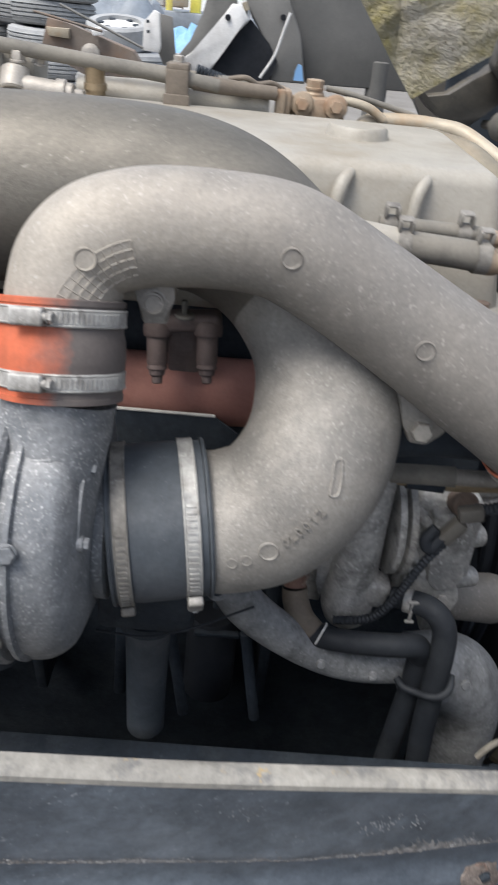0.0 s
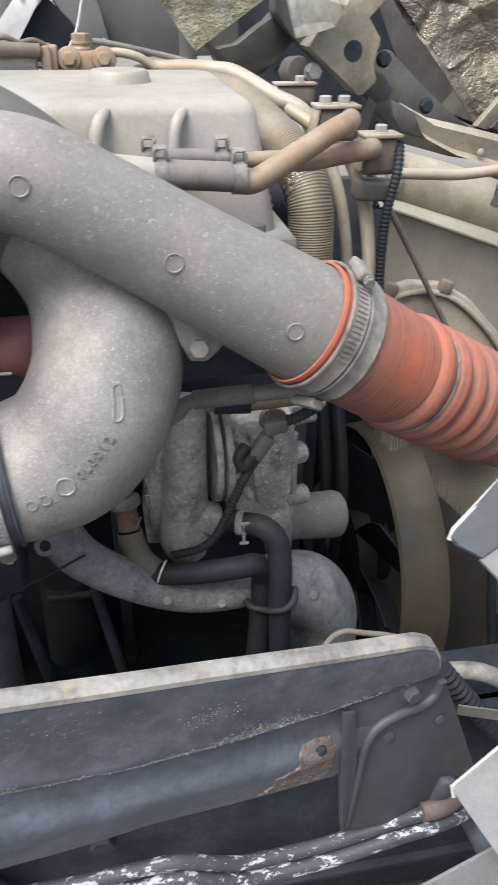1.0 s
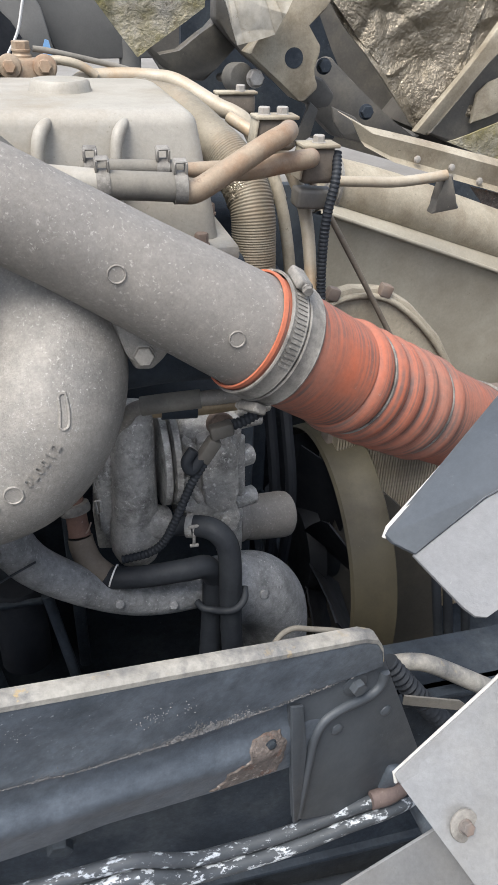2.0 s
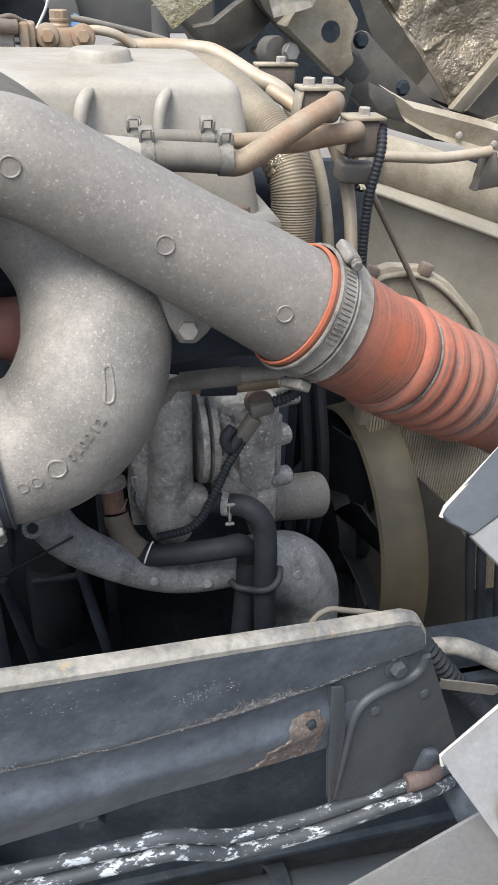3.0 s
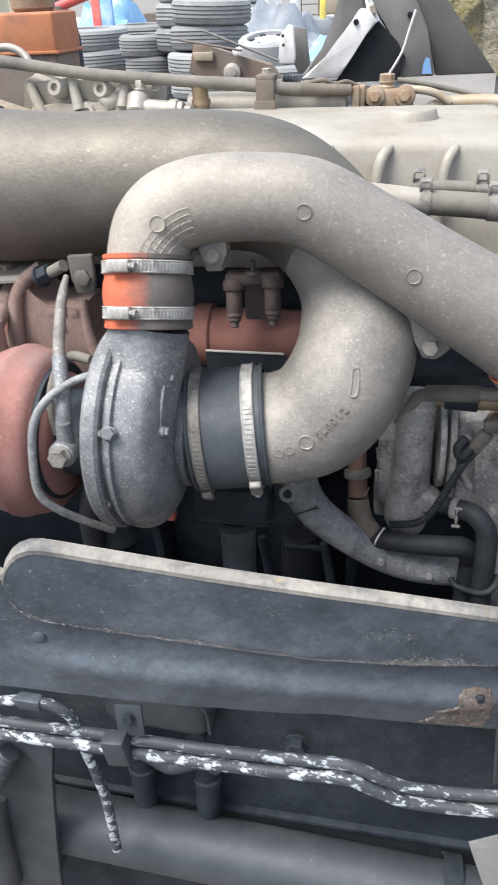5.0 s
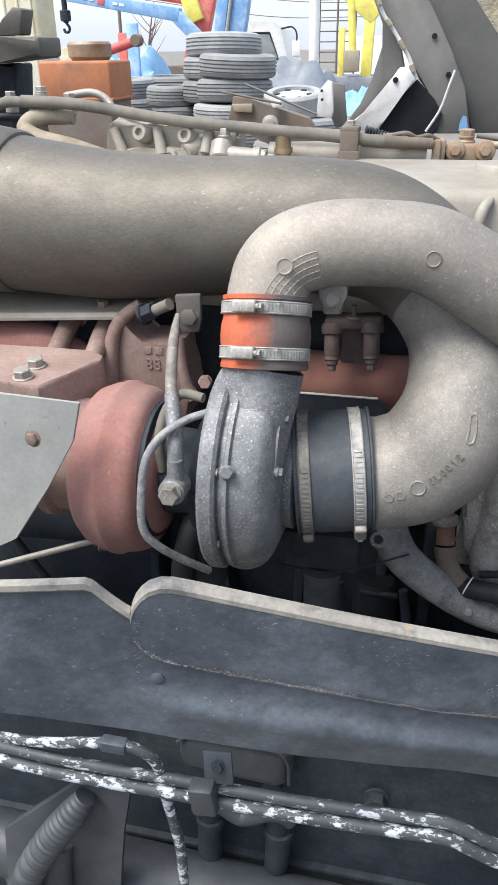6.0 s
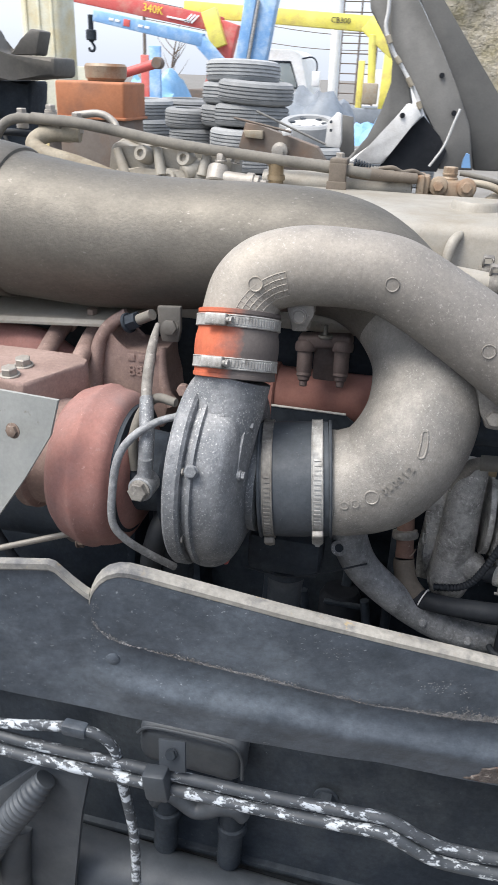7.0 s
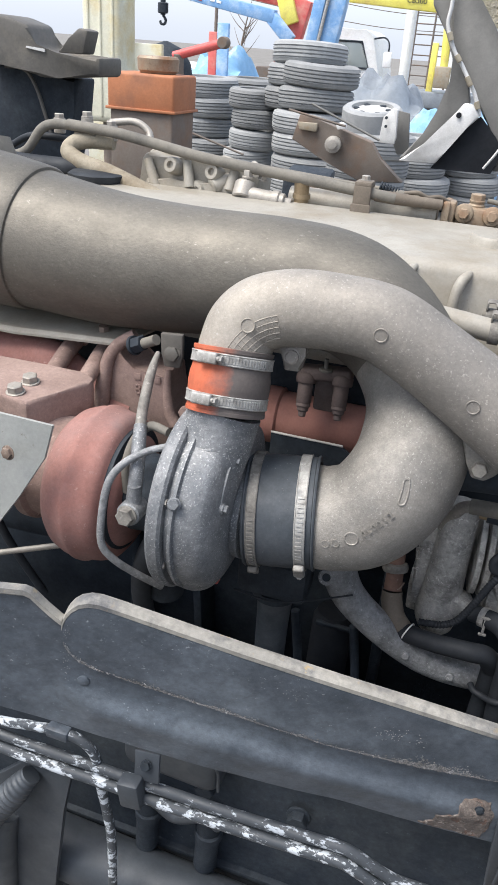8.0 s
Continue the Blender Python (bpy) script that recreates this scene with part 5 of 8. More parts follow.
tube(tr, [(0.372, 0.79, 1.407, 0.0034), (0.384, 0.79, 1.388, 0.0034), (0.439, 0.788, 1.301, 0.0034), (0.496, 0.786, 1.208, 0.0034), (0.53, 0.785, 1.15, 0.0034)], seg=10)
solid("stay_rod", tr, tan_rubber, "thin dusty brown stay rod before the grey panel", "rod")

# ---- cooling pack ----
cp = thing("charge_cooler", "dusty grey cooler tank and panel at the engine front", "cooler", (0.75, 0.9, 0.9))
pn = B()
sheet(pn, [[(0.415, 0.935, 1.352), (0.55, 0.95, 1.310), (0.75, 0.97, 1.245), (1.0, 1.0, 1.17)],
           [(0.425, 0.905, 1.346), (0.56, 0.92, 1.300), (0.76, 0.94, 1.232), (1.0, 0.97, 1.15)],
           [(0.432, 0.895, 1.335), (0.565, 0.91, 1.287), (0.765, 0.93, 1.215), (1.0, 0.96, 1.13)],
           [(0.440, 0.900, 1.325), (0.57, 0.915, 1.275), (0.77, 0.935, 1.20), (1.0, 0.965, 1.115)],
           [(0.448, 0.905, 1.25), (0.58, 0.92, 1.2), (0.78, 0.94, 1.12), (1.0, 0.97, 1.04)],
           [(0.455, 0.91, 1.02), (0.6, 0.92, 0.95), (0.8, 0.94, 0.85), (1.0, 0.97, 0.75)]], (0.002, 0.004, 0))
part("side_panel", pn, panel_grey, cp)
for dz in (0.0,):
    part("panel_bead", tube(B(), [(0.432 + dz * 0.3, 0.893, 1.336 - dz, 0.003), (0.565 + dz * 0.3, 0.908, 1.288 - dz, 0.003), (0.765, 0.928, 1.216 - dz, 0.003), (1.0, 0.958, 1.131 - dz, 0.003)], seg=10, steps=5), panel_grey, cp)
part("top_tank", tube(B(), [(0.455, 0.955, 1.356, 0.036), (0.55, 0.962, 1.330, 0.037), (0.70, 0.978, 1.278, 0.039), (0.95, 1.0, 1.192, 0.041)], seg=36, steps=4), panel_beige, cp)
for s in (0.0, 0.012, 0.02):
    part("tank_clamp_ring", lathe(B(), (0.437 + s, 0.953, 1.359 - 0.0017 * s / 0.01), (1, 0.1, -0.17), [(0, 0.036), (0.0005, 0.040), (0.005, 0.040), (0.0055, 0.036)], 40, closed=True), dark_iron if s == 0.012 else zinc_dull, cp)
part("bleed_tube", tube(B(), [(0.430, 0.85, 1.383, 0.0062), (0.47, 0.85, 1.381, 0.0064), (0.51, 0.853, 1.379, 0.0064), (0.555, 0.856, 1.382, 0.0064), (0.578, 0.857, 1.385, 0.0064)], seg=16), tube_beige, cp)
sd = B()
flat(sd, [(0.576, 1.383), (0.589, 1.385), (0.594, 1.356), (0.606, 1.342), (0.566, 1.336), (0.575, 1.352)], 0.858, 0.018, 0.003)
part("tube_stand", sd, cab_dark, cp)
led = sheet(B(), [[(0.485, 1.005, 1.437), (0.523, 1.0, 1.419), (0.609, 1.0, 1.401), (0.722, 1.0, 1.375), (1.0, 1.02, 1.31)], [(0.500, 0.99, 1.428), (0.530, 0.985, 1.412), (0.612, 0.985, 1.394), (0.724, 0.985, 1.367), (1.0, 1.0, 1.30)], [(0.517, 0.995, 1.402), (0.562, 0.99, 1.382), (0.64, 0.99, 1.362), (0.732, 0.99, 1.338), (1.0, 1.01, 1.27)], [(0.52, 0.985, 1.396), (0.565, 0.982, 1.375), (0.64, 0.982, 1.355), (0.734, 0.982, 1.330), (1.0, 1.0, 1.26)]], (0, 0.003, 0.001))
lg = thing("edge_rail", "thin weathered steel edge rail above the cooler", "rail", (0.7, 1.0, 1.36))
strip = part("strip", led, panel_beige, lg)
for p in ((0.655, 0.984, 1.366), (0.703, 0.984, 1.346), (0.60, 0.984, 1.378)):
    part("rivet", bolt(B(), p, (0, -1, 0.1), 0.008, 0.003, 1.3), bolt_steel, strip)
rs = B()
flat(rs, [(0.70, 1.335), (0.80, 1.312), (0.82, 1.28), (0.735, 1.30)], 1.0, 0.004)
part("rust_tongue", rs, rust_patch, lg)

sh = thing("fan_shroud", "olive and beige fan shroud behind the bellows", "fan shroud", (0.48, 0.88, 0.6))
part("shroud_ring", lathe(B(), (0.446, 0.88, 0.80), (1, 0, 0), [(0.004, 0.190), (0, 0.194), (0.004, 0.198), (0.03, 0.201), (0.050, 0.206), (0.060, 0.216), (0.062, 0.212), (0.052, 0.200), (0.03, 0.195)], 88, closed=True), olive_ring, sh, "olive painted ring")
part("shroud_plate", flat(B(), [(0.473, 0.893), (0.554, 0.914), (0.618, 0.850), (0.669, 0.765), (0.771, 0.308), (0.483, 0.389)], 0.84, 0.008), shroud_dark, sh, "dark shroud face")
part("round_flange", flat(B(), [(0.395, 1.22), (0.405, 1.258), (0.445, 1.268), (0.487, 1.264), (0.527, 1.241), (0.576, 1.192), (0.613, 1.132), (0.64, 1.05), (0.56, 1.0), (0.46, 1.1)], 0.80, 0.02, 0.006), panel_beige, sh)
arc = B()
tube(arc, [(0.405, 0.797, 1.245), (0.445, 0.797, 1.257), (0.485, 0.797, 1.253), (0.522, 0.797, 1.231), (0.567, 0.797, 1.186), (0.602, 0.797, 1.13), (0.63, 0.797, 1.05)], 0.004, 10, 6)
part("flange_bead", arc, panel_beige, sh)
for p in ((0.419, 0.799, 1.262), (0.488, 0.799, 1.262)):
    part("clip_nut", block(B(), p, (0.016, 0.014, 0.016), (0, 20, 0), 0.003), scrap_brown, sh)
core = thing("radiator_core", "beige ribbed radiator core behind the fan shroud", "radiator", (0.62, 0.86, 0.75))
fin0 = part("fin", block(B(), (0.47, 0.86, 0.85), (0.0026, 0.02, 0.42), bevel=0.0), panel_beige, core)
for k in range(1, 80):
    fin = new("fin", fin0.data)
    fin.parent = core
    fin.location = (k * 0.0045, 0, 0)
part("core_back", block(B(), (0.65, 0.885, 0.85), (0.38, 0.03, 0.42), bevel=0.004), scrap_brown, core)

fan = thing("cooling_fan", "dark cooling fan inside the olive shroud ring", "fan", (0.42, 0.88, 0.79))
part("hub", lathe(B(), (0.425, 0.88, 0.80), (1, 0, 0), [(0, 0.04), (0.004, 0.07), (0.03, 0.075), (0.034, 0.06), (0.06, 0.055)], 32), fan_black, fan)
for k in range(8):
    a = radians(k * 45 + 10)
    d = Vector((0, math.cos(a), math.sin(a)))
    tg = Vector((0, -math.sin(a), math.cos(a)))
    c = Vector((0.455, 0.88, 0.80))
    rows = []
    for r, w in ((0.06, 0.03), (0.10, 0.04), (0.15, 0.048), (0.182, 0.045)):
        rows.append([c + d * r + tg * (w * s) + Vector((0.028 * s, 0, 0)) for s in (-1, 0, 1)])
    part("blade", sheet(B(), rows, (0.003, 0, 0)), fan_black, fan)
belt = B()
tube(belt, [(0.345, 0.80, 1.12, 0.008), (0.35, 0.77, 1.0, 0.008), (0.35, 0.78, 0.85, 0.008)], seg=8)
tube(belt, [(0.365, 0.80, 1.13, 0.008), (0.37, 0.76, 1.0, 0.008), (0.37, 0.78, 0.85, 0.008)], seg=8)
solid("drive_belt", belt, fan_black, "black rubber drive belts before the fan", "belt")
pul = lathe(B(), (0.335, 0.88, 0.80), (1, 0, 0), [(0, 0.05), (0.002, 0.105), (0.010, 0.11), (0.016, 0.098), (0.022, 0.11), (0.028, 0.098), (0.034, 0.11), (0.042, 0.105), (0.044, 0.05)], 48)
solid("crank_pulley", pul, dark_iron, "dark grooved belt pulley", "pulley")

# added backing closes bright gaps; its dark colour stands for shade
fc = thing("front_timing_cover", "plain dark backing block added at the engine front", "engine part", (0.30, 0.97, 0.62))
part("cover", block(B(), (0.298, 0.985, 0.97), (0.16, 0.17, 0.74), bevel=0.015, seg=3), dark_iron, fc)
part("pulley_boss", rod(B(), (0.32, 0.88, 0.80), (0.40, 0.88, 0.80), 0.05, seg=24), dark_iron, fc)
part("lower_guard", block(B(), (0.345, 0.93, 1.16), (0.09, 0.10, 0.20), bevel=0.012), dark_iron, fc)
# added dark sheets hide bright ground where there is only shade
ut = thing("undertray", "plain dark sheet added below the engine as shade", "panel", (0.2, 1.0, 0.5))
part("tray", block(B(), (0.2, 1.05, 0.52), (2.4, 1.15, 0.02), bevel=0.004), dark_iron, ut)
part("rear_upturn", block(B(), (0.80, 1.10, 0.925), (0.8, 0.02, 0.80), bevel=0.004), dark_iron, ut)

# ---- pump, hoses and water pipes below the elbow ----
pm = thing("water_pump", "greasy grey alloy pump with flanges and fittings", "pump", (0.2, 0.62, 1.05))
part("vertical_body", tube(B(), [(0.152, 0.606, 1.240, 0.019), (0.150, 0.604, 1.215, 0.0205), (0.149, 0.603, 1.17, 0.0215), (0.148, 0.603, 1.12, 0.0235), (0.147, 0.603, 1.085, 0.0265), (0.148, 0.605, 1.065, 0.022)], seg=32, steps=6), pump_alloy, pm)
for z in (1.158, 1.128):
    part("slot_rim", tube(B(), [(0.109, 0.598, z + 0.014), (0.114, 0.598, z + 0.014), (0.115, 0.598, z), (0.111, 0.598, z - 0.002), (0.109, 0.598, z + 0.014)], 0.0011, 8, straight=True), pump_alloy, pm)
part("foot", block(B(), (0.168, 0.597, 1.108), (0.030, 0.03, 0.030), (0, 20, 0), 0.008, 3), pump_alloy, pm)
part("rear_bracket", flat(B(), [(0.111, 1.151), (0.116, 1.147), (0.129, 1.142), (0.125, 1.053), (0.109, 1.055), (0.107, 1.094)], 0.63, 0.02, 0.003), pump_alloy, pm)
part("back_flange", flat(B(), [(0.120, 1.225), (0.128, 1.235), (0.136, 1.19), (0.131, 1.12), (0.120, 1.08), (0.112, 1.10), (0.110, 1.18)], 0.605, 0.02, 0.004), pump_alloy, pm)
for s in (0.0, 0.0105):
    part("round_flange", lathe(B(), (0.174 + s, 0.628, 1.170), (1, 0.05, 0), [(0, 0.050), (0.001, 0.0535), (0.007, 0.0535), (0.008, 0.050)], 44), pump_alloy, pm)
pump_face = part("front_block", block(B(), (0.227, 0.645, 1.145), (0.066, 0.06, 0.125), (0, 3, 0), 0.008, 3), pump_alloy, pm)
part("lower_boss", flat(B(), [(0.200, 1.13), (0.248, 1.128), (0.262, 1.09), (0.258, 1.072), (0.235, 1.070), (0.198, 1.086)], 0.607, 0.03, 0.006), pump_alloy, pm)
for k, (x, z) in enumerate(((0.205, 1.188), (0.238, 1.176), (0.236, 1.142), (0.205, 1.10), (0.243, 1.09))):
    part("bolt", bolt(B(), (x, 0.612, z), (0, -1, 0.1), 0.0105, 0.008, 1.15), pump_alloy if k != 2 else bolt_rust, pump_face)
for z, r, n in ((1.205, 0.008, 0.03), (1.188, 0.0065, 0.022), (1.145, 0.012, 0.012), (1.09, 0.011, 0.018)):
    part("side_union", rod(B(), (0.258, 0.64, z), (0.268 + n, 0.65, z - 0.002), r, seg=18), pump_alloy, pm)
part("face_plate", flat(B(), [(0.212, 1.196), (0.226, 1.200), (0.244, 1.199), (0.254, 1.180), (0.257, 1.128), (0.252, 1.108), (0.232, 1.104), (0.220, 1.118), (0.218, 1.150)], 0.601, 0.02, 0.004), pump_alloy, pm)
for p, q, r in (((0.196, 0.61, 1.196), (0.222, 0.606, 1.170), 0.006), ((0.200, 0.61, 1.150), (0.217, 0.606, 1.120), 0.005), ((0.262, 0.632, 1.178), (0.264, 0.632, 1.105), 0.007)):
    part("web_rib", rod(B(), p, q, r, seg=12), pump_alloy, pm)
part("rust_plug", rod(B(), (0.236, 0.618, 1.205), (0.238, 0.60, 1.212), 0.0125, seg=20), bolt_rust, pm)
can = lathe(B(), (0.268, 0.690, 1.024), (0.078, 0.018, -0.016), [(0, 0.022), (0.004, 0.028), (0.014, 0.0285), (0.018, 0.026), (0.022, 0.0275), (0.074, 0.0295), (0.080, 0.0285), (0.082, 0.026), (0.082, 0.0005)], 40)
part("round_can", can, cast_pipe, pm, "grey cylindrical canister")
part("can_mount", block(B(), (0.262, 0.68, 1.03), (0.03, 0.05, 0.07), bevel=0.006), pump_alloy, pm)

eb = thing("outlet_elbow", "grey cast water outlet elbow with small bosses", "pipe", (0.29, 0.63, 0.9))
part("elbow", tube(B(), [(0.225, 0.605, 0.992, 0.038), (0.255, 0.608, 0.990, 0.041), (0.285, 0.62, 0.972, 0.044), (0.306, 0.63, 0.935, 0.0445), (0.312, 0.632, 0.885, 0.044), (0.312, 0.632, 0.80, 0.043)], seg=40, steps=7), water_pipe, eb)
for p in ((0.290, 0.588, 0.960), (0.281, 0.579, 1.003)):
    part("boss", lathe(B(), p, (0.1, -1, 0.3), [(-0.006, 0.0055), (0.004, 0.0055), (0.005, 0.0045)], 16), water_pipe, eb)
part("seam_ridge", tube(B(), [(0.248, 0.575, 1.018, 0.003), (0.275, 0.583, 1.010, 0.003), (0.305, 0.60, 0.985, 0.003)], seg=8), water_pipe, eb)

wp = thing("water_pipe", "grey speckled cast water pipe running under the elbow", "pipe", (0.1, 0.565, 1.06))
part("pipe", tube(B(), [(0.018, 0.560, 1.175, 0.021), (0.024, 0.560, 1.145, 0.0215), (0.042, 0.560, 1.108, 0.0205), (0.075, 0.560, 1.078, 0.0195), (0.118, 0.565, 1.047, 0.0185), (0.158, 0.572, 1.027, 0.0175), (0.205, 0.582, 1.017, 0.0170), (0.26, 0.60, 1.01, 0.0165)], seg=30, steps=6), water_pipe, wp)
part("pipe_eye", lathe(B(), (0.016, 0.538, 1.141), (0.1, -1, 0.35), [(-0.006, 0.0095), (0.0015, 0.0095), (0.002, 0.008), (0.0012, 0.0052), (-0.004, 0.005), (-0.004, 0.0005)], 20), water_pipe, wp)
part("eye_hole", lathe(B(), (0.016, 0.538, 1.141), (0.1, -1, 0.35), [(0, 0.0048), (0.0016, 0.0048), (0.0016, 0.0003)], 16), dark_iron, wp)
for p in ((0.122, 0.5475, 1.050), (0.178, 0.559, 1.026)):
    part("boss", lathe(B(), p, (0, -1, 0.3), [(-0.01, 0.0050), (0.002, 0.0050), (0.003, 0.004)], 16), water_pipe, wp)

rh = thing("coolant_hose", "black rubber coolant hose with a white ring mark", "hose", (0.13, 0.56, 1.08))
part("hose", tube(B(), [(0.091, 0.587, 1.109, 0.0118), (0.093, 0.582, 1.097, 0.0124), (0.100, 0.574, 1.082, 0.0124), (0.113, 0.565, 1.073, 0.0118), (0.128, 0.557, 1.0745, 0.0112), (0.155, 0.552, 1.0765, 0.0112), (0.19, 0.550, 1.079, 0.0115), (0.212, 0.556, 1.074, 0.0118), (0.222, 0.566, 1.05, 0.0118)], seg=26, steps=7), black_rubber, rh)
part("dusty_end", tube(B(), [(0.091, 0.587, 1.109, 0.0122), (0.093, 0.582, 1.097, 0.0128), (0.100, 0.574, 1.082, 0.0128), (0.113, 0.565, 1.073, 0.0121)], seg=26, steps=7), tan_rubber, rh, "tan dusted hose end")
part("rusty_stub", tube(B(), [(0.083, 0.68, 1.20, 0.010), (0.085, 0.64, 1.168, 0.0104), (0.087, 0.615, 1.147, 0.0105), (0.089, 0.598, 1.133, 0.0105), (0.090, 0.594, 1.123, 0.0105), (0.091, 0.588, 1.110, 0.0110)], seg=20, steps=4), rust_stub, rh, "rust-brown steel stub")
part("stub_nut", lathe(B(), (0.0885, 0.601, 1.135), (0.15, -0.30, -0.9), [(-0.005, 0.011), (-0.004, 0.0150), (0.002, 0.0160), (0.005, 0.0150), (0.006, 0.012)], 20), zinc_dull, rh)
part("ring_mark", lathe(B(), (0.1185, 0.5605, 1.0765), (0.018, -0.008, -0.0052), [(0, 0.0116), (0, 0.01195), (0.0016, 0.01195), (0.0016, 0.0116)], 28, closed=True), tape_white, rh)
part("wire_clip", tube(B(), [(0.082, 0.588, 1.118, 0.001), (0.088, 0.581, 1.116, 0.001), (0.098, 0.583, 1.117, 0.001), (0.103, 0.592, 1.121, 0.001)], seg=6), bolt_rust, rh)
rh2 = thing("coolant_hose", "black rubber hose bent downwards, with a wire clip", "hose", (0.23, 0.55, 1.0))
part("hose", tube(B(), [(0.186, 0.585, 1.108, 0.0100), (0.200, 0.578, 1.112, 0.0108), (0.220, 0.565, 1.114, 0.0116), (0.233, 0.556, 1.100, 0.0118), (0.236, 0.550, 1.070, 0.0118), (0.2365, 0.549, 1.03, 0.0118), (0.239, 0.549, 0.97, 0.0118), (0.245, 0.55, 0.90, 0.0118)], seg=26, steps=7), black_rubber, rh2)
part("straight_leg", tube(B(), [(0.222, 0.566, 1.05, 0.0118), (0.2215, 0.566, 1.02, 0.0118), (0.219, 0.566, 0.96, 0.0118), (0.215, 0.566, 0.88, 0.0118)], seg=22), black_rubber, rh2)
cl2 = lathe(B(), (0.197, 0.5785, 1.1115), (1, -0.45, 0.1), [(0, 0.0108), (0, 0.0118), (0.007, 0.0118), (0.007, 0.0108)], 26, closed=True)
block(cl2, (0.2015, 0.5660, 1.108), (0.003, 0.003, 0.022), bevel=0.0008)
block(cl2, (0.2015, 0.5650, 1.1205), (0.011, 0.003, 0.003), bevel=0.0008)
block(cl2, (0.2015, 0.5650, 1.0965), (0.009, 0.003, 0.003), bevel=0.0008)
part("spring_clip", cl2, zinc, rh2)
part("cable_tie", tube(B(), [(x, y, z, 0.0038) for x, y, z in ((0.203, 0.560, 1.024), (0.208, 0.551, 1.0225), (0.219, 0.545, 1.023), (0.229, 0.537, 1.027), (0.240, 0.5345, 1.031), (0.249, 0.540, 1.037), (0.252, 0.552, 1.042))], seg=10), black_rubber, rh2, "black rubber strap")

st = thing("sleeved_tube", "steel tube in a dark rubber sleeve beneath the charge pipe", "pipe", (0.2, 0.57, 1.26))
part("tube", tube(B(), [(0.132, 0.60, 1.205, 0.0062), (0.143, 0.592, 1.232, 0.0066), (0.155, 0.582, 1.251, 0.0068), (0.20, 0.572, 1.259, 0.0070), (0.25, 0.57, 1.262, 0.0072), (0.31, 0.575, 1.266, 0.0072)], seg=20, steps=6), cast_pipe, st)
part("sleeve", tube(B(), [(0.157, 0.581, 1.2525, 0.0088), (0.18, 0.576, 1.2565, 0.0088), (0.210, 0.571, 1.260, 0.0088)], seg=22, steps=4), grey_rubber, st)
part("brass_tube", tube(B(), [(0.165, 0.603, 1.234, 0.0062), (0.215, 0.60, 1.233, 0.0062), (0.27, 0.60, 1.236, 0.0062)], seg=16, steps=3), brass, st)
part("union", tube(B(), [(0.178, 0.602, 1.234, 0.0085), (0.212, 0.60, 1.233, 0.0085)], seg=12, steps=2), dark_iron, st)
ds = B()
tube(ds, [(0.125, 0.56, 1.300, 0.018), (0.19, 0.57, 1.300, 0.018), (0.26, 0.58, 1.290, 0.016)], seg=18)
solid("dark_wiring_loom", ds, dark_iron, "dark taped loom in the shade of the charge pipe", "cable")
c2 = B()
tube(c2, [(0.268, 0.566, 1.245, 0.0050), (0.245, 0.561, 1.237, 0.0050), (0.229, 0.56, 1.236, 0.0050)], seg=16, steps=24, wave=flex(0.0042, 0.1))
tube(c2, [(0.212, 0.556, 1.203, 0.0040), (0.205, 0.555, 1.193, 0.0041), (0.197, 0.555, 1.178, 0.0041), (0.188, 0.555, 1.155, 0.0041), (0.181, 0.555, 1.137, 0.0041), (0.170, 0.557, 1.113, 0.0041), (0.155, 0.56, 1.099, 0.0041), (0.130, 0.566, 1.090, 0.0041)], seg=16, steps=24, wave=flex(0.0042, 0.1))
sc2 = thing("sensor_lead", "black corrugated sensor lead with grey plug", "cable", (0.2, 0.556, 1.16))
part("conduit", c2, black_rubber, sc2)
pg = block(B(), (0.226, 0.556, 1.234), (0.022, 0.012, 0.014), (0, -12, 0), 0.003)
block(pg, (0.214, 0.556, 1.214), (0.014, 0.012, 0.026), (0, 32, 0), 0.003)
part("plug", pg, cab_dark, sc2, "dark grey plastic plug")
part("loop_end", tube(B(), [(0.208, 0.556, 1.208, 0.006), (0.198, 0.554, 1.196, 0.0062), (0.193, 0.554, 1.205, 0.0055), (0.200, 0.556, 1.216, 0.005)], seg=14), black_rubber, sc2)

bw = B()
tube(bw, [(0.252, 0.455, 1.050, 0.0028), (0.258, 0.455, 1.062, 0.0028), (0.265, 0.456, 1.069, 0.0028), (0.276, 0.458, 1.070, 0.0028), (0.293, 0.460, 1.063, 0.0028), (0.322, 0.462, 1.052, 0.0028), (0.350, 0.470, 1.03, 0.0028)], seg=10)
solid("bent_wire_stay", bw, grey_rubber, "thin grey bent wire stay behind the side panel", "rod")

# drain and lower engine
dr = thing("drain_housing", "dark drain housing under the inlet hose", "engine part", (-0.045, 0.55, 1.0))
part("drain_pipe", tube(B(), [(-0.045, 0.545, 1.13, 0.024), (-0.045, 0.548, 1.09, 0.0225), (-0.046, 0.55, 1.05, 0.0205), (-0.046, 0.55, 0.94, 0.019)], seg=26), sleeve_rubber, dr)
part("mount_block", block(B(), (-0.045, 0.54, 1.130), (0.085, 0.05, 0.05), bevel=0.008), dark_iron, dr)
part("collar", lathe(B(), (-0.045, 0.546, 1.105), (0, 0.05, -1), [(0, 0.028), (0.01, 0.029), (0.013, 0.026)], 26), dark_iron, dr)
wr = B()
tube(wr, [(-0.085, 0.50, 1.12, 0.0011), (-0.04, 0.505, 1.112, 0.0011), (0.0, 0.515, 1.118, 0.0011), (0.05, 0.535, 1.128, 0.0011)], seg=6)
solid("thin_black_wire", wr, black_rubber, "thin black wire across the drain pipe", "cable")
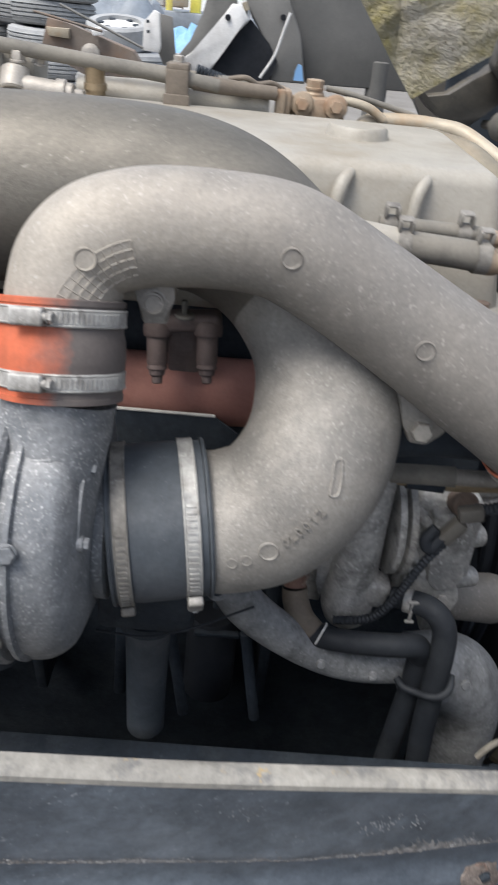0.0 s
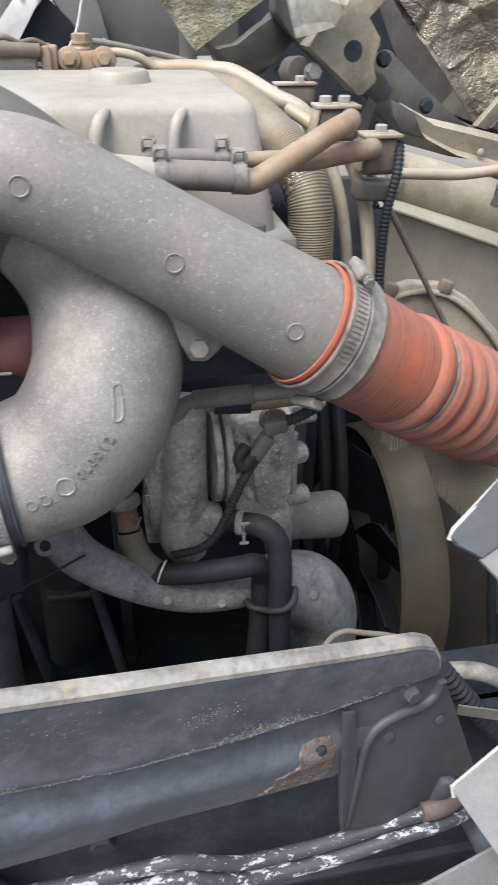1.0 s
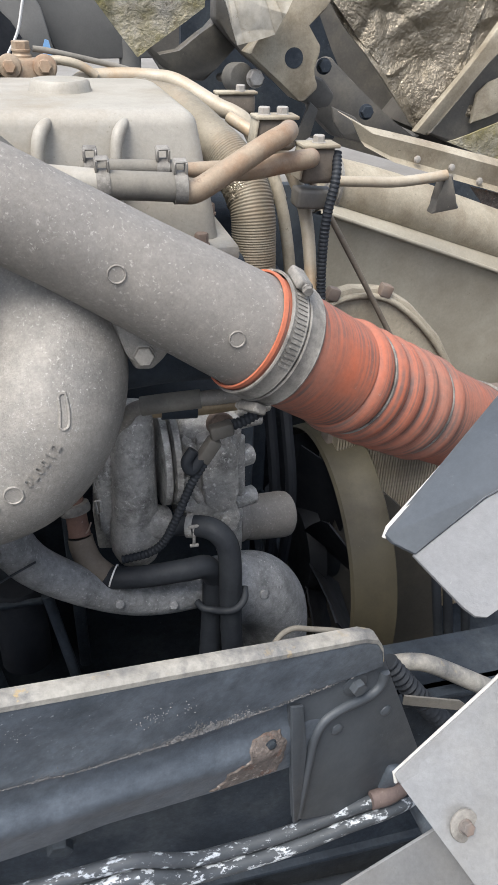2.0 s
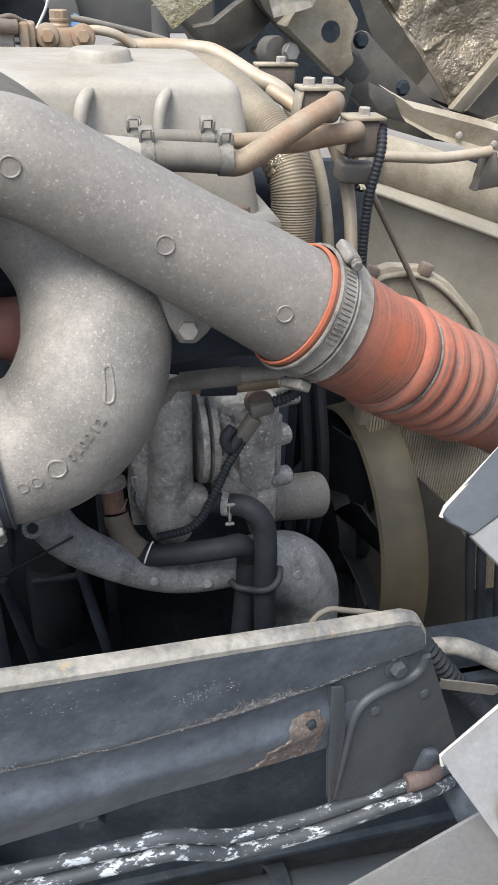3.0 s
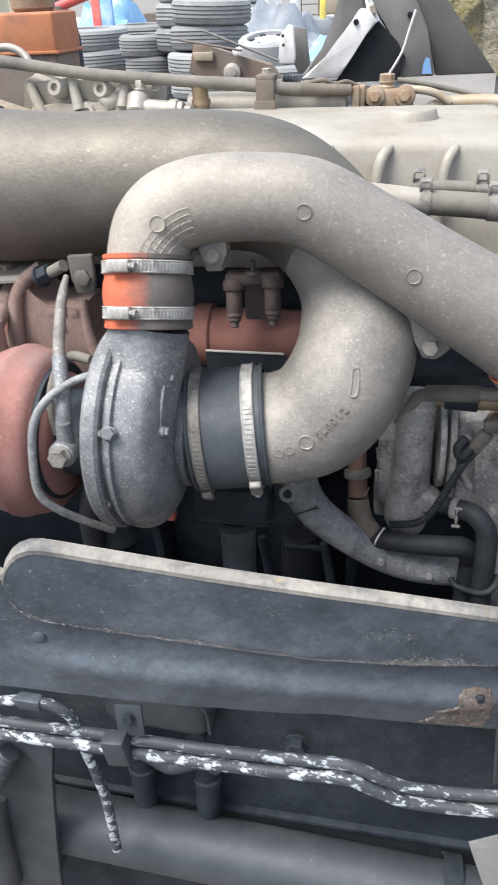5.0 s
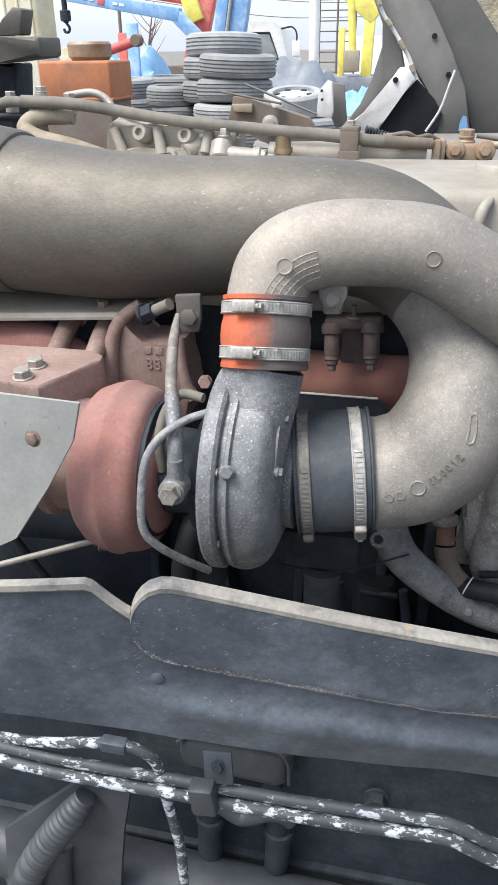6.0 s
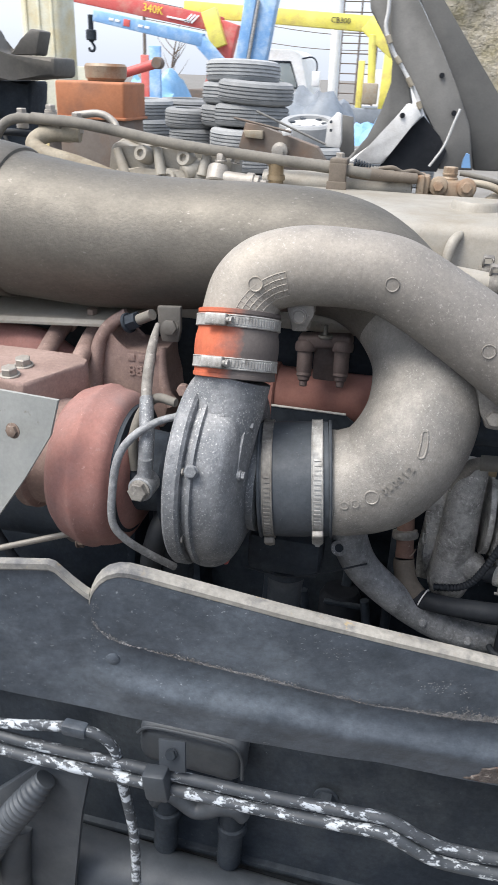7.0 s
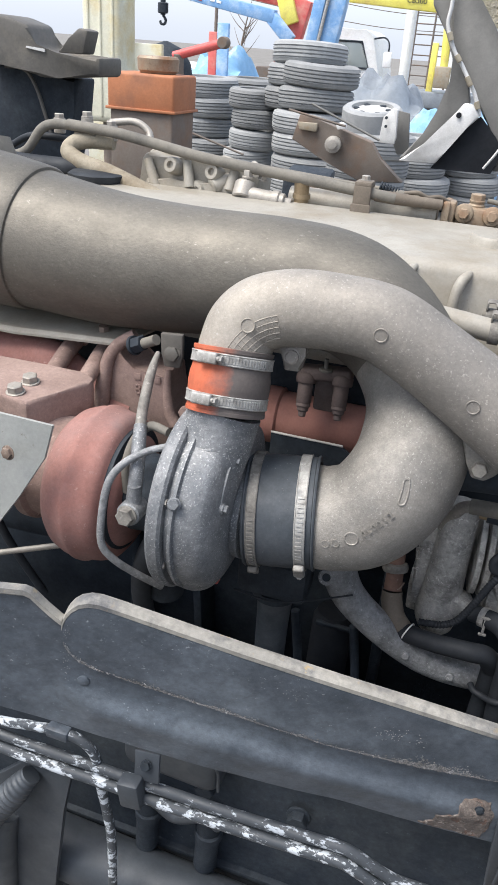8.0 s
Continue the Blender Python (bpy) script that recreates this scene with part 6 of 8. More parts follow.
# plain mass that closes the view; deep shade is put into its colour
eb2 = thing("engine_block", "plain dark engine block, deep shade put into its colour", "engine", (-0.1, 0.85, 0.5))
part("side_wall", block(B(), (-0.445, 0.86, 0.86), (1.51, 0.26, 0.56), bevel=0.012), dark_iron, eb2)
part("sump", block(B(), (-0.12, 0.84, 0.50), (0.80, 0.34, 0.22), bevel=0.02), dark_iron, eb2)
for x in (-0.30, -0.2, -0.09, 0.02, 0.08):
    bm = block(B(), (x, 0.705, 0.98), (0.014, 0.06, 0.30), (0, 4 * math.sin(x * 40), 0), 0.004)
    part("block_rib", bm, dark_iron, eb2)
# filter blackened: the shade low on the block is put into its colour
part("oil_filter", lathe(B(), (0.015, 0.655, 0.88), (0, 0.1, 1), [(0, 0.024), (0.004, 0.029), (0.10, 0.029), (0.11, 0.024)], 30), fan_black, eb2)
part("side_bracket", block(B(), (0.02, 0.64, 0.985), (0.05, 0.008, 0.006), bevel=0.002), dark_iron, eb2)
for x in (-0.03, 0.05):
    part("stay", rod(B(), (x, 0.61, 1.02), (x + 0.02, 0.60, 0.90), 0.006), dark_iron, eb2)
tag = block(B(), (-0.118, 0.515, 1.118), (0.02, 0.012, 0.016), bevel=0.003)
part("drain_plug", tag, red_paint, eb2, "small red plug")
lm = thing("chassis_loom", "bundle of dark cables behind the side panel", "cable", (0.1, 0.45, 0.92))
for k in range(4):
    part("cable", tube(B(), [(-0.5, 0.44 + 0.02 * k, 0.92 + 0.012 * (k % 2), 0.010), (-0.1, 0.45 + 0.02 * k, 0.935, 0.010), (0.15, 0.46 + 0.02 * k, 0.925 + 0.01 * (k % 2), 0.010), (0.36, 0.47 + 0.02 * k, 0.91, 0.010)], seg=12), dark_iron, lm)

# ---- side panel ----
def py(x, z):
    """Depth of the side panel's plane."""
    return 0.2917 + (0.2338 * (x - 0.0571) + 0.0368 * (z - 1.1654)) / 0.9716


TOP = [(-0.1525, 1.251), (-0.1512, 1.2575), (-0.1485, 1.264), (-0.144, 1.2705), (-0.138, 1.2755), (-0.130, 1.2782), (-0.121, 1.2778), (-0.105, 1.2735), (-0.09, 1.2690), (-0.005, 1.2445), (0.04, 1.2325), (0.084, 1.2210), (0.134, 1.2085), (0.19, 1.194), (0.213, 1.188), (0.27, 1.174), (0.290, 1.169), (0.302, 1.162), (0.308, 1.151), (0.310, 1.140)]
CREASE = [(-0.1525, 1.2415), (-0.1505, 1.2290), (-0.146, 1.2195), (-0.139, 1.2125), (-0.128, 1.2072), (-0.1174, 1.2040), (-0.082, 1.1935), (0.0, 1.171), (0.075, 1.151), (0.152, 1.139), (0.217, 1.133), (0.286, 1.129), (0.31, 1.128)]
LTOP = [(-0.42, 1.272), (-0.30, 1.279), (-0.217, 1.2795), (-0.183, 1.280), (-0.178, 1.278), (-0.165, 1.264), (-0.156, 1.2555), (-0.1525, 1.253)]
LOW = [(-0.42, 1.175), (-0.30, 1.165), (-0.227, 1.151), (-0.16, 1.135), (-0.044, 1.107), (0.053, 1.088), (0.09, 1.083), (0.174, 1.064), (0.231, 1.053), (0.31, 1.046)]
RIDGE = [(0.0, -0.0035), (0.10, -0.0052), (0.22, -0.0056), (0.34, -0.0046), (0.42, -0.0010), (0.49, 0.0028), (0.55, 0.0042), (0.62, 0.0038), (0.72, 0.0018), (0.84, 0.0), (1.0, -0.0020)]
N = Vector((0.2338, -0.9716, 0.0368)).normalized()
panel = thing("side_panel", "dark grey painted side panel with worn pale top flange", "panel", (0.05, 0.29, 1.08))


def on(x, z, out=0.0):
    return Vector((x, py(x, z), z)) + N * out


def dent(x, z):
    """Slow waviness of the beaten sheet."""
    return 0.0008 * noise.noise(Vector((x * 22, 3.0, z * 30))) + 0.0003 * noise.noise(Vector((x * 70, 5.0, z * 80)))


def low_out(x, z):
    """How far the lower sheet stands out: flat at the rear, with one pressed ridge under the upper plate."""
    zc, zl = between(CREASE, x), between(LOW, x)
    k = (zc - z) / (zc - zl)
    fade = min(1.0, max(0.0, (x + 0.158) / 0.03)) * min(1.0, max(0.0, (0.27 - x) / 0.06))
    return -0.0030 * (1 - fade) + between(RIDGE, k) * fade + dent(x, z)


fine_x = sorted(set([a for a, _ in TOP + CREASE] + [round(float(v), 4) for v in np.linspace(-0.1525, 0.31, 90)]))
face, flange = [], []
for x in fine_x:
    zt, zc = between(TOP, x), between(CREASE, x)
    wob = 0.0006 * math.sin(x * 90) + 0.0005 * math.sin(x * 41 + 1)
    face.append([on(x, zt - 0.003, 0.0005), on(x, zt - 0.008, 0.001 + dent(x, zt))] + [on(x, zt - 0.008 + (zc - zt + 0.008) * k, 0.0012 + dent(x, zt + (zc - zt) * k)) for k in (0.15, 0.3, 0.45, 0.6, 0.75, 0.9, 0.97)] + [on(x, zc, 0.0002), on(x, zc + 0.0006, -0.006)])
    flange.append([on(x, zt - 0.0062, 0.0016), on(x, zt - 0.0025, 0.0014), on(x, zt - 0.0005, -0.001), on(x, zt + 0.0002 + wob, -0.006), on(x, zt - 0.0008, -0.0115), on(x, zt - 0.004, -0.0135)])
part("upper_plate", sheet(B(), face, -N * 0.0022), frame_paint, panel)
part("top_flange", sheet(B(), flange, (0, 0.0015, -0.0022)), frame_edge, panel, "pale worn folded flange")
lower, rear_flange = [], []
for x in sorted(set([a for a, _ in LTOP] + [round(float(v), 4) for v in np.linspace(-0.42, 0.31, 130)])):
    zl = between(LOW, x)
    zt = between(LTOP, x) - 0.003 if x <= -0.1525 else max(between(CREASE, x) + 0.006, zl + 0.02)
    lower.append([on(x, zt + (zl - zt) * k, low_out(x, zt + (zl - zt) * k) if x > -0.1525 or k > 0 else -0.001) for k in np.linspace(0, 1, 22)] + [on(x, zl - 0.003, -0.012)])
    if x <= -0.1525:
        zt += 0.003
        rear_flange.append([on(x, zt - 0.0040, 0.0006), on(x, zt + 0.0005, 0.0), on(x, zt + 0.0008, -0.008), on(x, zt - 0.003, -0.012)])
part("lower_sheet", sheet(B(), lower, -N * 0.0022), frame_paint, panel)
part("rear_flange", sheet(B(), rear_flange, (0, 0.0015, -0.002)), frame_edge, panel)


def grain(bm, m):
    """One eight-sided crumb."""
    v = [bm.verts.new(m @ Vector(p)) for p in ((1, 0, 0), (0, 1, 0), (-1, 0, 0), (0, -1, 0), (0, 0, 1), (0, 0, -1))]
    for k in range(4):
        bm.faces.new((v[k], v[(k + 1) % 4], v[4]))
        bm.faces.new((v[(k + 1) % 4], v[k], v[5]))


random.seed(4)
crust = B()
HEAPS = [(-0.137, 0.010, 0.5, 0.0016), (-0.079, 0.016, 1.0, 0.0022), (-0.049, 0.009, 0.7, 0.0018), (-0.015, 0.014, 0.9, 0.0020), (0.012, 0.010, 0.6, 0.0022), (0.060, 0.014, 1.0, 0.0034),
         (0.103, 0.012, 0.6, 0.0020), (0.130, 0.014, 1.0, 0.0034), (0.155, 0.018, 1.4, 0.0046), (0.185, 0.018, 1.2, 0.0036), (0.225, 0.024, 0.8, 0.0022)]
for hx, wide, share, tall_ in HEAPS:
    for k in range(int(620 * share)):
        x = random.gauss(hx, wide)
        if x < -0.151 or x > 0.29:
            continue
        up = random.gauss(0.4, 1.0) * tall_ * max(0.25, 1 - abs(x - hx) / (2.2 * wide))
        z = between(CREASE, x) + up
        s = random.uniform(0.00025, 0.00065) * random.choice((0.6, 0.8, 1.0, 1.5))
        lift = 0.0010 if up > 0 else low_out(x, z)
        m = Matrix.LocRotScale(on(x, z, lift), Euler((random.gauss(0, 0.4), random.gauss(0, 0.9), random.gauss(0, 0.4))), (s * 1.8, s * 0.6, s * 1.2))
        grain(crust, m)
tagged(part("rust_crust", crust, crust_mat, panel), kind="stuff")
chips = B()
random.seed(21)
for cx, cz, sx, sz, n in ((0.125, 1.174, 0.007, 0.004, 45), (0.150, 1.170, 0.003, 0.003, 15), (0.04, 1.206, 0.006, 0.004, 12), (-0.150, 1.222, 0.003, 0.014, 60)):
    for k in range(n):
        x, z = random.gauss(cx, sx), random.gauss(cz, sz)
        if x > 0.30 or z > between(TOP, x) - 0.01 or x < -0.152:
            continue
        a, b = random.uniform(0.00015, 0.0004), random.uniform(0.0001, 0.0002)
        t = random.uniform(-0.5, 0.5)
        slab(chips, [on(x - a, z - b + t * a, 0.0012), on(x + a, z - b * 0.4 - t * a, 0.0012), on(x + a * 0.7, z + b, 0.0012), on(x - a * 0.6, z + b * 0.8, 0.0012)], N, 0.0007)
tagged(part("paint_chip", chips, sheet_mid, panel), kind="stuff")
pat = B()
BLOT = [(0.164, 1.0690), (0.1700, 1.0725), (0.1768, 1.0772), (0.1774, 1.085), (0.1865, 1.0875), (0.1945, 1.090), (0.1951, 1.0993), (0.2004, 1.105), (0.211, 1.1062), (0.222, 1.1025), (0.2265, 1.0915), (0.2255, 1.076), (0.2240, 1.066), (0.2205, 1.0580), (0.2117, 1.0590), (0.1922, 1.0630)]
edge_pts = []
random.seed(9)
for k, (x, z) in enumerate(BLOT):
    x2, z2 = BLOT[(k + 1) % len(BLOT)]
    for s in (0, 0.25, 0.5, 0.75):
        edge_pts.append((x + (x2 - x) * s + random.uniform(-0.0009, 0.0009), z + (z2 - z) * s + random.uniform(-0.0009, 0.0009)))
mx, mz = 0.2055, 1.080
blot_rows = []
for s in (1.0, 0.95, 0.86, 0.78, 0.7, 0.6, 0.5, 0.38, 0.25, 0.12, 0.03):
    row = []
    for k, (x, z) in enumerate(edge_pts + edge_pts[:1]):
        px_, pz_ = mx + (x - mx) * s, mz + (z - mz) * s
        row.append(on(px_, pz_, max(low_out(px_, pz_), -0.0015) + (0.0002 if s == 1.0 else 0.0014) + 0.0007 * noise.noise(Vector((px_ * 420, pz_ * 420, 2))) + 0.0005 * noise.noise(Vector((px_ * 170, pz_ * 170, 7)))))
    blot_rows.append(row)
sheet(pat, blot_rows, -N * 0.001)
blister = part("rust_blister", pat, rust_patch, panel, "brown flaking rust patch")
hole = B()
bolt(hole, on(0.2125, 1.0975, max(low_out(0.2125, 1.0975), -0.0015) + 0.0012), N, 0.0065, 0.003, 1.4)
part("corroded_rivet", hole, dark_iron, blister)
for x, z in ((-0.137, 1.187),):
    part("dome_rivet", lathe(B(), on(x, z, low_out(x, z) - 0.001), N, [(0, 0.0060), (0.0016, 0.0056), (0.0026, 0.0035), (0.003, 0.0006)], 18), frame_paint, panel)

gs = thing("corner_bracket", "dark steel corner bracket bolted to the side panel", "bracket", (0.31, 0.345, 1.03))
bracket = part("plate", slab(B(), [on(x, z, -0.006) for x, z in ((0.228, 1.130), (0.300, 1.150), (0.314, 1.132), (0.326, 1.100), (0.352, 1.035), (0.386, 0.950), (0.36, 0.935), (0.30, 0.952), (0.252, 0.972), (0.240, 0.982))], N, 0.004, 0.001), sheet_dark, gs)
part("swage", tube(B(), [(*on(x, z, -0.001), 0.0042) for x, z in ((0.315, 1.118), (0.312, 1.104), (0.300, 1.0975), (0.278, 1.097), (0.262, 1.092), (0.2535, 1.078), (0.2495, 1.05), (0.246, 1.015), (0.2425, 0.986))], seg=12, steps=6), sheet_dark, gs)
part("strap", slab(B(), [on(x, z, 0.0) for x, z in ((0.228, 1.128), (0.2385, 1.124), (0.2445, 1.07), (0.2425, 0.985), (0.238, 0.983), (0.233, 1.05))], N, 0.003, 0.0008), sheet_dark, gs)
part("flange_bolt", bolt(B(), on(0.2875, 1.1175, -0.002), N, 0.0115, 0.008, 1.9), sheet_dark, bracket)
for x, z in ((0.275, 1.073), (0.323, 1.068)):
    part("dome_bolt", lathe(B(), on(x, z, -0.003), N, [(0, 0.0058), (0.002, 0.0054), (0.0032, 0.0035), (0.0036, 0.0006)], 18), sheet_dark, bracket)

# ---- flaking brake pipes and lower frame ----
bp = thing("brake_pipe", "pair of dark pipes with flaking white paint", "pipe", (0.0, 0.335, 0.95))
P1 = [(-0.56, 0.345, 0.962), (-0.42, 0.342, 0.958), (-0.314, 0.338, 0.955), (-0.246, 0.336, 0.957), (-0.181, 0.335, 0.960), (-0.118, 0.334, 0.962), (-0.028, 0.332, 0.966), (0.058, 0.330, 0.974), (0.098, 0.330, 0.977), (0.115, 0.330, 0.974), (0.15, 0.332, 0.956), (0.178, 0.335, 0.949), (0.239, 0.338, 0.950), (0.30, 0.342, 0.958), (0.335, 0.345, 0.960), (0.37, 0.36, 0.945), (0.41, 0.39, 0.91)]
part("upper_pipe", tube(B(), [(x, y + 0.002, z - 0.004) for x, y, z in P1], 0.0062, 16, 6), flake_few, bp)
part("lower_pipe", tube(B(), [(x, y - 0.005, z - 0.0165) for x, y, z in P1], 0.0064, 16, 6), flake_pipe, bp)
part("branch_pipe", tube(B(), [(-0.40, 0.35, 0.955), (-0.32, 0.345, 0.965), (-0.265, 0.34, 0.983), (-0.225, 0.34, 0.990), (-0.197, 0.34, 0.985), (-0.183, 0.34, 0.968), (-0.179, 0.338, 0.940), (-0.173, 0.34, 0.895), (-0.166, 0.34, 0.835), (-0.166, 0.34, 0.74)], 0.0058, 14, 6), flake_pipe, bp)
part("branch_joint", block(B(), (-0.228, 0.339, 0.990), (0.028, 0.014, 0.014), bevel=0.003), frame_paint, bp)
# low clip, saddle, hanger and hoses: their shade is put into darker colours
ck = block(B(), (-0.130, 0.324, 0.956), (0.026, 0.020, 0.036), (0, -8, 0), 0.004)
block(ck, (-0.118, 0.338, 0.985), (0.030, 0.004, 0.034), (-20, -8, 0), 0.0015)
clip2 = part("pipe_clip", ck, sheet_dark, bp)
part("clip_bolt", bolt(B(), (-0.118, 0.335, 0.990), (0, -1, 0.4), 0.010, 0.005, 1.3), dark_iron, clip2)
ck2 = block(B(), (0.338, 0.352, 0.975), (0.016, 0.010, 0.030), (0, 15, 0), 0.004)
part("pipe_hanger", ck2, frame_paint, bp)
part("rust_sleeve", tube(B(), [(0.318, 0.3435, 0.9605, 0.0082), (0.335, 0.345, 0.960, 0.0084), (0.352, 0.352, 0.955, 0.0082)], seg=16, steps=4), stud_brown, bp)
lf2 = thing("chassis_rail", "dark chassis rail, shade put into its colour", "chassis", (0.0, 0.47, 0.7))
# web carried far down as dark backing for the shaded space
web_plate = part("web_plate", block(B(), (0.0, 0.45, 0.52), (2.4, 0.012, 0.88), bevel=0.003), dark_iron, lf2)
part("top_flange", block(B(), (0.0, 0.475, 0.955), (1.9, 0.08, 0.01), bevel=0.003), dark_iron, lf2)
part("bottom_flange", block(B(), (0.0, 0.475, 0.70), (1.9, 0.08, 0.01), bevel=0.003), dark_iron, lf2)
for x in (-0.08, 0.30, 0.04):
    part("web_bolt", bolt(B(), (x, 0.433, 0.86), (0, -1, 0), 0.022, 0.014, 1.4), dark_iron, web_plate)
hat = tube(B(), [(-0.170, 0.420, 0.800, 0.010), (-0.162, 0.418, 0.818, 0.011), (-0.150, 0.417, 0.824, 0.011), (-0.137, 0.417, 0.815, 0.010), (-0.118, 0.417, 0.803, 0.010), (-0.102, 0.417, 0.808, 0.010), (-0.086, 0.417, 0.820, 0.011), (-0.068, 0.417, 0.824, 0.011), (-0.056, 0.420, 0.810, 0.010)], seg=14)
part("hose_saddle", hat, sheet_dark, lf2)
for x in (-0.156, -0.071):
    leg = rod(B(), (x, 0.424, 0.818), (x - 0.003, 0.424, 0.715), 0.0155, seg=18)
    lathe(leg, (x, 0.424, 0.79), (0, 0, -1), [(0, 0.0165), (0.002, 0.0185), (0.012, 0.0185), (0.014, 0.0165)], 18)
    part("saddle_leg", leg, dark_iron, lf2)
tk2 = thing("air_tank", "dark painted rounded air tank behind the brake pipes", "tank", (-0.12, 0.42, 0.91))
part("shell", block(B(), (-0.122, 0.428, 0.908), (0.132, 0.045, 0.068), (0, 3, 0), 0.020, 5), sheet_dark, tk2)
part("seam", tube(B(), [(-0.186, 0.408, 0.925), (-0.170, 0.406, 0.940), (-0.12, 0.405, 0.943), (-0.076, 0.406, 0.940), (-0.060, 0.408, 0.922), (-0.058, 0.410, 0.885)], 0.0022, 8, 6), sheet_dark, tk2)
lshaft = thing("cross_tube", "thick dark grey tube along the chassis", "pipe", (0.0, 0.33, 0.78))
for x in (-0.32, 0.22):
    part("clamp_collar", lathe(B(), (x, 0.398 - 0.012 * x, 0.678 - 0.02 * x), (1, -0.012, -0.02), [(0, 0.040), (0, 0.043), (0.022, 0.043), (0.022, 0.040)], 32, closed=True), dark_iron, lshaft)
part("tube", tube(B(), [(-0.9, 0.405, 0.695, 0.040), (-0.2, 0.397, 0.680, 0.040), (0.1, 0.392, 0.674, 0.040), (0.6, 0.382, 0.662, 0.040)], seg=32, steps=3), sheet_dark, lshaft)
bkt = thing("frame_hanger", "broad dark steel hanger under the brake pipes", "bracket", (-0.28, 0.40, 0.80))
part("plate", flat(B(), [(-0.306, 0.885), (-0.264, 0.933), (-0.218, 0.947), (-0.220, 0.914), (-0.234, 0.843), (-0.253, 0.703), (-0.266, 0.581), (-0.430, 0.480), (-0.389, 0.800)], 0.346, 0.008, 0.002), sheet_dark, bkt)
part("lower_block", block(B(), (-0.36, 0.40, 0.62), (0.15, 0.05, 0.10), bevel=0.008), frame_paint, bkt)
# hoses drawn darker than their own colour, to stand in shade
gc = B()
tube(gc, [(-0.268, 0.335, 0.905, 0.012), (-0.285, 0.325, 0.880, 0.0165), (-0.315, 0.315, 0.835, 0.0175), (-0.345, 0.31, 0.775, 0.0175), (-0.37, 0.31, 0.70, 0.0175)], seg=22, steps=22, wave=flex(0.0072, 0.05))
solid("corrugated_hose", gc, sheet_dark, "corrugated hose at the chassis, darkened for its shade", "hose")
gc2 = B()
tube(gc2, [(-0.318, 0.345, 0.80, 0.017), (-0.325, 0.34, 0.76, 0.019), (-0.33, 0.34, 0.70, 0.019), (-0.335, 0.34, 0.62, 0.019)], seg=22, steps=8)
solid("rubber_duct", gc2, sheet_dark, "short grey rubber duct beside the hanger", "hose")
ro = thing("filler_tube", "scratched bare metal tube with ribbed boot", "pipe", (0.43, 0.45, 0.98))
part("tube", tube(B(), [(0.385, 0.475, 0.965, 0.0085), (0.388, 0.462, 0.990, 0.0088), (0.405, 0.452, 1.000, 0.0088), (0.43, 0.447, 0.992, 0.0092), (0.495, 0.44, 0.950, 0.0100), (0.58, 0.44, 0.89, 0.010)], seg=20, steps=6), frame_edge, ro)
part("ribbed_boot", tube(B(), [(0.362, 0.43, 1.035, 0.0085), (0.378, 0.425, 1.012, 0.0095), (0.402, 0.42, 0.98, 0.0100), (0.437, 0.415, 0.935, 0.0100), (0.46, 0.41, 0.90, 0.0100)], seg=20, steps=24, wave=flex(0.0075, 0.13)), black_rubber, ro)
part("tag_strip", slab(B(), [(0.372, 0.405, 1.012), (0.430, 0.40, 0.995), (0.437, 0.40, 0.988), (0.430, 0.40, 0.982), (0.372, 0.405, 1.000)], (0, 1, 0), 0.002), grey_rubber, ro)
dk = thing("lower_crossmember", "dark crossmember below the corner bracket", "chassis", (0.45, 0.55, 0.8))
part("beam", block(B(), (0.50, 0.56, 0.74), (0.30, 0.14, 0.10), (0, 12, 0), 0.01), dark_iron, dk)
ch = B()
for k, x in enumerate((0.505, 0.52, 0.545)):
    tube(ch, [(x - 0.01, 0.60, 1.06, 0.006), (x, 0.60, 0.99, 0.006), (x + 0.03, 0.60, 0.84, 0.006), (x + 0.05, 0.60, 0.74, 0.006)], seg=10)
part("seal_strip", ch, black_rubber, dk)

# ---- bright sheet metal at the corner ----
sa = thing("cab_step_sheet", "bright bent sheet metal bracket with rounded corner", "sheet metal", (0.3, 0.26, 1.3), "bright corner sheets")
part("worn_edge", tube(B(), [(0.2510, 0.2722, 1.3285, 0.0014), (0.2530, 0.2735, 1.3340, 0.0014), (0.316, 0.2985, 1.3815, 0.0014), (0.332, 0.2995, 1.4105, 0.0014), (0.36, 0.31, 1.456, 0.0014)], seg=8, straight=True), sheet_edge, sa, "pale chipped sheet edge")
# one bent sheet: the upper leaf's shade is put into a darker colour
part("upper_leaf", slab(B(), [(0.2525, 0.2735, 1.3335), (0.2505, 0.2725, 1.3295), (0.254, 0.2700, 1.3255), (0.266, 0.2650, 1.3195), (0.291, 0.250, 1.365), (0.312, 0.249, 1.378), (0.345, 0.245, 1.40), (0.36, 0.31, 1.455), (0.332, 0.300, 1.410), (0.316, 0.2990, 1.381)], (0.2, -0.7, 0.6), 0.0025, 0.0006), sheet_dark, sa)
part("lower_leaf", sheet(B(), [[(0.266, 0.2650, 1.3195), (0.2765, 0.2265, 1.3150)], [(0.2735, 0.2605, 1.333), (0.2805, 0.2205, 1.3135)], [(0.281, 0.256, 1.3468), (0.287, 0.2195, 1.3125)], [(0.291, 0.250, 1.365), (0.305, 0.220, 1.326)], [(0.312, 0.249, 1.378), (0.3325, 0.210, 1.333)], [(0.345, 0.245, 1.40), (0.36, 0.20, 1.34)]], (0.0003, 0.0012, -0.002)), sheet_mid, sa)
sb = thing("cab_step_sheet", "bright folded sheet metal bracket with a bolt", "sheet metal", (0.3, 0.23, 1.1), "bright corner sheets")
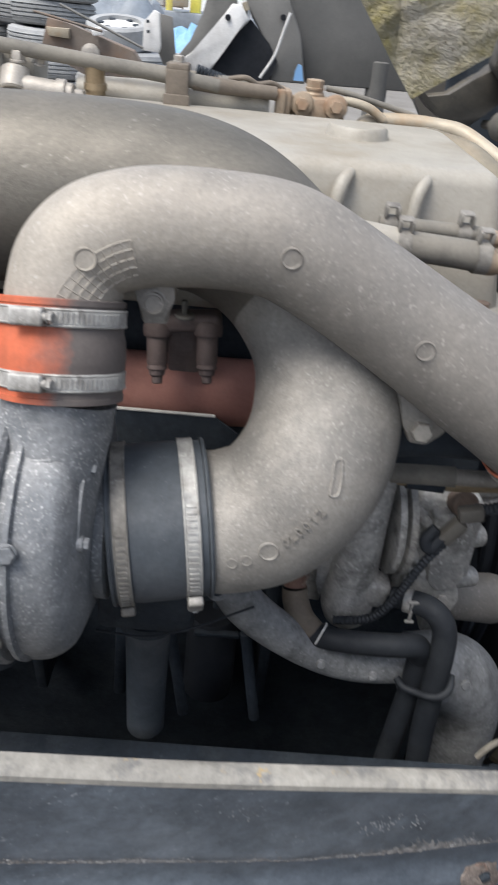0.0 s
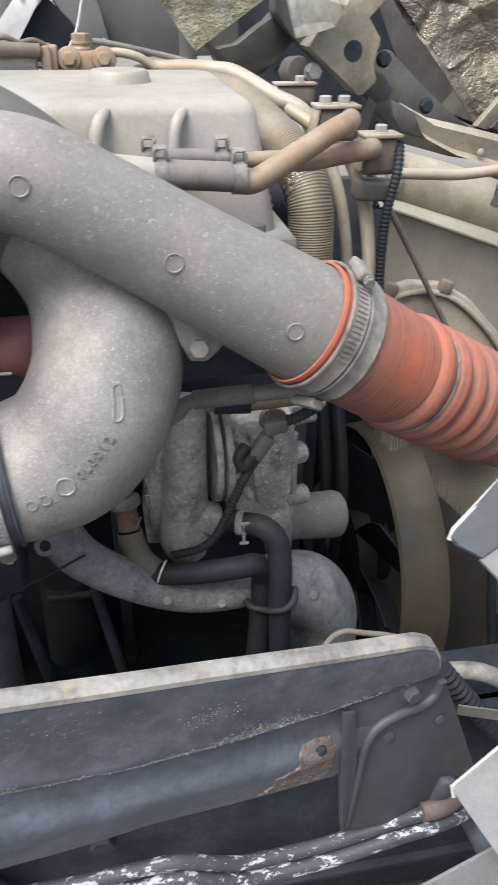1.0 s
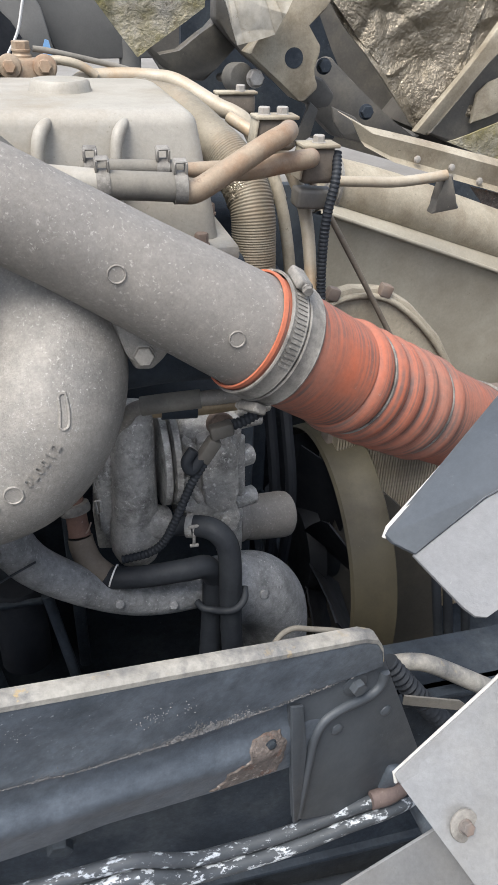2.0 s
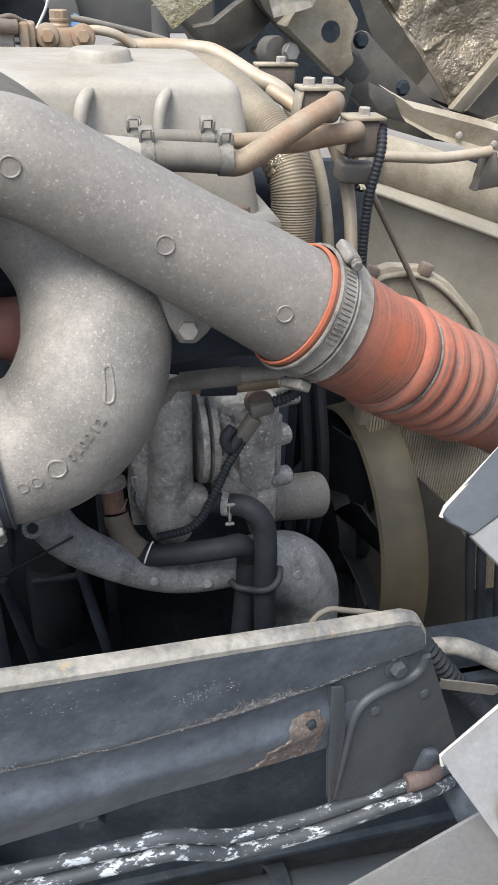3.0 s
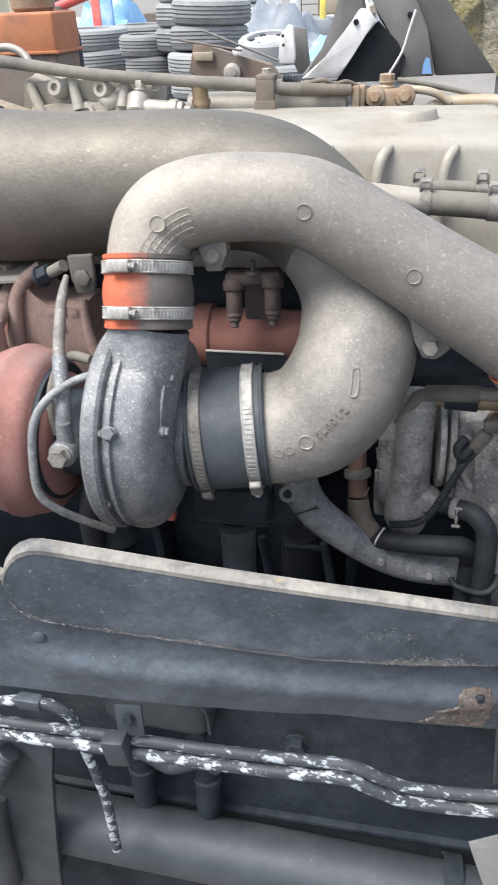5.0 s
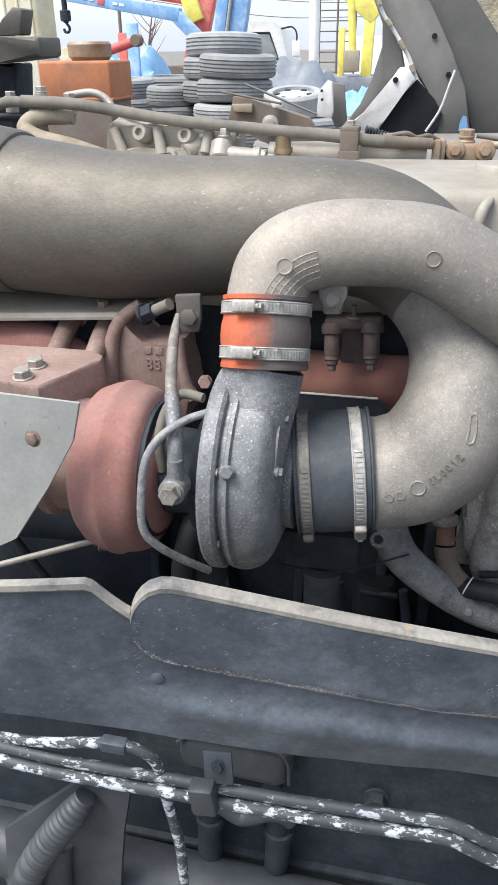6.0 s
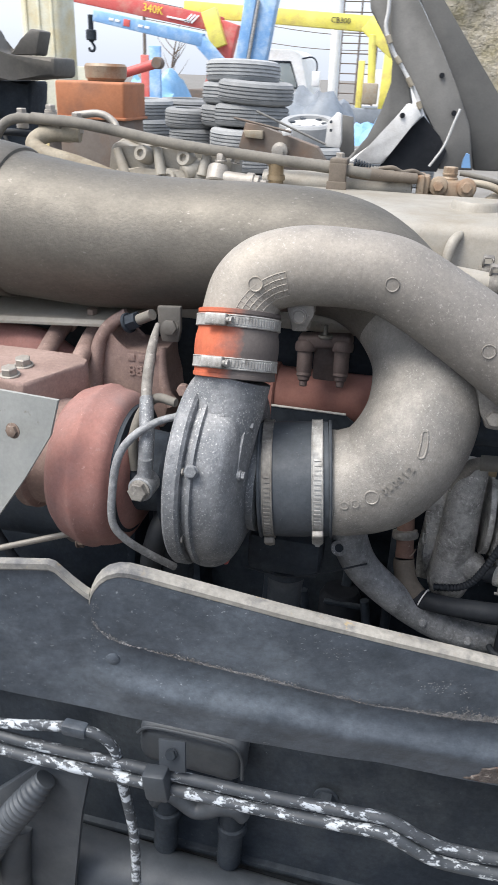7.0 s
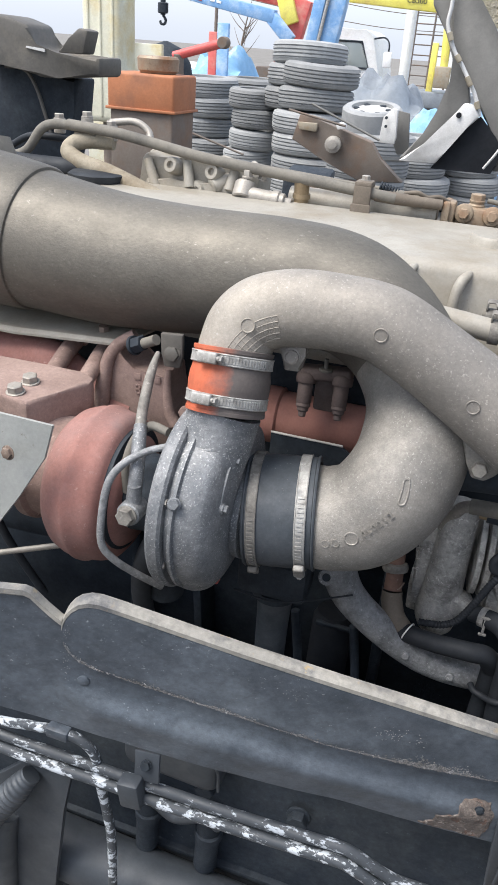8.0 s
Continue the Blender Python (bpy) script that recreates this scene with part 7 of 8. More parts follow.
part("upper_leaf", slab(B(), [(0.2665, 0.2385, 1.1685), (0.2645, 0.2385, 1.1655), (0.2665, 0.2365, 1.1610), (0.297, 0.226, 1.119), (0.304, 0.17, 1.12), (0.36, 0.16, 1.08), (0.40, 0.22, 1.20), (0.346, 0.250, 1.245), (0.327, 0.25, 1.218)], (0.1, -0.8, 0.5), 0.0025, 0.0006), bright_sheet, sb)
part("lower_leaf", slab(B(), [(0.297, 0.226, 1.119), (0.212, 0.2335, 1.0405), (0.206, 0.2335, 1.0365), (0.208, 0.2325, 1.030), (0.25, 0.21, 0.92), (0.36, 0.16, 0.93), (0.36, 0.16, 1.08), (0.304, 0.17, 1.12)], (0.1, -0.8, 0.5), 0.0025, 0.0006), bright_sheet, sb)
part("worn_edge", tube(B(), [(0.2660, 0.2360, 1.1600, 0.0013), (0.2648, 0.2385, 1.1660, 0.0013), (0.327, 0.2495, 1.2185, 0.0013), (0.346, 0.2495, 1.2455, 0.0013)], seg=8, straight=True), sheet_edge, sb, "pale chipped sheet edge")
part("mount_arm", rod(B(), (0.37, 0.17, 0.96), (0.40, 0.436, 0.86), 0.012), frame_paint, sb)
washer = part("washer", lathe(B(), (0.2990, 0.2062, 1.1490), (0.1, -0.8, 0.5), [(0, 0.010), (0.0015, 0.010), (0.002, 0.009), (0.002, 0.0005)], 24), zinc_dull, sb)
part("flange_bolt", bolt(B(), (0.2990, 0.2046, 1.1500), (0.1, -0.8, 0.5), 0.0075, 0.005, 1.3), scuff, washer)

# ---- tilted cab's underside ----
cab = thing("tilted_cab", "underside of a tilted truck cab with dark members", "truck cab", (0.6, 1.6, 1.3))
part("left_member", flat(B(), [(0.245, 1.565), (0.273, 1.514), (0.299, 1.474), (0.334, 1.439), (0.371, 1.417), (0.417, 1.413), (0.442, 1.437), (0.469, 1.464), (0.490, 1.482), (0.440, 1.523), (0.414, 1.491), (0.371, 1.460), (0.328, 1.452), (0.300, 1.483), (0.280, 1.566)], 1.56, 0.05, 0.006), cab_dark, cab)
part("right_member", flat(B(), [(0.430, 1.572), (0.428, 1.520), (0.458, 1.489), (0.494, 1.458), (0.549, 1.419), (0.607, 1.380), (0.640, 1.367), (0.665, 1.373), (0.674, 1.393), (0.647, 1.423), (0.594, 1.436), (0.535, 1.469), (0.495, 1.504), (0.482, 1.574)], 1.52, 0.05, 0.006), cab_dark, cab)
part("cab_floor", flat(B(), [(0.250, 1.758), (0.353, 1.456), (0.441, 1.327), (1.011, 1.179), (1.867, 1.056), (1.568, 1.840)], 1.955, 0.05), cab_dark, cab)
part("cab_prop", rod(B(), (1.35, 1.98, 0.0), (1.30, 1.98, 1.45), 0.03), cab_dark, cab)
part("back_plate", flat(B(), [(0.406, 1.569), (0.405, 1.374), (0.519, 1.307), (0.764, 1.271), (0.812, 1.343), (0.744, 1.456), (0.681, 1.580)], 1.75, 0.02), dark_iron, cab)
part("shelf_member", flat(B(), [(0.650, 1.433), (0.697, 1.455), (0.754, 1.393), (0.842, 1.327), (0.928, 1.298), (0.850, 1.269), (0.714, 1.299), (0.658, 1.349)], 1.62, 0.04, 0.008), cab_dark, cab)
part("lower_bracket", flat(B(), [(0.614, 1.385), (0.633, 1.370), (0.620, 1.319), (0.575, 1.293), (0.604, 1.345)], 1.50, 0.01, 0.002), cab_dark, cab)
part("thin_stay", flat(B(), [(0.643, 1.382), (0.691, 1.364), (0.717, 1.342), (0.672, 1.327), (0.651, 1.352)], 1.45, 0.01, 0.002), cab_dark, cab)
plate = thing("hinge_plate", "dusty pale hinge plate with a round hole", "bracket", (0.56, 1.45, 1.45))
pb = B()
flat(pb, [(0.478, 1.470), (0.494, 1.485), (0.507, 1.506), (0.524, 1.542), (0.542, 1.577), (0.646, 1.581), (0.619, 1.541), (0.585, 1.517), (0.604, 1.497), (0.615, 1.484), (0.614, 1.469), (0.602, 1.449), (0.603, 1.437), (0.614, 1.421), (0.613, 1.411), (0.589, 1.390), (0.578, 1.390), (0.531, 1.431)], 1.46, 0.07, 0.003)
part("plate", pb, panel_beige, plate)
part("hole", lathe(B(), (0.564, 1.460, 1.464), (0, -1, 0), [(-0.001, 0.0175), (0.0012, 0.0175), (0.0014, 0.016), (0.0006, 0.0005)], 28), dark_iron, plate, "dark round opening")
rol = thing("hinge_roller", "grey hinge roller with a bolt", "roller", (0.47, 1.5, 1.43))
part("disc", lathe(B(), (0.475, 1.500, 1.427), (0.25, -1, 0.1), [(-0.09, 0.008), (-0.03, 0.010), (-0.03, 0.026), (0, 0.026), (0.004, 0.024), (0.006, 0.014)], 32), grey_rubber, rol)
part("bolt", bolt(B(), (0.496, 1.480, 1.427), (0.1, -1, 0.2), 0.026, 0.014, 1.3), bolt_steel, rol)
for p in ((0.634, 1.490, 1.448), (0.730, 1.490, 1.367)):
    bolt_thing(p, (0, -1, 0.1), 0.022, 0.012, dark_iron, "dark bolt on the cab member", "cab bolts")


def crumple(name, grid, y0, amp, material, label, seed, thick=0.006):
    """A quilted, creased blanket between four corners (x, z), bulging towards the engine."""
    n, m = 110, 90
    (ax, az), (bx, bz), (cx, cz), (dx, dz) = grid
    rows = []
    for i in range(n + 1):
        u = i / n
        row = []
        for j in range(m + 1):
            v = j / m
            x = (ax * (1 - u) + bx * u) * (1 - v) + (dx * (1 - u) + cx * u) * v
            z = (az * (1 - u) + bz * u) * (1 - v) + (dz * (1 - u) + cz * u) * v
            q = Vector((x * 7, z * 7, seed))
            crease = abs(noise.noise(Vector((x * 5 + z * 1.2, z * 1.3, seed + 4)))) ** 0.55 + 0.35 * abs(noise.noise(Vector((x * 9 + z * 5, z * 3, seed + 9)))) ** 0.5
            thin = max(0.0, 1 - 10 * abs(noise.noise(Vector((x * 3.2 + z * 1.4, z * 0.9, seed + 14))))) + 0.7 * max(0.0, 1 - 7 * abs(noise.noise(Vector((x * 4 - z * 5, z * 2.5 + x, seed + 21)))))
            y = y0 + amp * (0.8 * noise.noise(q) - 1.1 * crease - 0.3 * thin) + 0.06 * amp * noise.noise(q * 5)
            row.append((x, y, z))
        rows.append(row)
    return part(name, sheet(B(), rows, (0, thick, 0)), material, cab, label)


crumple("pale_fold", [(0.447, 1.486), (0.518, 1.503), (0.553, 1.577), (0.415, 1.572)], 1.43, 0.035, blanket_pale, "pale crumpled torn blanket fold", 8.0)
crumple("insulation_blanket", [(0.669, 1.599), (1.243, 1.622), (1.289, 1.470), (0.978, 1.285)], 1.72, 0.045, blanket_mat, "crumpled silvery brown insulation blanket on the cab", 1.0)
crumple("insulation_blanket", [(0.702, 1.561), (1.076, 1.574), (1.011, 1.363), (0.938, 1.297)], 1.705, 0.03, blanket_mat, "crumpled silvery brown insulation blanket on the cab", 2.0)
crumple("mossy_blanket", [(0.0, 1.800), (0.416, 1.830), (0.381, 1.543), (0.268, 1.468)], 1.40, 0.03, blanket_moss, "mossy stained insulation blanket hanging from the cab", 3.0)
cs1 = thing("blanket_strip", "pitted steel strip edging the insulation blanket", "trim", (0.98, 1.62, 1.4))
part("strip", flat(B(), [(1.176, 1.619), (1.075, 1.525), (1.026, 1.450), (0.906, 1.306), (0.934, 1.299), (0.975, 1.339), (1.063, 1.449), (1.202, 1.580)], 1.62, 0.02, 0.003), panel_beige, cs1)
part("lower_panel", flat(B(), [(0.962, 1.295), (1.085, 1.442), (1.229, 1.580), (1.360, 1.152), (1.138, 1.235), (1.036, 1.279)], 1.66, 0.31, 0.003), cab_dark, cs1)
part("pale_tab", flat(B(), [(1.053, 1.318), (1.059, 1.382), (1.085, 1.405), (1.147, 1.429), (1.165, 1.360), (1.102, 1.336)], 1.64, 0.012, 0.003), panel_beige, cs1)
crumple("insulation_blanket", [(0.996, 1.283), (1.264, 1.372), (1.349, 1.143), (1.124, 1.241)], 1.64, 0.02, blanket_moss, "stained blanket below the steel strip", 6.0)

# ---- wheel arch of the cab ----
wa = thing("wheel_arch", "torn grey wheel arch of another cab, pale scraped lip", "wheel arch", (0.0, 3.0, 1.4))
part("inner_band", flat(B(), [(-0.28, 1.945), (-0.267, 1.86), (-0.203, 1.771), (-0.159, 1.697), (-0.155, 1.62), (-0.186, 1.51), (-0.233, 1.428), (-0.309, 1.335), (-0.147, 1.338), (-0.076, 1.55), (-0.1, 1.636), (-0.13, 1.697), (-0.175, 1.771), (-0.208, 1.859), (-0.214, 1.945)], 3.003, 0.08, 0.008), fender_grey, wa)
part("middle_band", flat(B(), [(-0.205, 1.942), (-0.199, 1.858), (-0.165, 1.726), (-0.118, 1.665), (-0.062, 1.589), (-0.022, 1.515), (0.074, 1.4), (0.048, 1.326), (0.185, 1.328), (0.15, 1.481), (0.087, 1.605), (0.017, 1.725), (-0.069, 1.856), (-0.124, 1.941)], 2.987, 0.05, 0.008), fender_grey, wa)
part("lining", flat(B(), [(-0.127, 1.946), (-0.07, 1.86), (0.017, 1.726), (0.087, 1.605), (0.152, 1.479), (0.187, 1.324), (0.768, 1.334), (0.723, 1.559), (0.348, 1.935)], 3.042, 0.05, 0.008), arch_dark, wa, "dark plain arch lining")
part("pale_lip", flat(B(), [(-0.302, 1.332), (-0.217, 1.4), (-0.152, 1.465), (-0.091, 1.555), (-0.058, 1.551), (-0.029, 1.51), (-0.068, 1.47), (-0.129, 1.381), (-0.161, 1.335)], 2.94, 0.03, 0.008), fender_light, wa, "pale scraped metal lip")
# flat black sheet drawn for the shaded hole behind the lip
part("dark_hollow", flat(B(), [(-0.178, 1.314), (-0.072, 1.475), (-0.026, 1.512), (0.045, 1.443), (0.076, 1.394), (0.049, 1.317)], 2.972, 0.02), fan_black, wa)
EDGE = [(-0.198, 1.94), (-0.197, 1.856), (-0.199, 1.799), (-0.164, 1.725), (-0.118, 1.665), (-0.061, 1.582), (-0.029, 1.512)]
part("torn_edge", tube(B(), [(x, 2.964, z, 0.007) for x, z in EDGE], seg=10), fender_light, wa)
for (xa, za), (xb, zb) in zip(EDGE[2:], EDGE[3:]):
    part("edge_clip", rod(B(), (xa * 0.7 + xb * 0.3, 2.952, za * 0.7 + zb * 0.3), (xa * 0.35 + xb * 0.65, 2.952, za * 0.35 + zb * 0.65), 0.010, seg=10), panel_beige, wa)
for x, z in ((-0.103, 1.512), (0.022, 1.652), (0.084, 1.527)):
    part("rivet_hole", lathe(B(), (x, 2.937 if x < -0.09 else 2.983, z), (0, -1, 0), [(0, 0.010), (0.004, 0.010), (0.004, 0.0004)], 12), fan_black, wa)
part("pale_cable", tube(B(), [(*p, 0.0045) for p in ((0.104, 2.886, 1.545), (0.088, 2.886, 1.493), (0.064, 2.886, 1.415), (0.021, 2.886, 1.343))], seg=8), fender_light, wa)
part("blue_patch", flat(B(), [(0.139, 1.342), (0.141, 1.37), (0.15, 1.393), (0.162, 1.39), (0.173, 1.342)], 2.925, 0.02), blue_paint, wa)
part("stand", rod(B(), (0.45, 3.07, 0.0), (0.45, 3.07, 1.42), 0.04), arch_dark, wa)

# ---- rear side of the engine bay ----
rt = thing("reservoir_tank", "rust-orange plastic reservoir with a brown cap", "tank", (-0.95, 2.1, 1.4))
part("upper_shell", block(B(), (-0.948, 2.10, 1.545), (0.215, 0.17, 0.10), bevel=0.008, seg=3), rust_box, rt)
part("lower_shell", block(B(), (-0.948, 2.10, 1.40), (0.205, 0.16, 0.20), bevel=0.008, seg=3), scrap_brown, rt)
part("seam_flange", block(B(), (-0.948, 2.10, 1.498), (0.225, 0.18, 0.008), bevel=0.002), rust_box, rt)
part("cap", lathe(B(), (-0.93, 2.10, 1.59), (0, 0, 1), [(0, 0.05), (0.01, 0.055), (0.014, 0.06), (0.045, 0.062), (0.052, 0.056), (0.053, 0.001)], 28), tube_brown, rt)
part("stand", rod(B(), (-0.948, 2.10, 0.0), (-0.948, 2.10, 1.32), 0.03), scrap_brown, rt)
wt = thing("washer_tank", "tall yellowed translucent plastic tank", "tank", (-1.4, 2.65, 1.4))
part("body", block(B(), (-1.40, 2.68, 1.70), (0.16, 0.14, 0.62), bevel=0.025, seg=4), tank_plastic, wt)
for dx in (-0.05, 0.0, 0.05):
    part("rib", block(B(), (-1.40 + dx, 2.61, 1.70), (0.012, 0.012, 0.58), bevel=0.005), tank_plastic, wt)
part("stand", rod(B(), (-1.40, 2.68, 0.0), (-1.40, 2.68, 1.42), 0.03), scrap_brown, wt)
bl = thing("rear_cab_mount", "black plastic cab mount bracket with an upright fin", "bracket", (-0.85, 1.36, 1.45))
part("shelf", flat(B(), [(-1.010, 1.712), (-0.929, 1.708), (-0.877, 1.694), (-0.864, 1.653), (-0.814, 1.639), (-0.712, 1.645), (-0.713, 1.608), (-0.810, 1.599), (-0.857, 1.598), (-0.910, 1.619), (-1.022, 1.616)], 1.35, 0.10, 0.008), cab_dark, bl)
part("fin", flat(B(), [(-0.823, 1.647), (-0.795, 1.674), (-0.771, 1.695), (-0.749, 1.691), (-0.762, 1.647)], 1.37, 0.05, 0.004), cab_dark, bl)
part("lower_body", flat(B(), [(-1.074, 1.614), (-0.943, 1.611), (-0.902, 1.592), (-0.804, 1.599), (-0.818, 1.525), (-0.840, 1.421), (-1.100, 1.395)], 1.42, 0.08, 0.008), dark_iron, bl)
part("pale_label", flat(B(), [(-0.882, 1.652), (-0.880, 1.655), (-0.837, 1.652), (-0.837, 1.646)], 1.346, 0.003), fender_light, bl)
part("edge_seam", tube(B(), [(*p, 0.004) for p in ((-0.979, 1.410, 1.611), (-0.930, 1.410, 1.607), (-0.904, 1.410, 1.575), (-0.886, 1.410, 1.525), (-0.868, 1.410, 1.468))], seg=8), cab_dark, bl)
part("stand", rod(B(), (-0.88, 1.46, 0.0), (-0.88, 1.46, 1.46), 0.03), dark_iron, bl)
gb = thing("dark_hose_boot", "dark grey rounded boot beside the intake pipe", "hose", (-0.52, 0.72, 1.5))
part("boot", tube(B(), [(-0.575, 0.76, 1.46, 0.06), (-0.57, 0.755, 1.52, 0.050), (-0.57, 0.76, 1.555, 0.036)], seg=28), grey_rubber, gb)
bb = thing("scrap_channel", "brown rusty steel channel with holes on a heap", "scrap", (-0.6, 3.25, 1.3))
part("web", slab(B(), [(x, 3.2, z) for x, z in [(-0.805, 1.344), (-0.777, 1.446), (-0.714, 1.436), (-0.459, 1.364), (-0.413, 1.296), (-0.305, 1.216), (-0.499, 1.206), (-0.658, 1.271)]], (0, 1, 0), 0.05, 0.004), scrap_brown, bb)
part("prop", block(B(), (-0.62, 3.225, 0.6), (0.25, 0.05, 1.2), bevel=0.01), scrap_brown, bb)
part("pale_end", flat(B(), [(-0.781, 1.416), (-0.694, 1.417), (-0.695, 1.383), (-0.771, 1.387)], 3.18, 0.02, 0.003), tube_beige, bb)
part("gear", lathe(B(), (-0.616, 3.170, 1.342), (0, -1, 0.1), [(-0.02, 0.035), (0, 0.035), (0.005, 0.02), (0.012, 0.02), (0.014, 0.006)], 14), bolt_steel, bb)
part("pale_block", flat(B(), [(-0.612, 1.425), (-0.570, 1.436), (-0.566, 1.408), (-0.602, 1.402)], 3.16, 0.03, 0.003), white_paint, bb)
for k, (p, q) in enumerate((((-0.707, 3.100, 1.496), (-0.409, 3.100, 1.383)), ((-0.987, 3.100, 1.270), (-1.227, 3.100, 1.334)), ((-0.801, 3.100, 1.466), (-0.555, 3.100, 1.423)))):
    part("loose_bar", rod(B(), p, q, 0.0045), scrap_brown if k else fender_grey, bb)
bx = thing("scrap_box", "grey sheet metal box corner with punched holes", "scrap", (-0.3, 3.1, 1.4))
part("side", flat(B(), [(-0.416, 1.374), (-0.410, 1.467), (-0.375, 1.506), (-0.356, 1.499), (-0.349, 1.394), (-0.354, 1.371)], 3.12, 0.03, 0.002), fender_light, bx)
part("front", flat(B(), [(-0.363, 1.366), (-0.369, 1.496), (-0.315, 1.488), (-0.296, 1.335), (-0.343, 1.328)], 3.18, 0.02, 0.002), fender_grey, bx)
for q in ((-0.395, 3.110, 1.469), (-0.393, 3.110, 1.437)):
    part("punched_hole", lathe(B(), q, (0, -1, 0), [(0, 0.006), (0.003, 0.006), (0.003, 0.0004)], 12), dark_iron, bx)
heap = thing("scrap_heap", "heap of dark scrap parts behind the engine", "scrap", (-0.8, 4.2, 0))
random.seed(11)
for k in range(38):
    x, y = random.uniform(-3.0, 0.6), random.uniform(2.9, 5.0)
    hgt = random.uniform(0.2, 1.02)
    bm = block(B(), (x, y, hgt * 0.5), (random.uniform(0.25, 0.6), random.uniform(0.2, 0.5), hgt), (random.uniform(-6, 6), random.uniform(-6, 6), random.uniform(0, 90)), 0.02)
    part("scrap_block", bm, random.choice((dark_iron, scrap_brown, fender_grey)), heap)

# ---- tyre stacks ----
tyre0 = thing("tyre", "weathered grey used truck tyre in a stack", "tyre", (0, 0, 0), "stacked tyres")


def tyre_parts(root, R, W):
    prof = [(-W * 0.5, R * 0.60), (-W * 0.52, R * 0.72), (-W * 0.5, R * 0.88), (-W * 0.42, R * 0.965), (-W * 0.3, R * 0.99)]
    for s in (-0.24, -0.08, 0.08, 0.24):
        prof += [(W * (s - 0.035), R), (W * (s - 0.022), R * 0.965), (W * (s + 0.022), R * 0.965), (W * (s + 0.035), R)]
    prof += [(W * 0.3, R * 0.99), (W * 0.42, R * 0.965), (W * 0.5, R * 0.88), (W * 0.52, R * 0.72), (W * 0.5, R * 0.60), (W * 0.3, R * 0.57), (-W * 0.3, R * 0.57)]
    part("carcass", lathe(B(), (0, 0, W / 2), (0, 0, 1), [(d, r) for d, r in prof], 56, closed=True), tyre_rubber, root)
    part("bead", lathe(B(), (0, 0, W / 2), (0, 0, 1), [(-W * 0.34, R * 0.56), (-W * 0.34, R * 0.60), (W * 0.34, R * 0.60), (W * 0.34, R * 0.56)], 40, closed=True), dark_iron, root)


tyre_parts(tyre0, 0.41, 0.222)
tyre0.matrix_basis = pose(-2.05, 8.5, 0.0, 0, 0, 10)
STACK = [(-2.08, 8.5, 0.22, 0, 1, 40), (-2.06, 8.5, 0.44, 1, 0, 80), (-2.07, 8.5, 0.665, -1, 1, 20), (-2.08, 8.5, 0.89, 1, -1, 60), (-2.04, 8.52, 1.12, 1, 2, 100),
         (-2.27, 8.75, 1.10, 0, 1, 10), (-2.0, 8.5, 1.36, 2, 2, 15), (-2.25, 8.75, 1.325, 0, 2, 50), (-2.2, 8.72, 1.545, -1, 3, 75)]
for x, y, z, rx, ry, rz in STACK:
    copy_thing(tyre0, pose(x, y, z, rx, ry, rz))
for x, y, n in ((-3.62, 9.3, 6), (-3.2, 10.0, 6), (-4.4, 9.6, 6), (-1.0, 9.6, 4), (-0.4, 10.2, 4)):
    for k in range(n):
        copy_thing(tyre0, pose(x + 0.04 * math.sin(k * 2.7 + x), y, 0.222 * k, 1.0 * math.sin(k), 1.2 * math.cos(k * 1.7), 33 * k))
tyre1 = thing("small_tyre", "weathered blue-grey light truck tyre in a stack", "tyre", (0, 0, 0), "stacked small tyres")
tyre_parts(tyre1, 0.30, 0.205)
tyre1.matrix_basis = pose(-2.85, 8.8, 0.0)
for k in range(1, 6):
    copy_thing(tyre1, pose(-2.85 + 0.035 * math.sin(k * 2.2) + 0.012 * k, 8.8, 0.213 * k, 2 * math.sin(k * 2), 2.5 * math.cos(k), 50 * k))
for k in range(5):
    copy_thing(tyre0, pose(-1.25 + 0.03 * math.sin(k * 2), 7.75, 0.200 * k, 0.5, 0.5, 40 * k))
wh = thing("steel_wheel", "white painted steel wheel in a tyre on top of a stack", "wheel", (-1.26, 7.7, 1.05))
tr2 = lathe(B(), (-1.26, 7.7, 1.06), (0, 0, 1), [(0.0, 0.20), (-0.002, 0.26), (0.02, 0.285), (0.10, 0.29), (0.18, 0.285), (0.2, 0.26), (0.198, 0.2)], 44, closed=True)
part("tyre", tr2, tyre_rubber, wh)
rim = part("rim", lathe(B(), (-1.26, 7.7, 1.09), (0, 0, 1), [(0.0, 0.1), (0.10, 0.20), (0.158, 0.262), (0.166, 0.258), (0.166, 0.23), (0.135, 0.20), (0.15, 0.12), (0.165, 0.06), (0.165, 0.001)], 40), fender_light, wh)
for k in range(6):
    a = k * math.pi / 3
    part("vent_hole", lathe(B(), (-1.26 + 0.155 * math.cos(a), 7.7 + 0.155 * math.sin(a), 1.232), (0, 0, 1), [(0, 0.03), (0.012, 0.03), (0.012, 0.001)], 16), dark_iron, rim)
wh.rotation_euler = (radians(11), 0, 0)

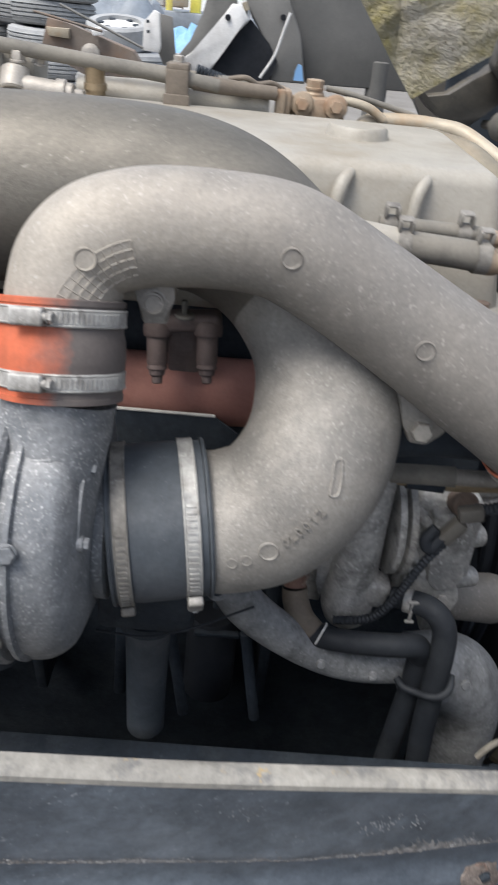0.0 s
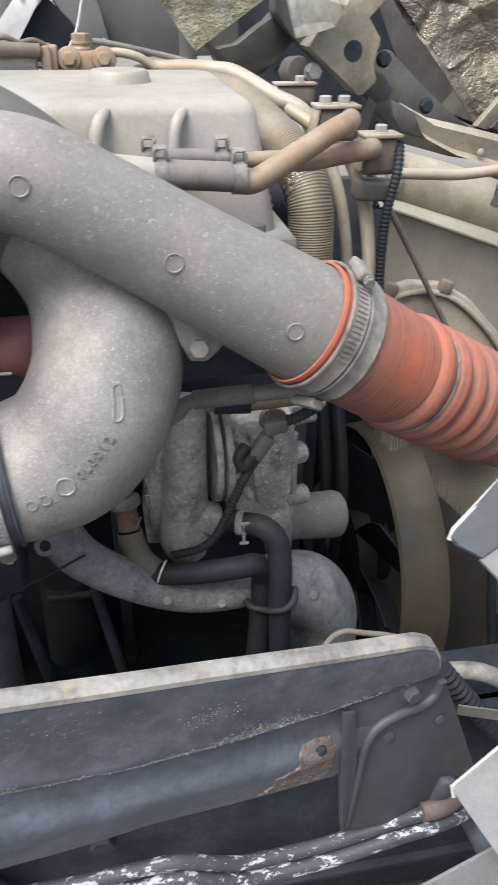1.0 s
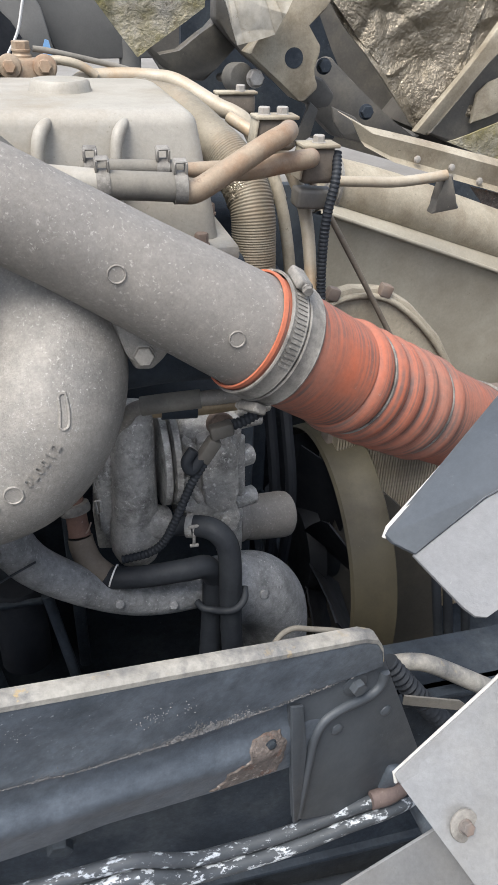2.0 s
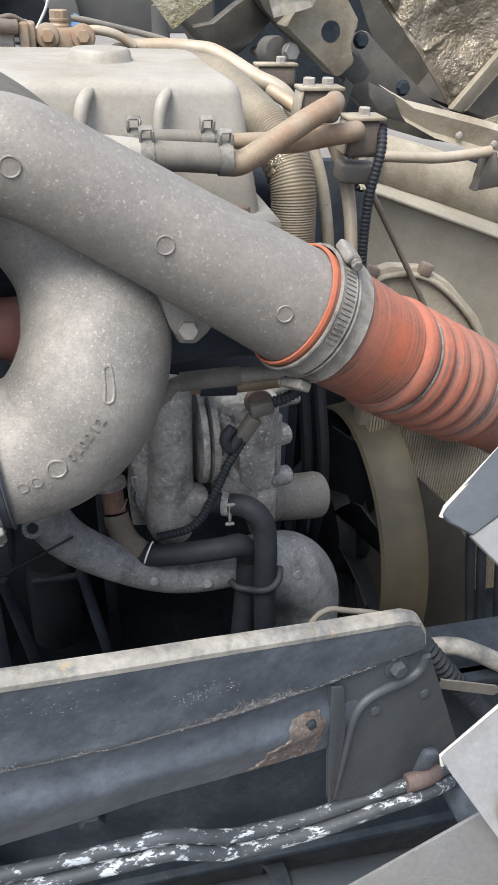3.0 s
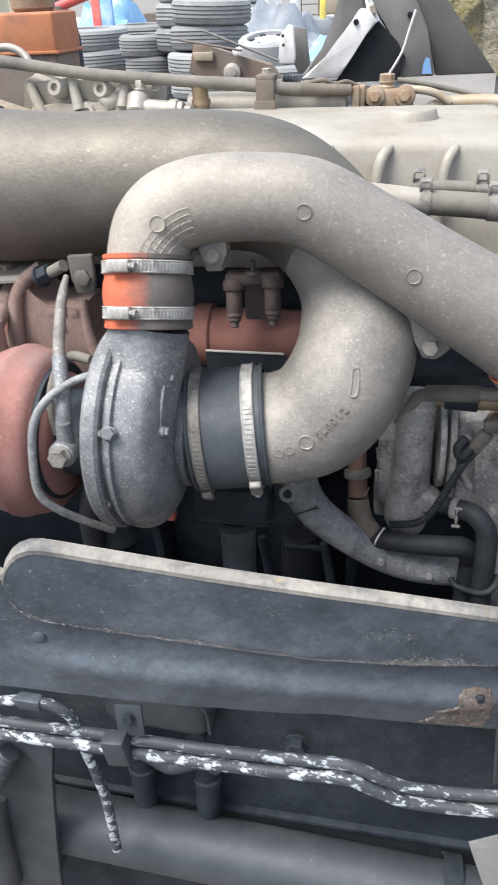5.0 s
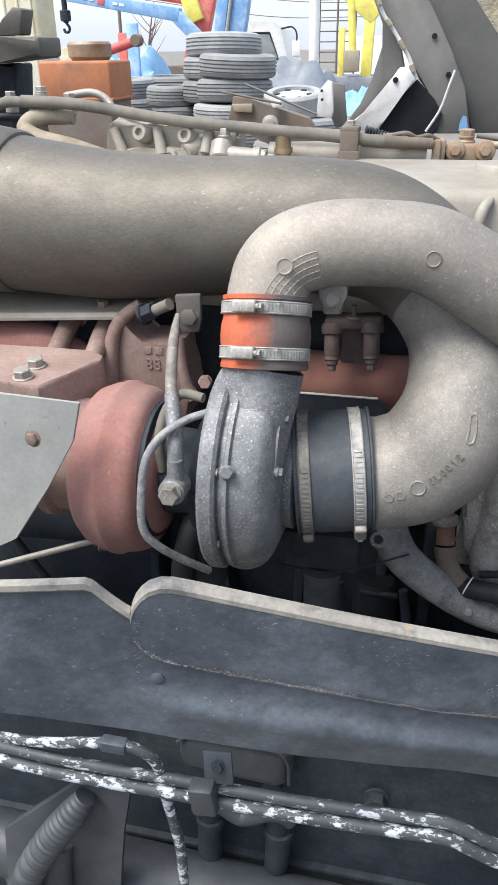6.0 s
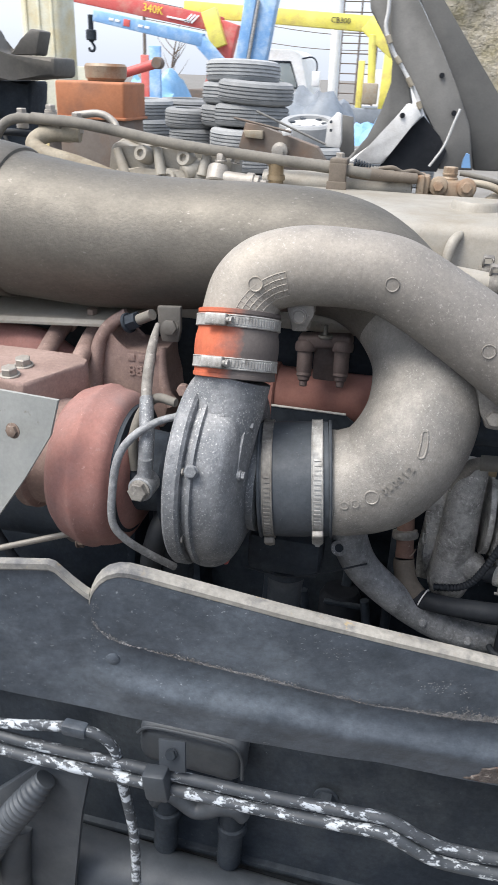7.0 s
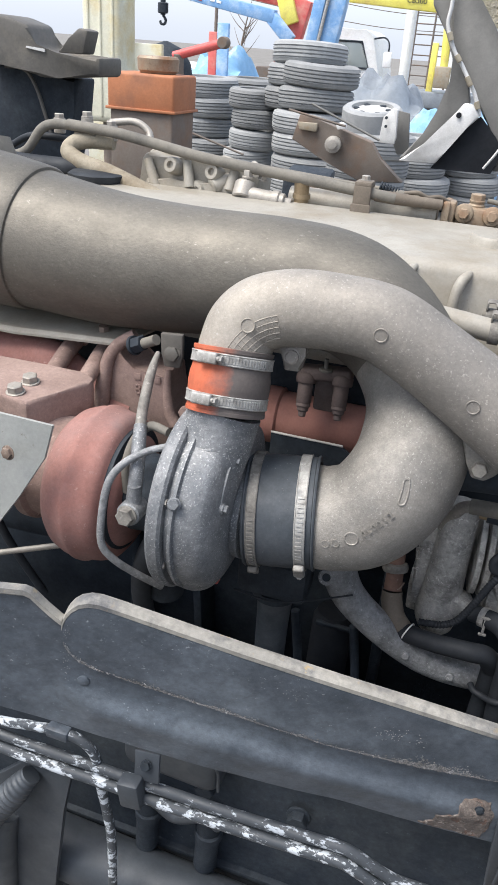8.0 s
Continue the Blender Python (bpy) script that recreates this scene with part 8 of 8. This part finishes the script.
# ---- yard behind: crane trucks, tarpaulins, poles ----


def boom(bm, p, q, w, h, w2=None, h2=None):
    """A tapered square boom from p to q, h high and w wide."""
    p, q = vec(p), vec(q)
    d = (q - p).normalized()
    side = d.cross(Vector((0, 0, 1)))
    side = side.normalized() if side.length > 0.1 else Vector((0, 1, 0))
    up_ = side.cross(d).normalized()
    w2, h2 = w2 or w, h2 or h
    a = [bm.verts.new(p + side * (sx * w / 2) + up_ * (sz * h / 2)) for sx, sz in ((-1, -1), (1, -1), (1, 1), (-1, 1))]
    b = [bm.verts.new(q + side * (sx * w2 / 2) + up_ * (sz * h2 / 2)) for sx, sz in ((-1, -1), (1, -1), (1, 1), (-1, 1))]
    made = [bm.faces.new(a[::-1]), bm.faces.new(b)] + [bm.faces.new((a[i], a[(i + 1) % 4], b[(i + 1) % 4], b[i])) for i in range(4)]
    bmesh.ops.bevel(bm, geom=list({e for f in made for e in f.edges}), offset=min(w, h) * 0.12, segments=2, profile=0.5, affect="EDGES")
    return bm


def sign(text, size, centre, along, material, parent, name="lettering"):
    t = letters(text, size, 0.004)
    d = vec(along).normalized()
    n = Vector((0, -1, 0))
    upv = n.cross(d).normalized() * -1
    upv = upv if upv.z > 0 else -upv
    m = Matrix((d, upv, n)).transposed().to_4x4()
    m.translation = vec(centre)
    bmesh.ops.transform(t, verts=t.verts, matrix=m)
    return part(name, t, material, parent)


yc = thing("yellow_crane", "yellow truck-mounted loader crane, boom level", "crane", (-1.8, 20, 0))
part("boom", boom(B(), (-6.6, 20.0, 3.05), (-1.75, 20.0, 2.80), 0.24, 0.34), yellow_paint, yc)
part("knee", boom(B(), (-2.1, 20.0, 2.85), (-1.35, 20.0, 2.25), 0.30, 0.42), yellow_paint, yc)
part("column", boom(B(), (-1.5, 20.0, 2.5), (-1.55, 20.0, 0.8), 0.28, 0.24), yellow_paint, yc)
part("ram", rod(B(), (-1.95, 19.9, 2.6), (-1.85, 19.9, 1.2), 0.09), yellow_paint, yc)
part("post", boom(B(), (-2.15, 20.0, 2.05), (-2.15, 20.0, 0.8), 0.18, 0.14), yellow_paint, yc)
part("base", block(B(), (-1.85, 20.1, 0.75), (1.0, 1.0, 0.5), bevel=0.05), scrap_brown, yc)
part("truck_deck", block(B(), (-0.2, 20.6, 0.85), (4.6, 2.2, 0.35), bevel=0.04), grey_tarp_mat, yc)
for x in (-1.6, 1.2):
    part("wheel", rod(B(), (x, 19.6, 0.45), (x, 19.9, 0.45), 0.45, seg=28), tyre_rubber, yc)
part("control_box", block(B(), (-1.85, 19.55, 1.35), (0.35, 0.2, 0.45), bevel=0.03), tube_beige, yc)
sign("CB300", 0.17, (-2.72, 19.86, 2.865), (1, 0, -0.052), marking, yc)
rc = thing("red_crane", "red truck-mounted loader crane, boom sloping", "crane", (-5.4, 19, 0))
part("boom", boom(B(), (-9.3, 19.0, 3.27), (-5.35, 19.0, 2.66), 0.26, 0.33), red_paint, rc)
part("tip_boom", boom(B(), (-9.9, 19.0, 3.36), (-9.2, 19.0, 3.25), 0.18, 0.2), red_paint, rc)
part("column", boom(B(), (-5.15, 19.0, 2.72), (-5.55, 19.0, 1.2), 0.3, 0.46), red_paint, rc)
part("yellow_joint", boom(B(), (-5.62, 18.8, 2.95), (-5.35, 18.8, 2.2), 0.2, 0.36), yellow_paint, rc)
part("base", block(B(), (-5.5, 19.2, 0.85), (1.2, 1.2, 0.9), bevel=0.05), scrap_brown, rc)
part("truck_deck", block(B(), (-7.6, 19.8, 0.9), (4.2, 2.2, 0.35), bevel=0.04), grey_tarp_mat, rc)
for x in (-8.8, -6.4):
    part("wheel", rod(B(), (x, 18.7, 0.45), (x, 19.0, 0.45), 0.45, seg=28), tyre_rubber, rc)
sign("340K", 0.24, (-7.0, 18.84, 2.94), (1, 0, -0.155), marking_yellow, rc)
for k in range(3):
    part("stripe_mark", boom(B(), (-6.22 + 0.08 * k, 18.84, 2.70 - 0.012 * k), (-6.04 + 0.08 * k, 18.84, 2.86 - 0.012 * k), 0.02, 0.04), marking_white, rc)
part("light_mark", boom(B(), (-6.65, 18.84, 2.80), (-6.1, 18.84, 2.715), 0.02, 0.04), marking_white, rc)
bc = thing("blue_crane", "blue truck-mounted loader crane with hook", "crane", (-4.2, 17.5, 0))
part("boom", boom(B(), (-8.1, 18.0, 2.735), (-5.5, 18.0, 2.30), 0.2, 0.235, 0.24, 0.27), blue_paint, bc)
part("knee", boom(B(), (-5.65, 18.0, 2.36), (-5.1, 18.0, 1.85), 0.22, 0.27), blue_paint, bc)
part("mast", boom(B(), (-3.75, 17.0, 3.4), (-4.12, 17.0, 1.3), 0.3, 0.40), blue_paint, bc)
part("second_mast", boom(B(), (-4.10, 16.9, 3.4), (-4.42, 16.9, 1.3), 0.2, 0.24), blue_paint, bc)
part("silver_ram", rod(B(), (-3.98, 16.8, 3.0), (-4.22, 16.8, 1.6), 0.035), zinc, bc)
part("base", block(B(), (-4.3, 17.3, 0.66), (1.1, 1.0, 1.32), bevel=0.05), scrap_brown, bc)
hk = rod(B(), (-8.2, 18.0, 2.75), (-8.2, 18.0, 2.2), 0.06)
lathe(hk, (-8.2, 18.0, 2.45), (0, 0, -1), [(0, 0.1), (0.02, 0.12), (0.2, 0.12), (0.22, 0.1)], 16)
tube(hk, [(-8.2, 18.0, 2.2, 0.03), (-8.13, 18.0, 2.1, 0.03), (-8.16, 18.0, 2.02, 0.03), (-8.24, 18.0, 2.02, 0.03), (-8.27, 18.0, 2.08, 0.03)], seg=10)
part("hook_block", hk, dark_iron, bc)
for x in (-7.7, -7.55, -7.0, -6.85):
    part("light_mark", boom(B(), (x, 17.89, 2.668 - 0.167 * (x + 7.7)), (x + 0.11, 17.89, 2.65 - 0.167 * (x + 7.7)), 0.02, 0.05), marking_white, bc)
part("red_mark", boom(B(), (-7.35, 17.89, 2.61), (-7.2, 17.89, 2.585), 0.02, 0.14), red_paint, bc)

tk = thing("white_truck", "white cab-over truck parked in the yard", "truck", (-4.2, 21, 0))
cabm = B()
flat(cabm, [(-5.3, 0.55), (-5.3, 2.15), (-5.1, 2.26), (-3.85, 2.24), (-3.66, 2.1), (-3.45, 1.35), (-3.40, 0.6)], 20.2, 2.0, 0.07)
part("cab_body", cabm, white_paint, tk)
part("side_window", flat(B(), [(-4.75, 1.42), (-4.75, 1.95), (-3.95, 1.95), (-3.72, 1.42)], 20.18, 0.03, 0.01), glass, tk)
part("window_frame", tube(B(), [(-4.77, 20.18, 1.40), (-4.77, 20.18, 1.97), (-3.93, 20.18, 1.97), (-3.70, 20.18, 1.40), (-4.77, 20.18, 1.40)], 0.025, 8, straight=True), dark_iron, tk)
part("mirror_arm", tube(B(), [(-3.62, 20.1, 2.05, 0.02), (-3.35, 19.95, 2.08, 0.02), (-3.22, 19.9, 1.95, 0.02), (-3.22, 19.9, 1.7, 0.02)], seg=8), dark_iron, tk)
part("mirror", block(B(), (-3.22, 19.88, 1.62), (0.2, 0.06, 0.34), bevel=0.03), white_paint, tk)
part("bumper", block(B(), (-4.3, 20.15, 0.6), (1.9, 0.15, 0.25), bevel=0.03), fender_grey, tk)
for x in (-4.7,):
    part("wheel", rod(B(), (x, 20.0, 0.42), (x, 20.3, 0.42), 0.42, seg=28), tyre_rubber, tk)
part("flatbed", block(B(), (-7.5, 21.2, 0.95), (4.2, 2.1, 0.5), bevel=0.03), white_paint, tk)
wpole = thing("white_post", "white painted steel post in the yard", "post", (-3.08, 22, 0))
part("shaft", rod(B(), (-3.08, 22, 0), (-3.12, 22, 6.0), 0.14, 0.13, 20), white_paint, wpole)
tp = thing("utility_pole", "thin grey pole behind the cranes", "pole", (-9.6, 25, 0))
part("shaft", rod(B(), (-9.6, 25, 0), (-9.55, 25, 8.0), 0.055, 0.045, 14), scrap_brown, tp)
wires = B()
tube(wires, [(-9.55, 25, 3.6, 0.012), (-5.0, 25.5, 2.95, 0.012), (-2.0, 26, 2.8, 0.012)], seg=6)
tube(wires, [(-9.55, 25, 3.1, 0.012), (-5.0, 25.5, 2.5, 0.012), (-2.0, 26, 2.45, 0.012)], seg=6)
solid("overhead_wires", wires, scrap_brown, "thin overhead wires across the yard", "cable")
bh = thing("scaffold_frame", "pale steel scaffold tower behind the yard", "scaffold", (-3.0, 26, 0))
for x in (-3.5, -2.95, -2.4):
    part("upright", rod(B(), (x, 26, 0), (x, 26, 5.5), 0.03), scrap_brown, bh)
for z in np.arange(0.4, 5.4, 0.28):
    part("rung", rod(B(), (-3.5, 26, float(z)), (-2.4, 26, float(z)), 0.018), scrap_brown, bh)
far = thing("pale_shed", "pale corrugated shed wall beyond the cranes", "building", (-2.0, 30, 0))
cor = B()
rowa = [[(-3.2 + k * 0.12, 30 + 0.03 * (k % 2), 0.0), (-3.2 + k * 0.12, 30 + 0.03 * (k % 2), 2.0)] for k in range(60)]
sheet(cor, rowa, (0, 0.05, 0))
part("wall", cor, white_paint, far)


def tarp(name, cx, cy, sx, sy, hgt, material, label, seed):
    rows = []
    for i in range(25):
        row = []
        for j in range(17):
            u, v = i / 24 * 2 - 1, j / 16 * 2 - 1
            k = max(0.0, 1 - (u * u) ** 1.5) * max(0.0, 1 - (v * v) ** 1.5)
            q = Vector((u * 2.2 + seed, v * 2.2, seed))
            row.append((cx + u * sx, cy + v * sy, hgt * (k ** 0.6) * (1 + 0.35 * noise.noise(q) + 0.15 * noise.noise(q * 3)) + 0.02))
        rows.append(row)
    return solid(name, sheet(B(), rows, (0, 0, -0.02)), material, label, "tarpaulin")


tarp("blue_tarpaulin", -0.75, 11.2, 0.75, 0.9, 1.12, blue_tarp_mat, "crumpled blue tarpaulin over goods", 1.0)
tarp("blue_tarpaulin", -4.6, 12.5, 0.9, 0.9, 1.45, blue_tarp_mat, "crumpled pale blue tarpaulin over goods", 4.0)
tarp("grey_tarpaulin", -2.0, 12.5, 1.0, 0.9, 1.28, grey_tarp_mat, "crumpled grey tarpaulin over goods", 7.0)
rb = thing("red_lever", "red steel lever bar with a joint", "machine part", (-2.75, 7, 1.2))
part("bar", rod(B(), (-3.05, 7.0, 1.56), (-2.56, 7.0, 1.70), 0.04), red_paint, rb)
part("joint", rod(B(), (-2.56, 6.95, 1.70), (-2.56, 7.05, 1.70), 0.05), scrap_brown, rb)
part("stand", rod(B(), (-3.0, 7.0, 0), (-3.0, 7.0, 1.58), 0.05), scrap_brown, rb)
bt = thing("fuel_drum", "dark round-topped drum in the yard", "drum", (-3.4, 7.6, 0))
part("shell", lathe(B(), (-3.40, 7.6, 0), (0, 0, 1), [(0, 0.28), (0.02, 0.29), (0.5, 0.29), (0.52, 0.3), (0.54, 0.29), (1.3, 0.29), (1.5, 0.25), (1.62, 0.16), (1.68, 0.02)], 32), dark_iron, bt)
ps = thing("painted_board", "upright board painted red and blue", "board", (-4.0, 10.5, 0))
part("red_strip", block(B(), (-4.02, 10.5, 0.915), (0.12, 0.06, 1.83), bevel=0.01), red_paint, ps)
part("blue_strip", block(B(), (-3.88, 10.5, 0.97), (0.16, 0.06, 1.94), bevel=0.01), blue_paint, ps)
rs2 = thing("rust_stained_panel", "pale panel with orange rust streaks on a post", "panel", (-3.0, 6.5, 0))
part("panel", block(B(), (-3.35, 6.6, 1.1), (0.75, 0.05, 1.1), bevel=0.01), tank_plastic, rs2)
part("post", rod(B(), (-3.28, 6.5, 0), (-3.28, 6.5, 3.0), 0.035), tube_brown, rs2)
bare = thing("bare_tree", "small leafless tree beyond the cranes", "tree", (-8.4, 24, 0))
part("trunk", tube(B(), [(-8.4, 24, 0, 0.07), (-8.42, 24, 1.0, 0.05), (-8.3, 24, 2.0, 0.03), (-8.1, 24, 2.9, 0.008)], seg=10), scrap_brown, bare)
random.seed(3)
for k in range(14):
    z0 = random.uniform(0.9, 2.3)
    a = random.uniform(0, 6.28)
    n = random.uniform(0.4, 0.9)
    p = Vector((-8.42 + 0.12 * max(0, z0 - 1), 24, z0))
    d = Vector((math.cos(a), math.sin(a) * 0.5, random.uniform(0.7, 1.4))).normalized() * n
    part("limb", tube(B(), [(*p, 0.016), (*(p + d * 0.5), 0.011), (*(p + d + Vector((0, 0, 0.1))), 0.003)], seg=6, steps=4), scrap_brown, bare)
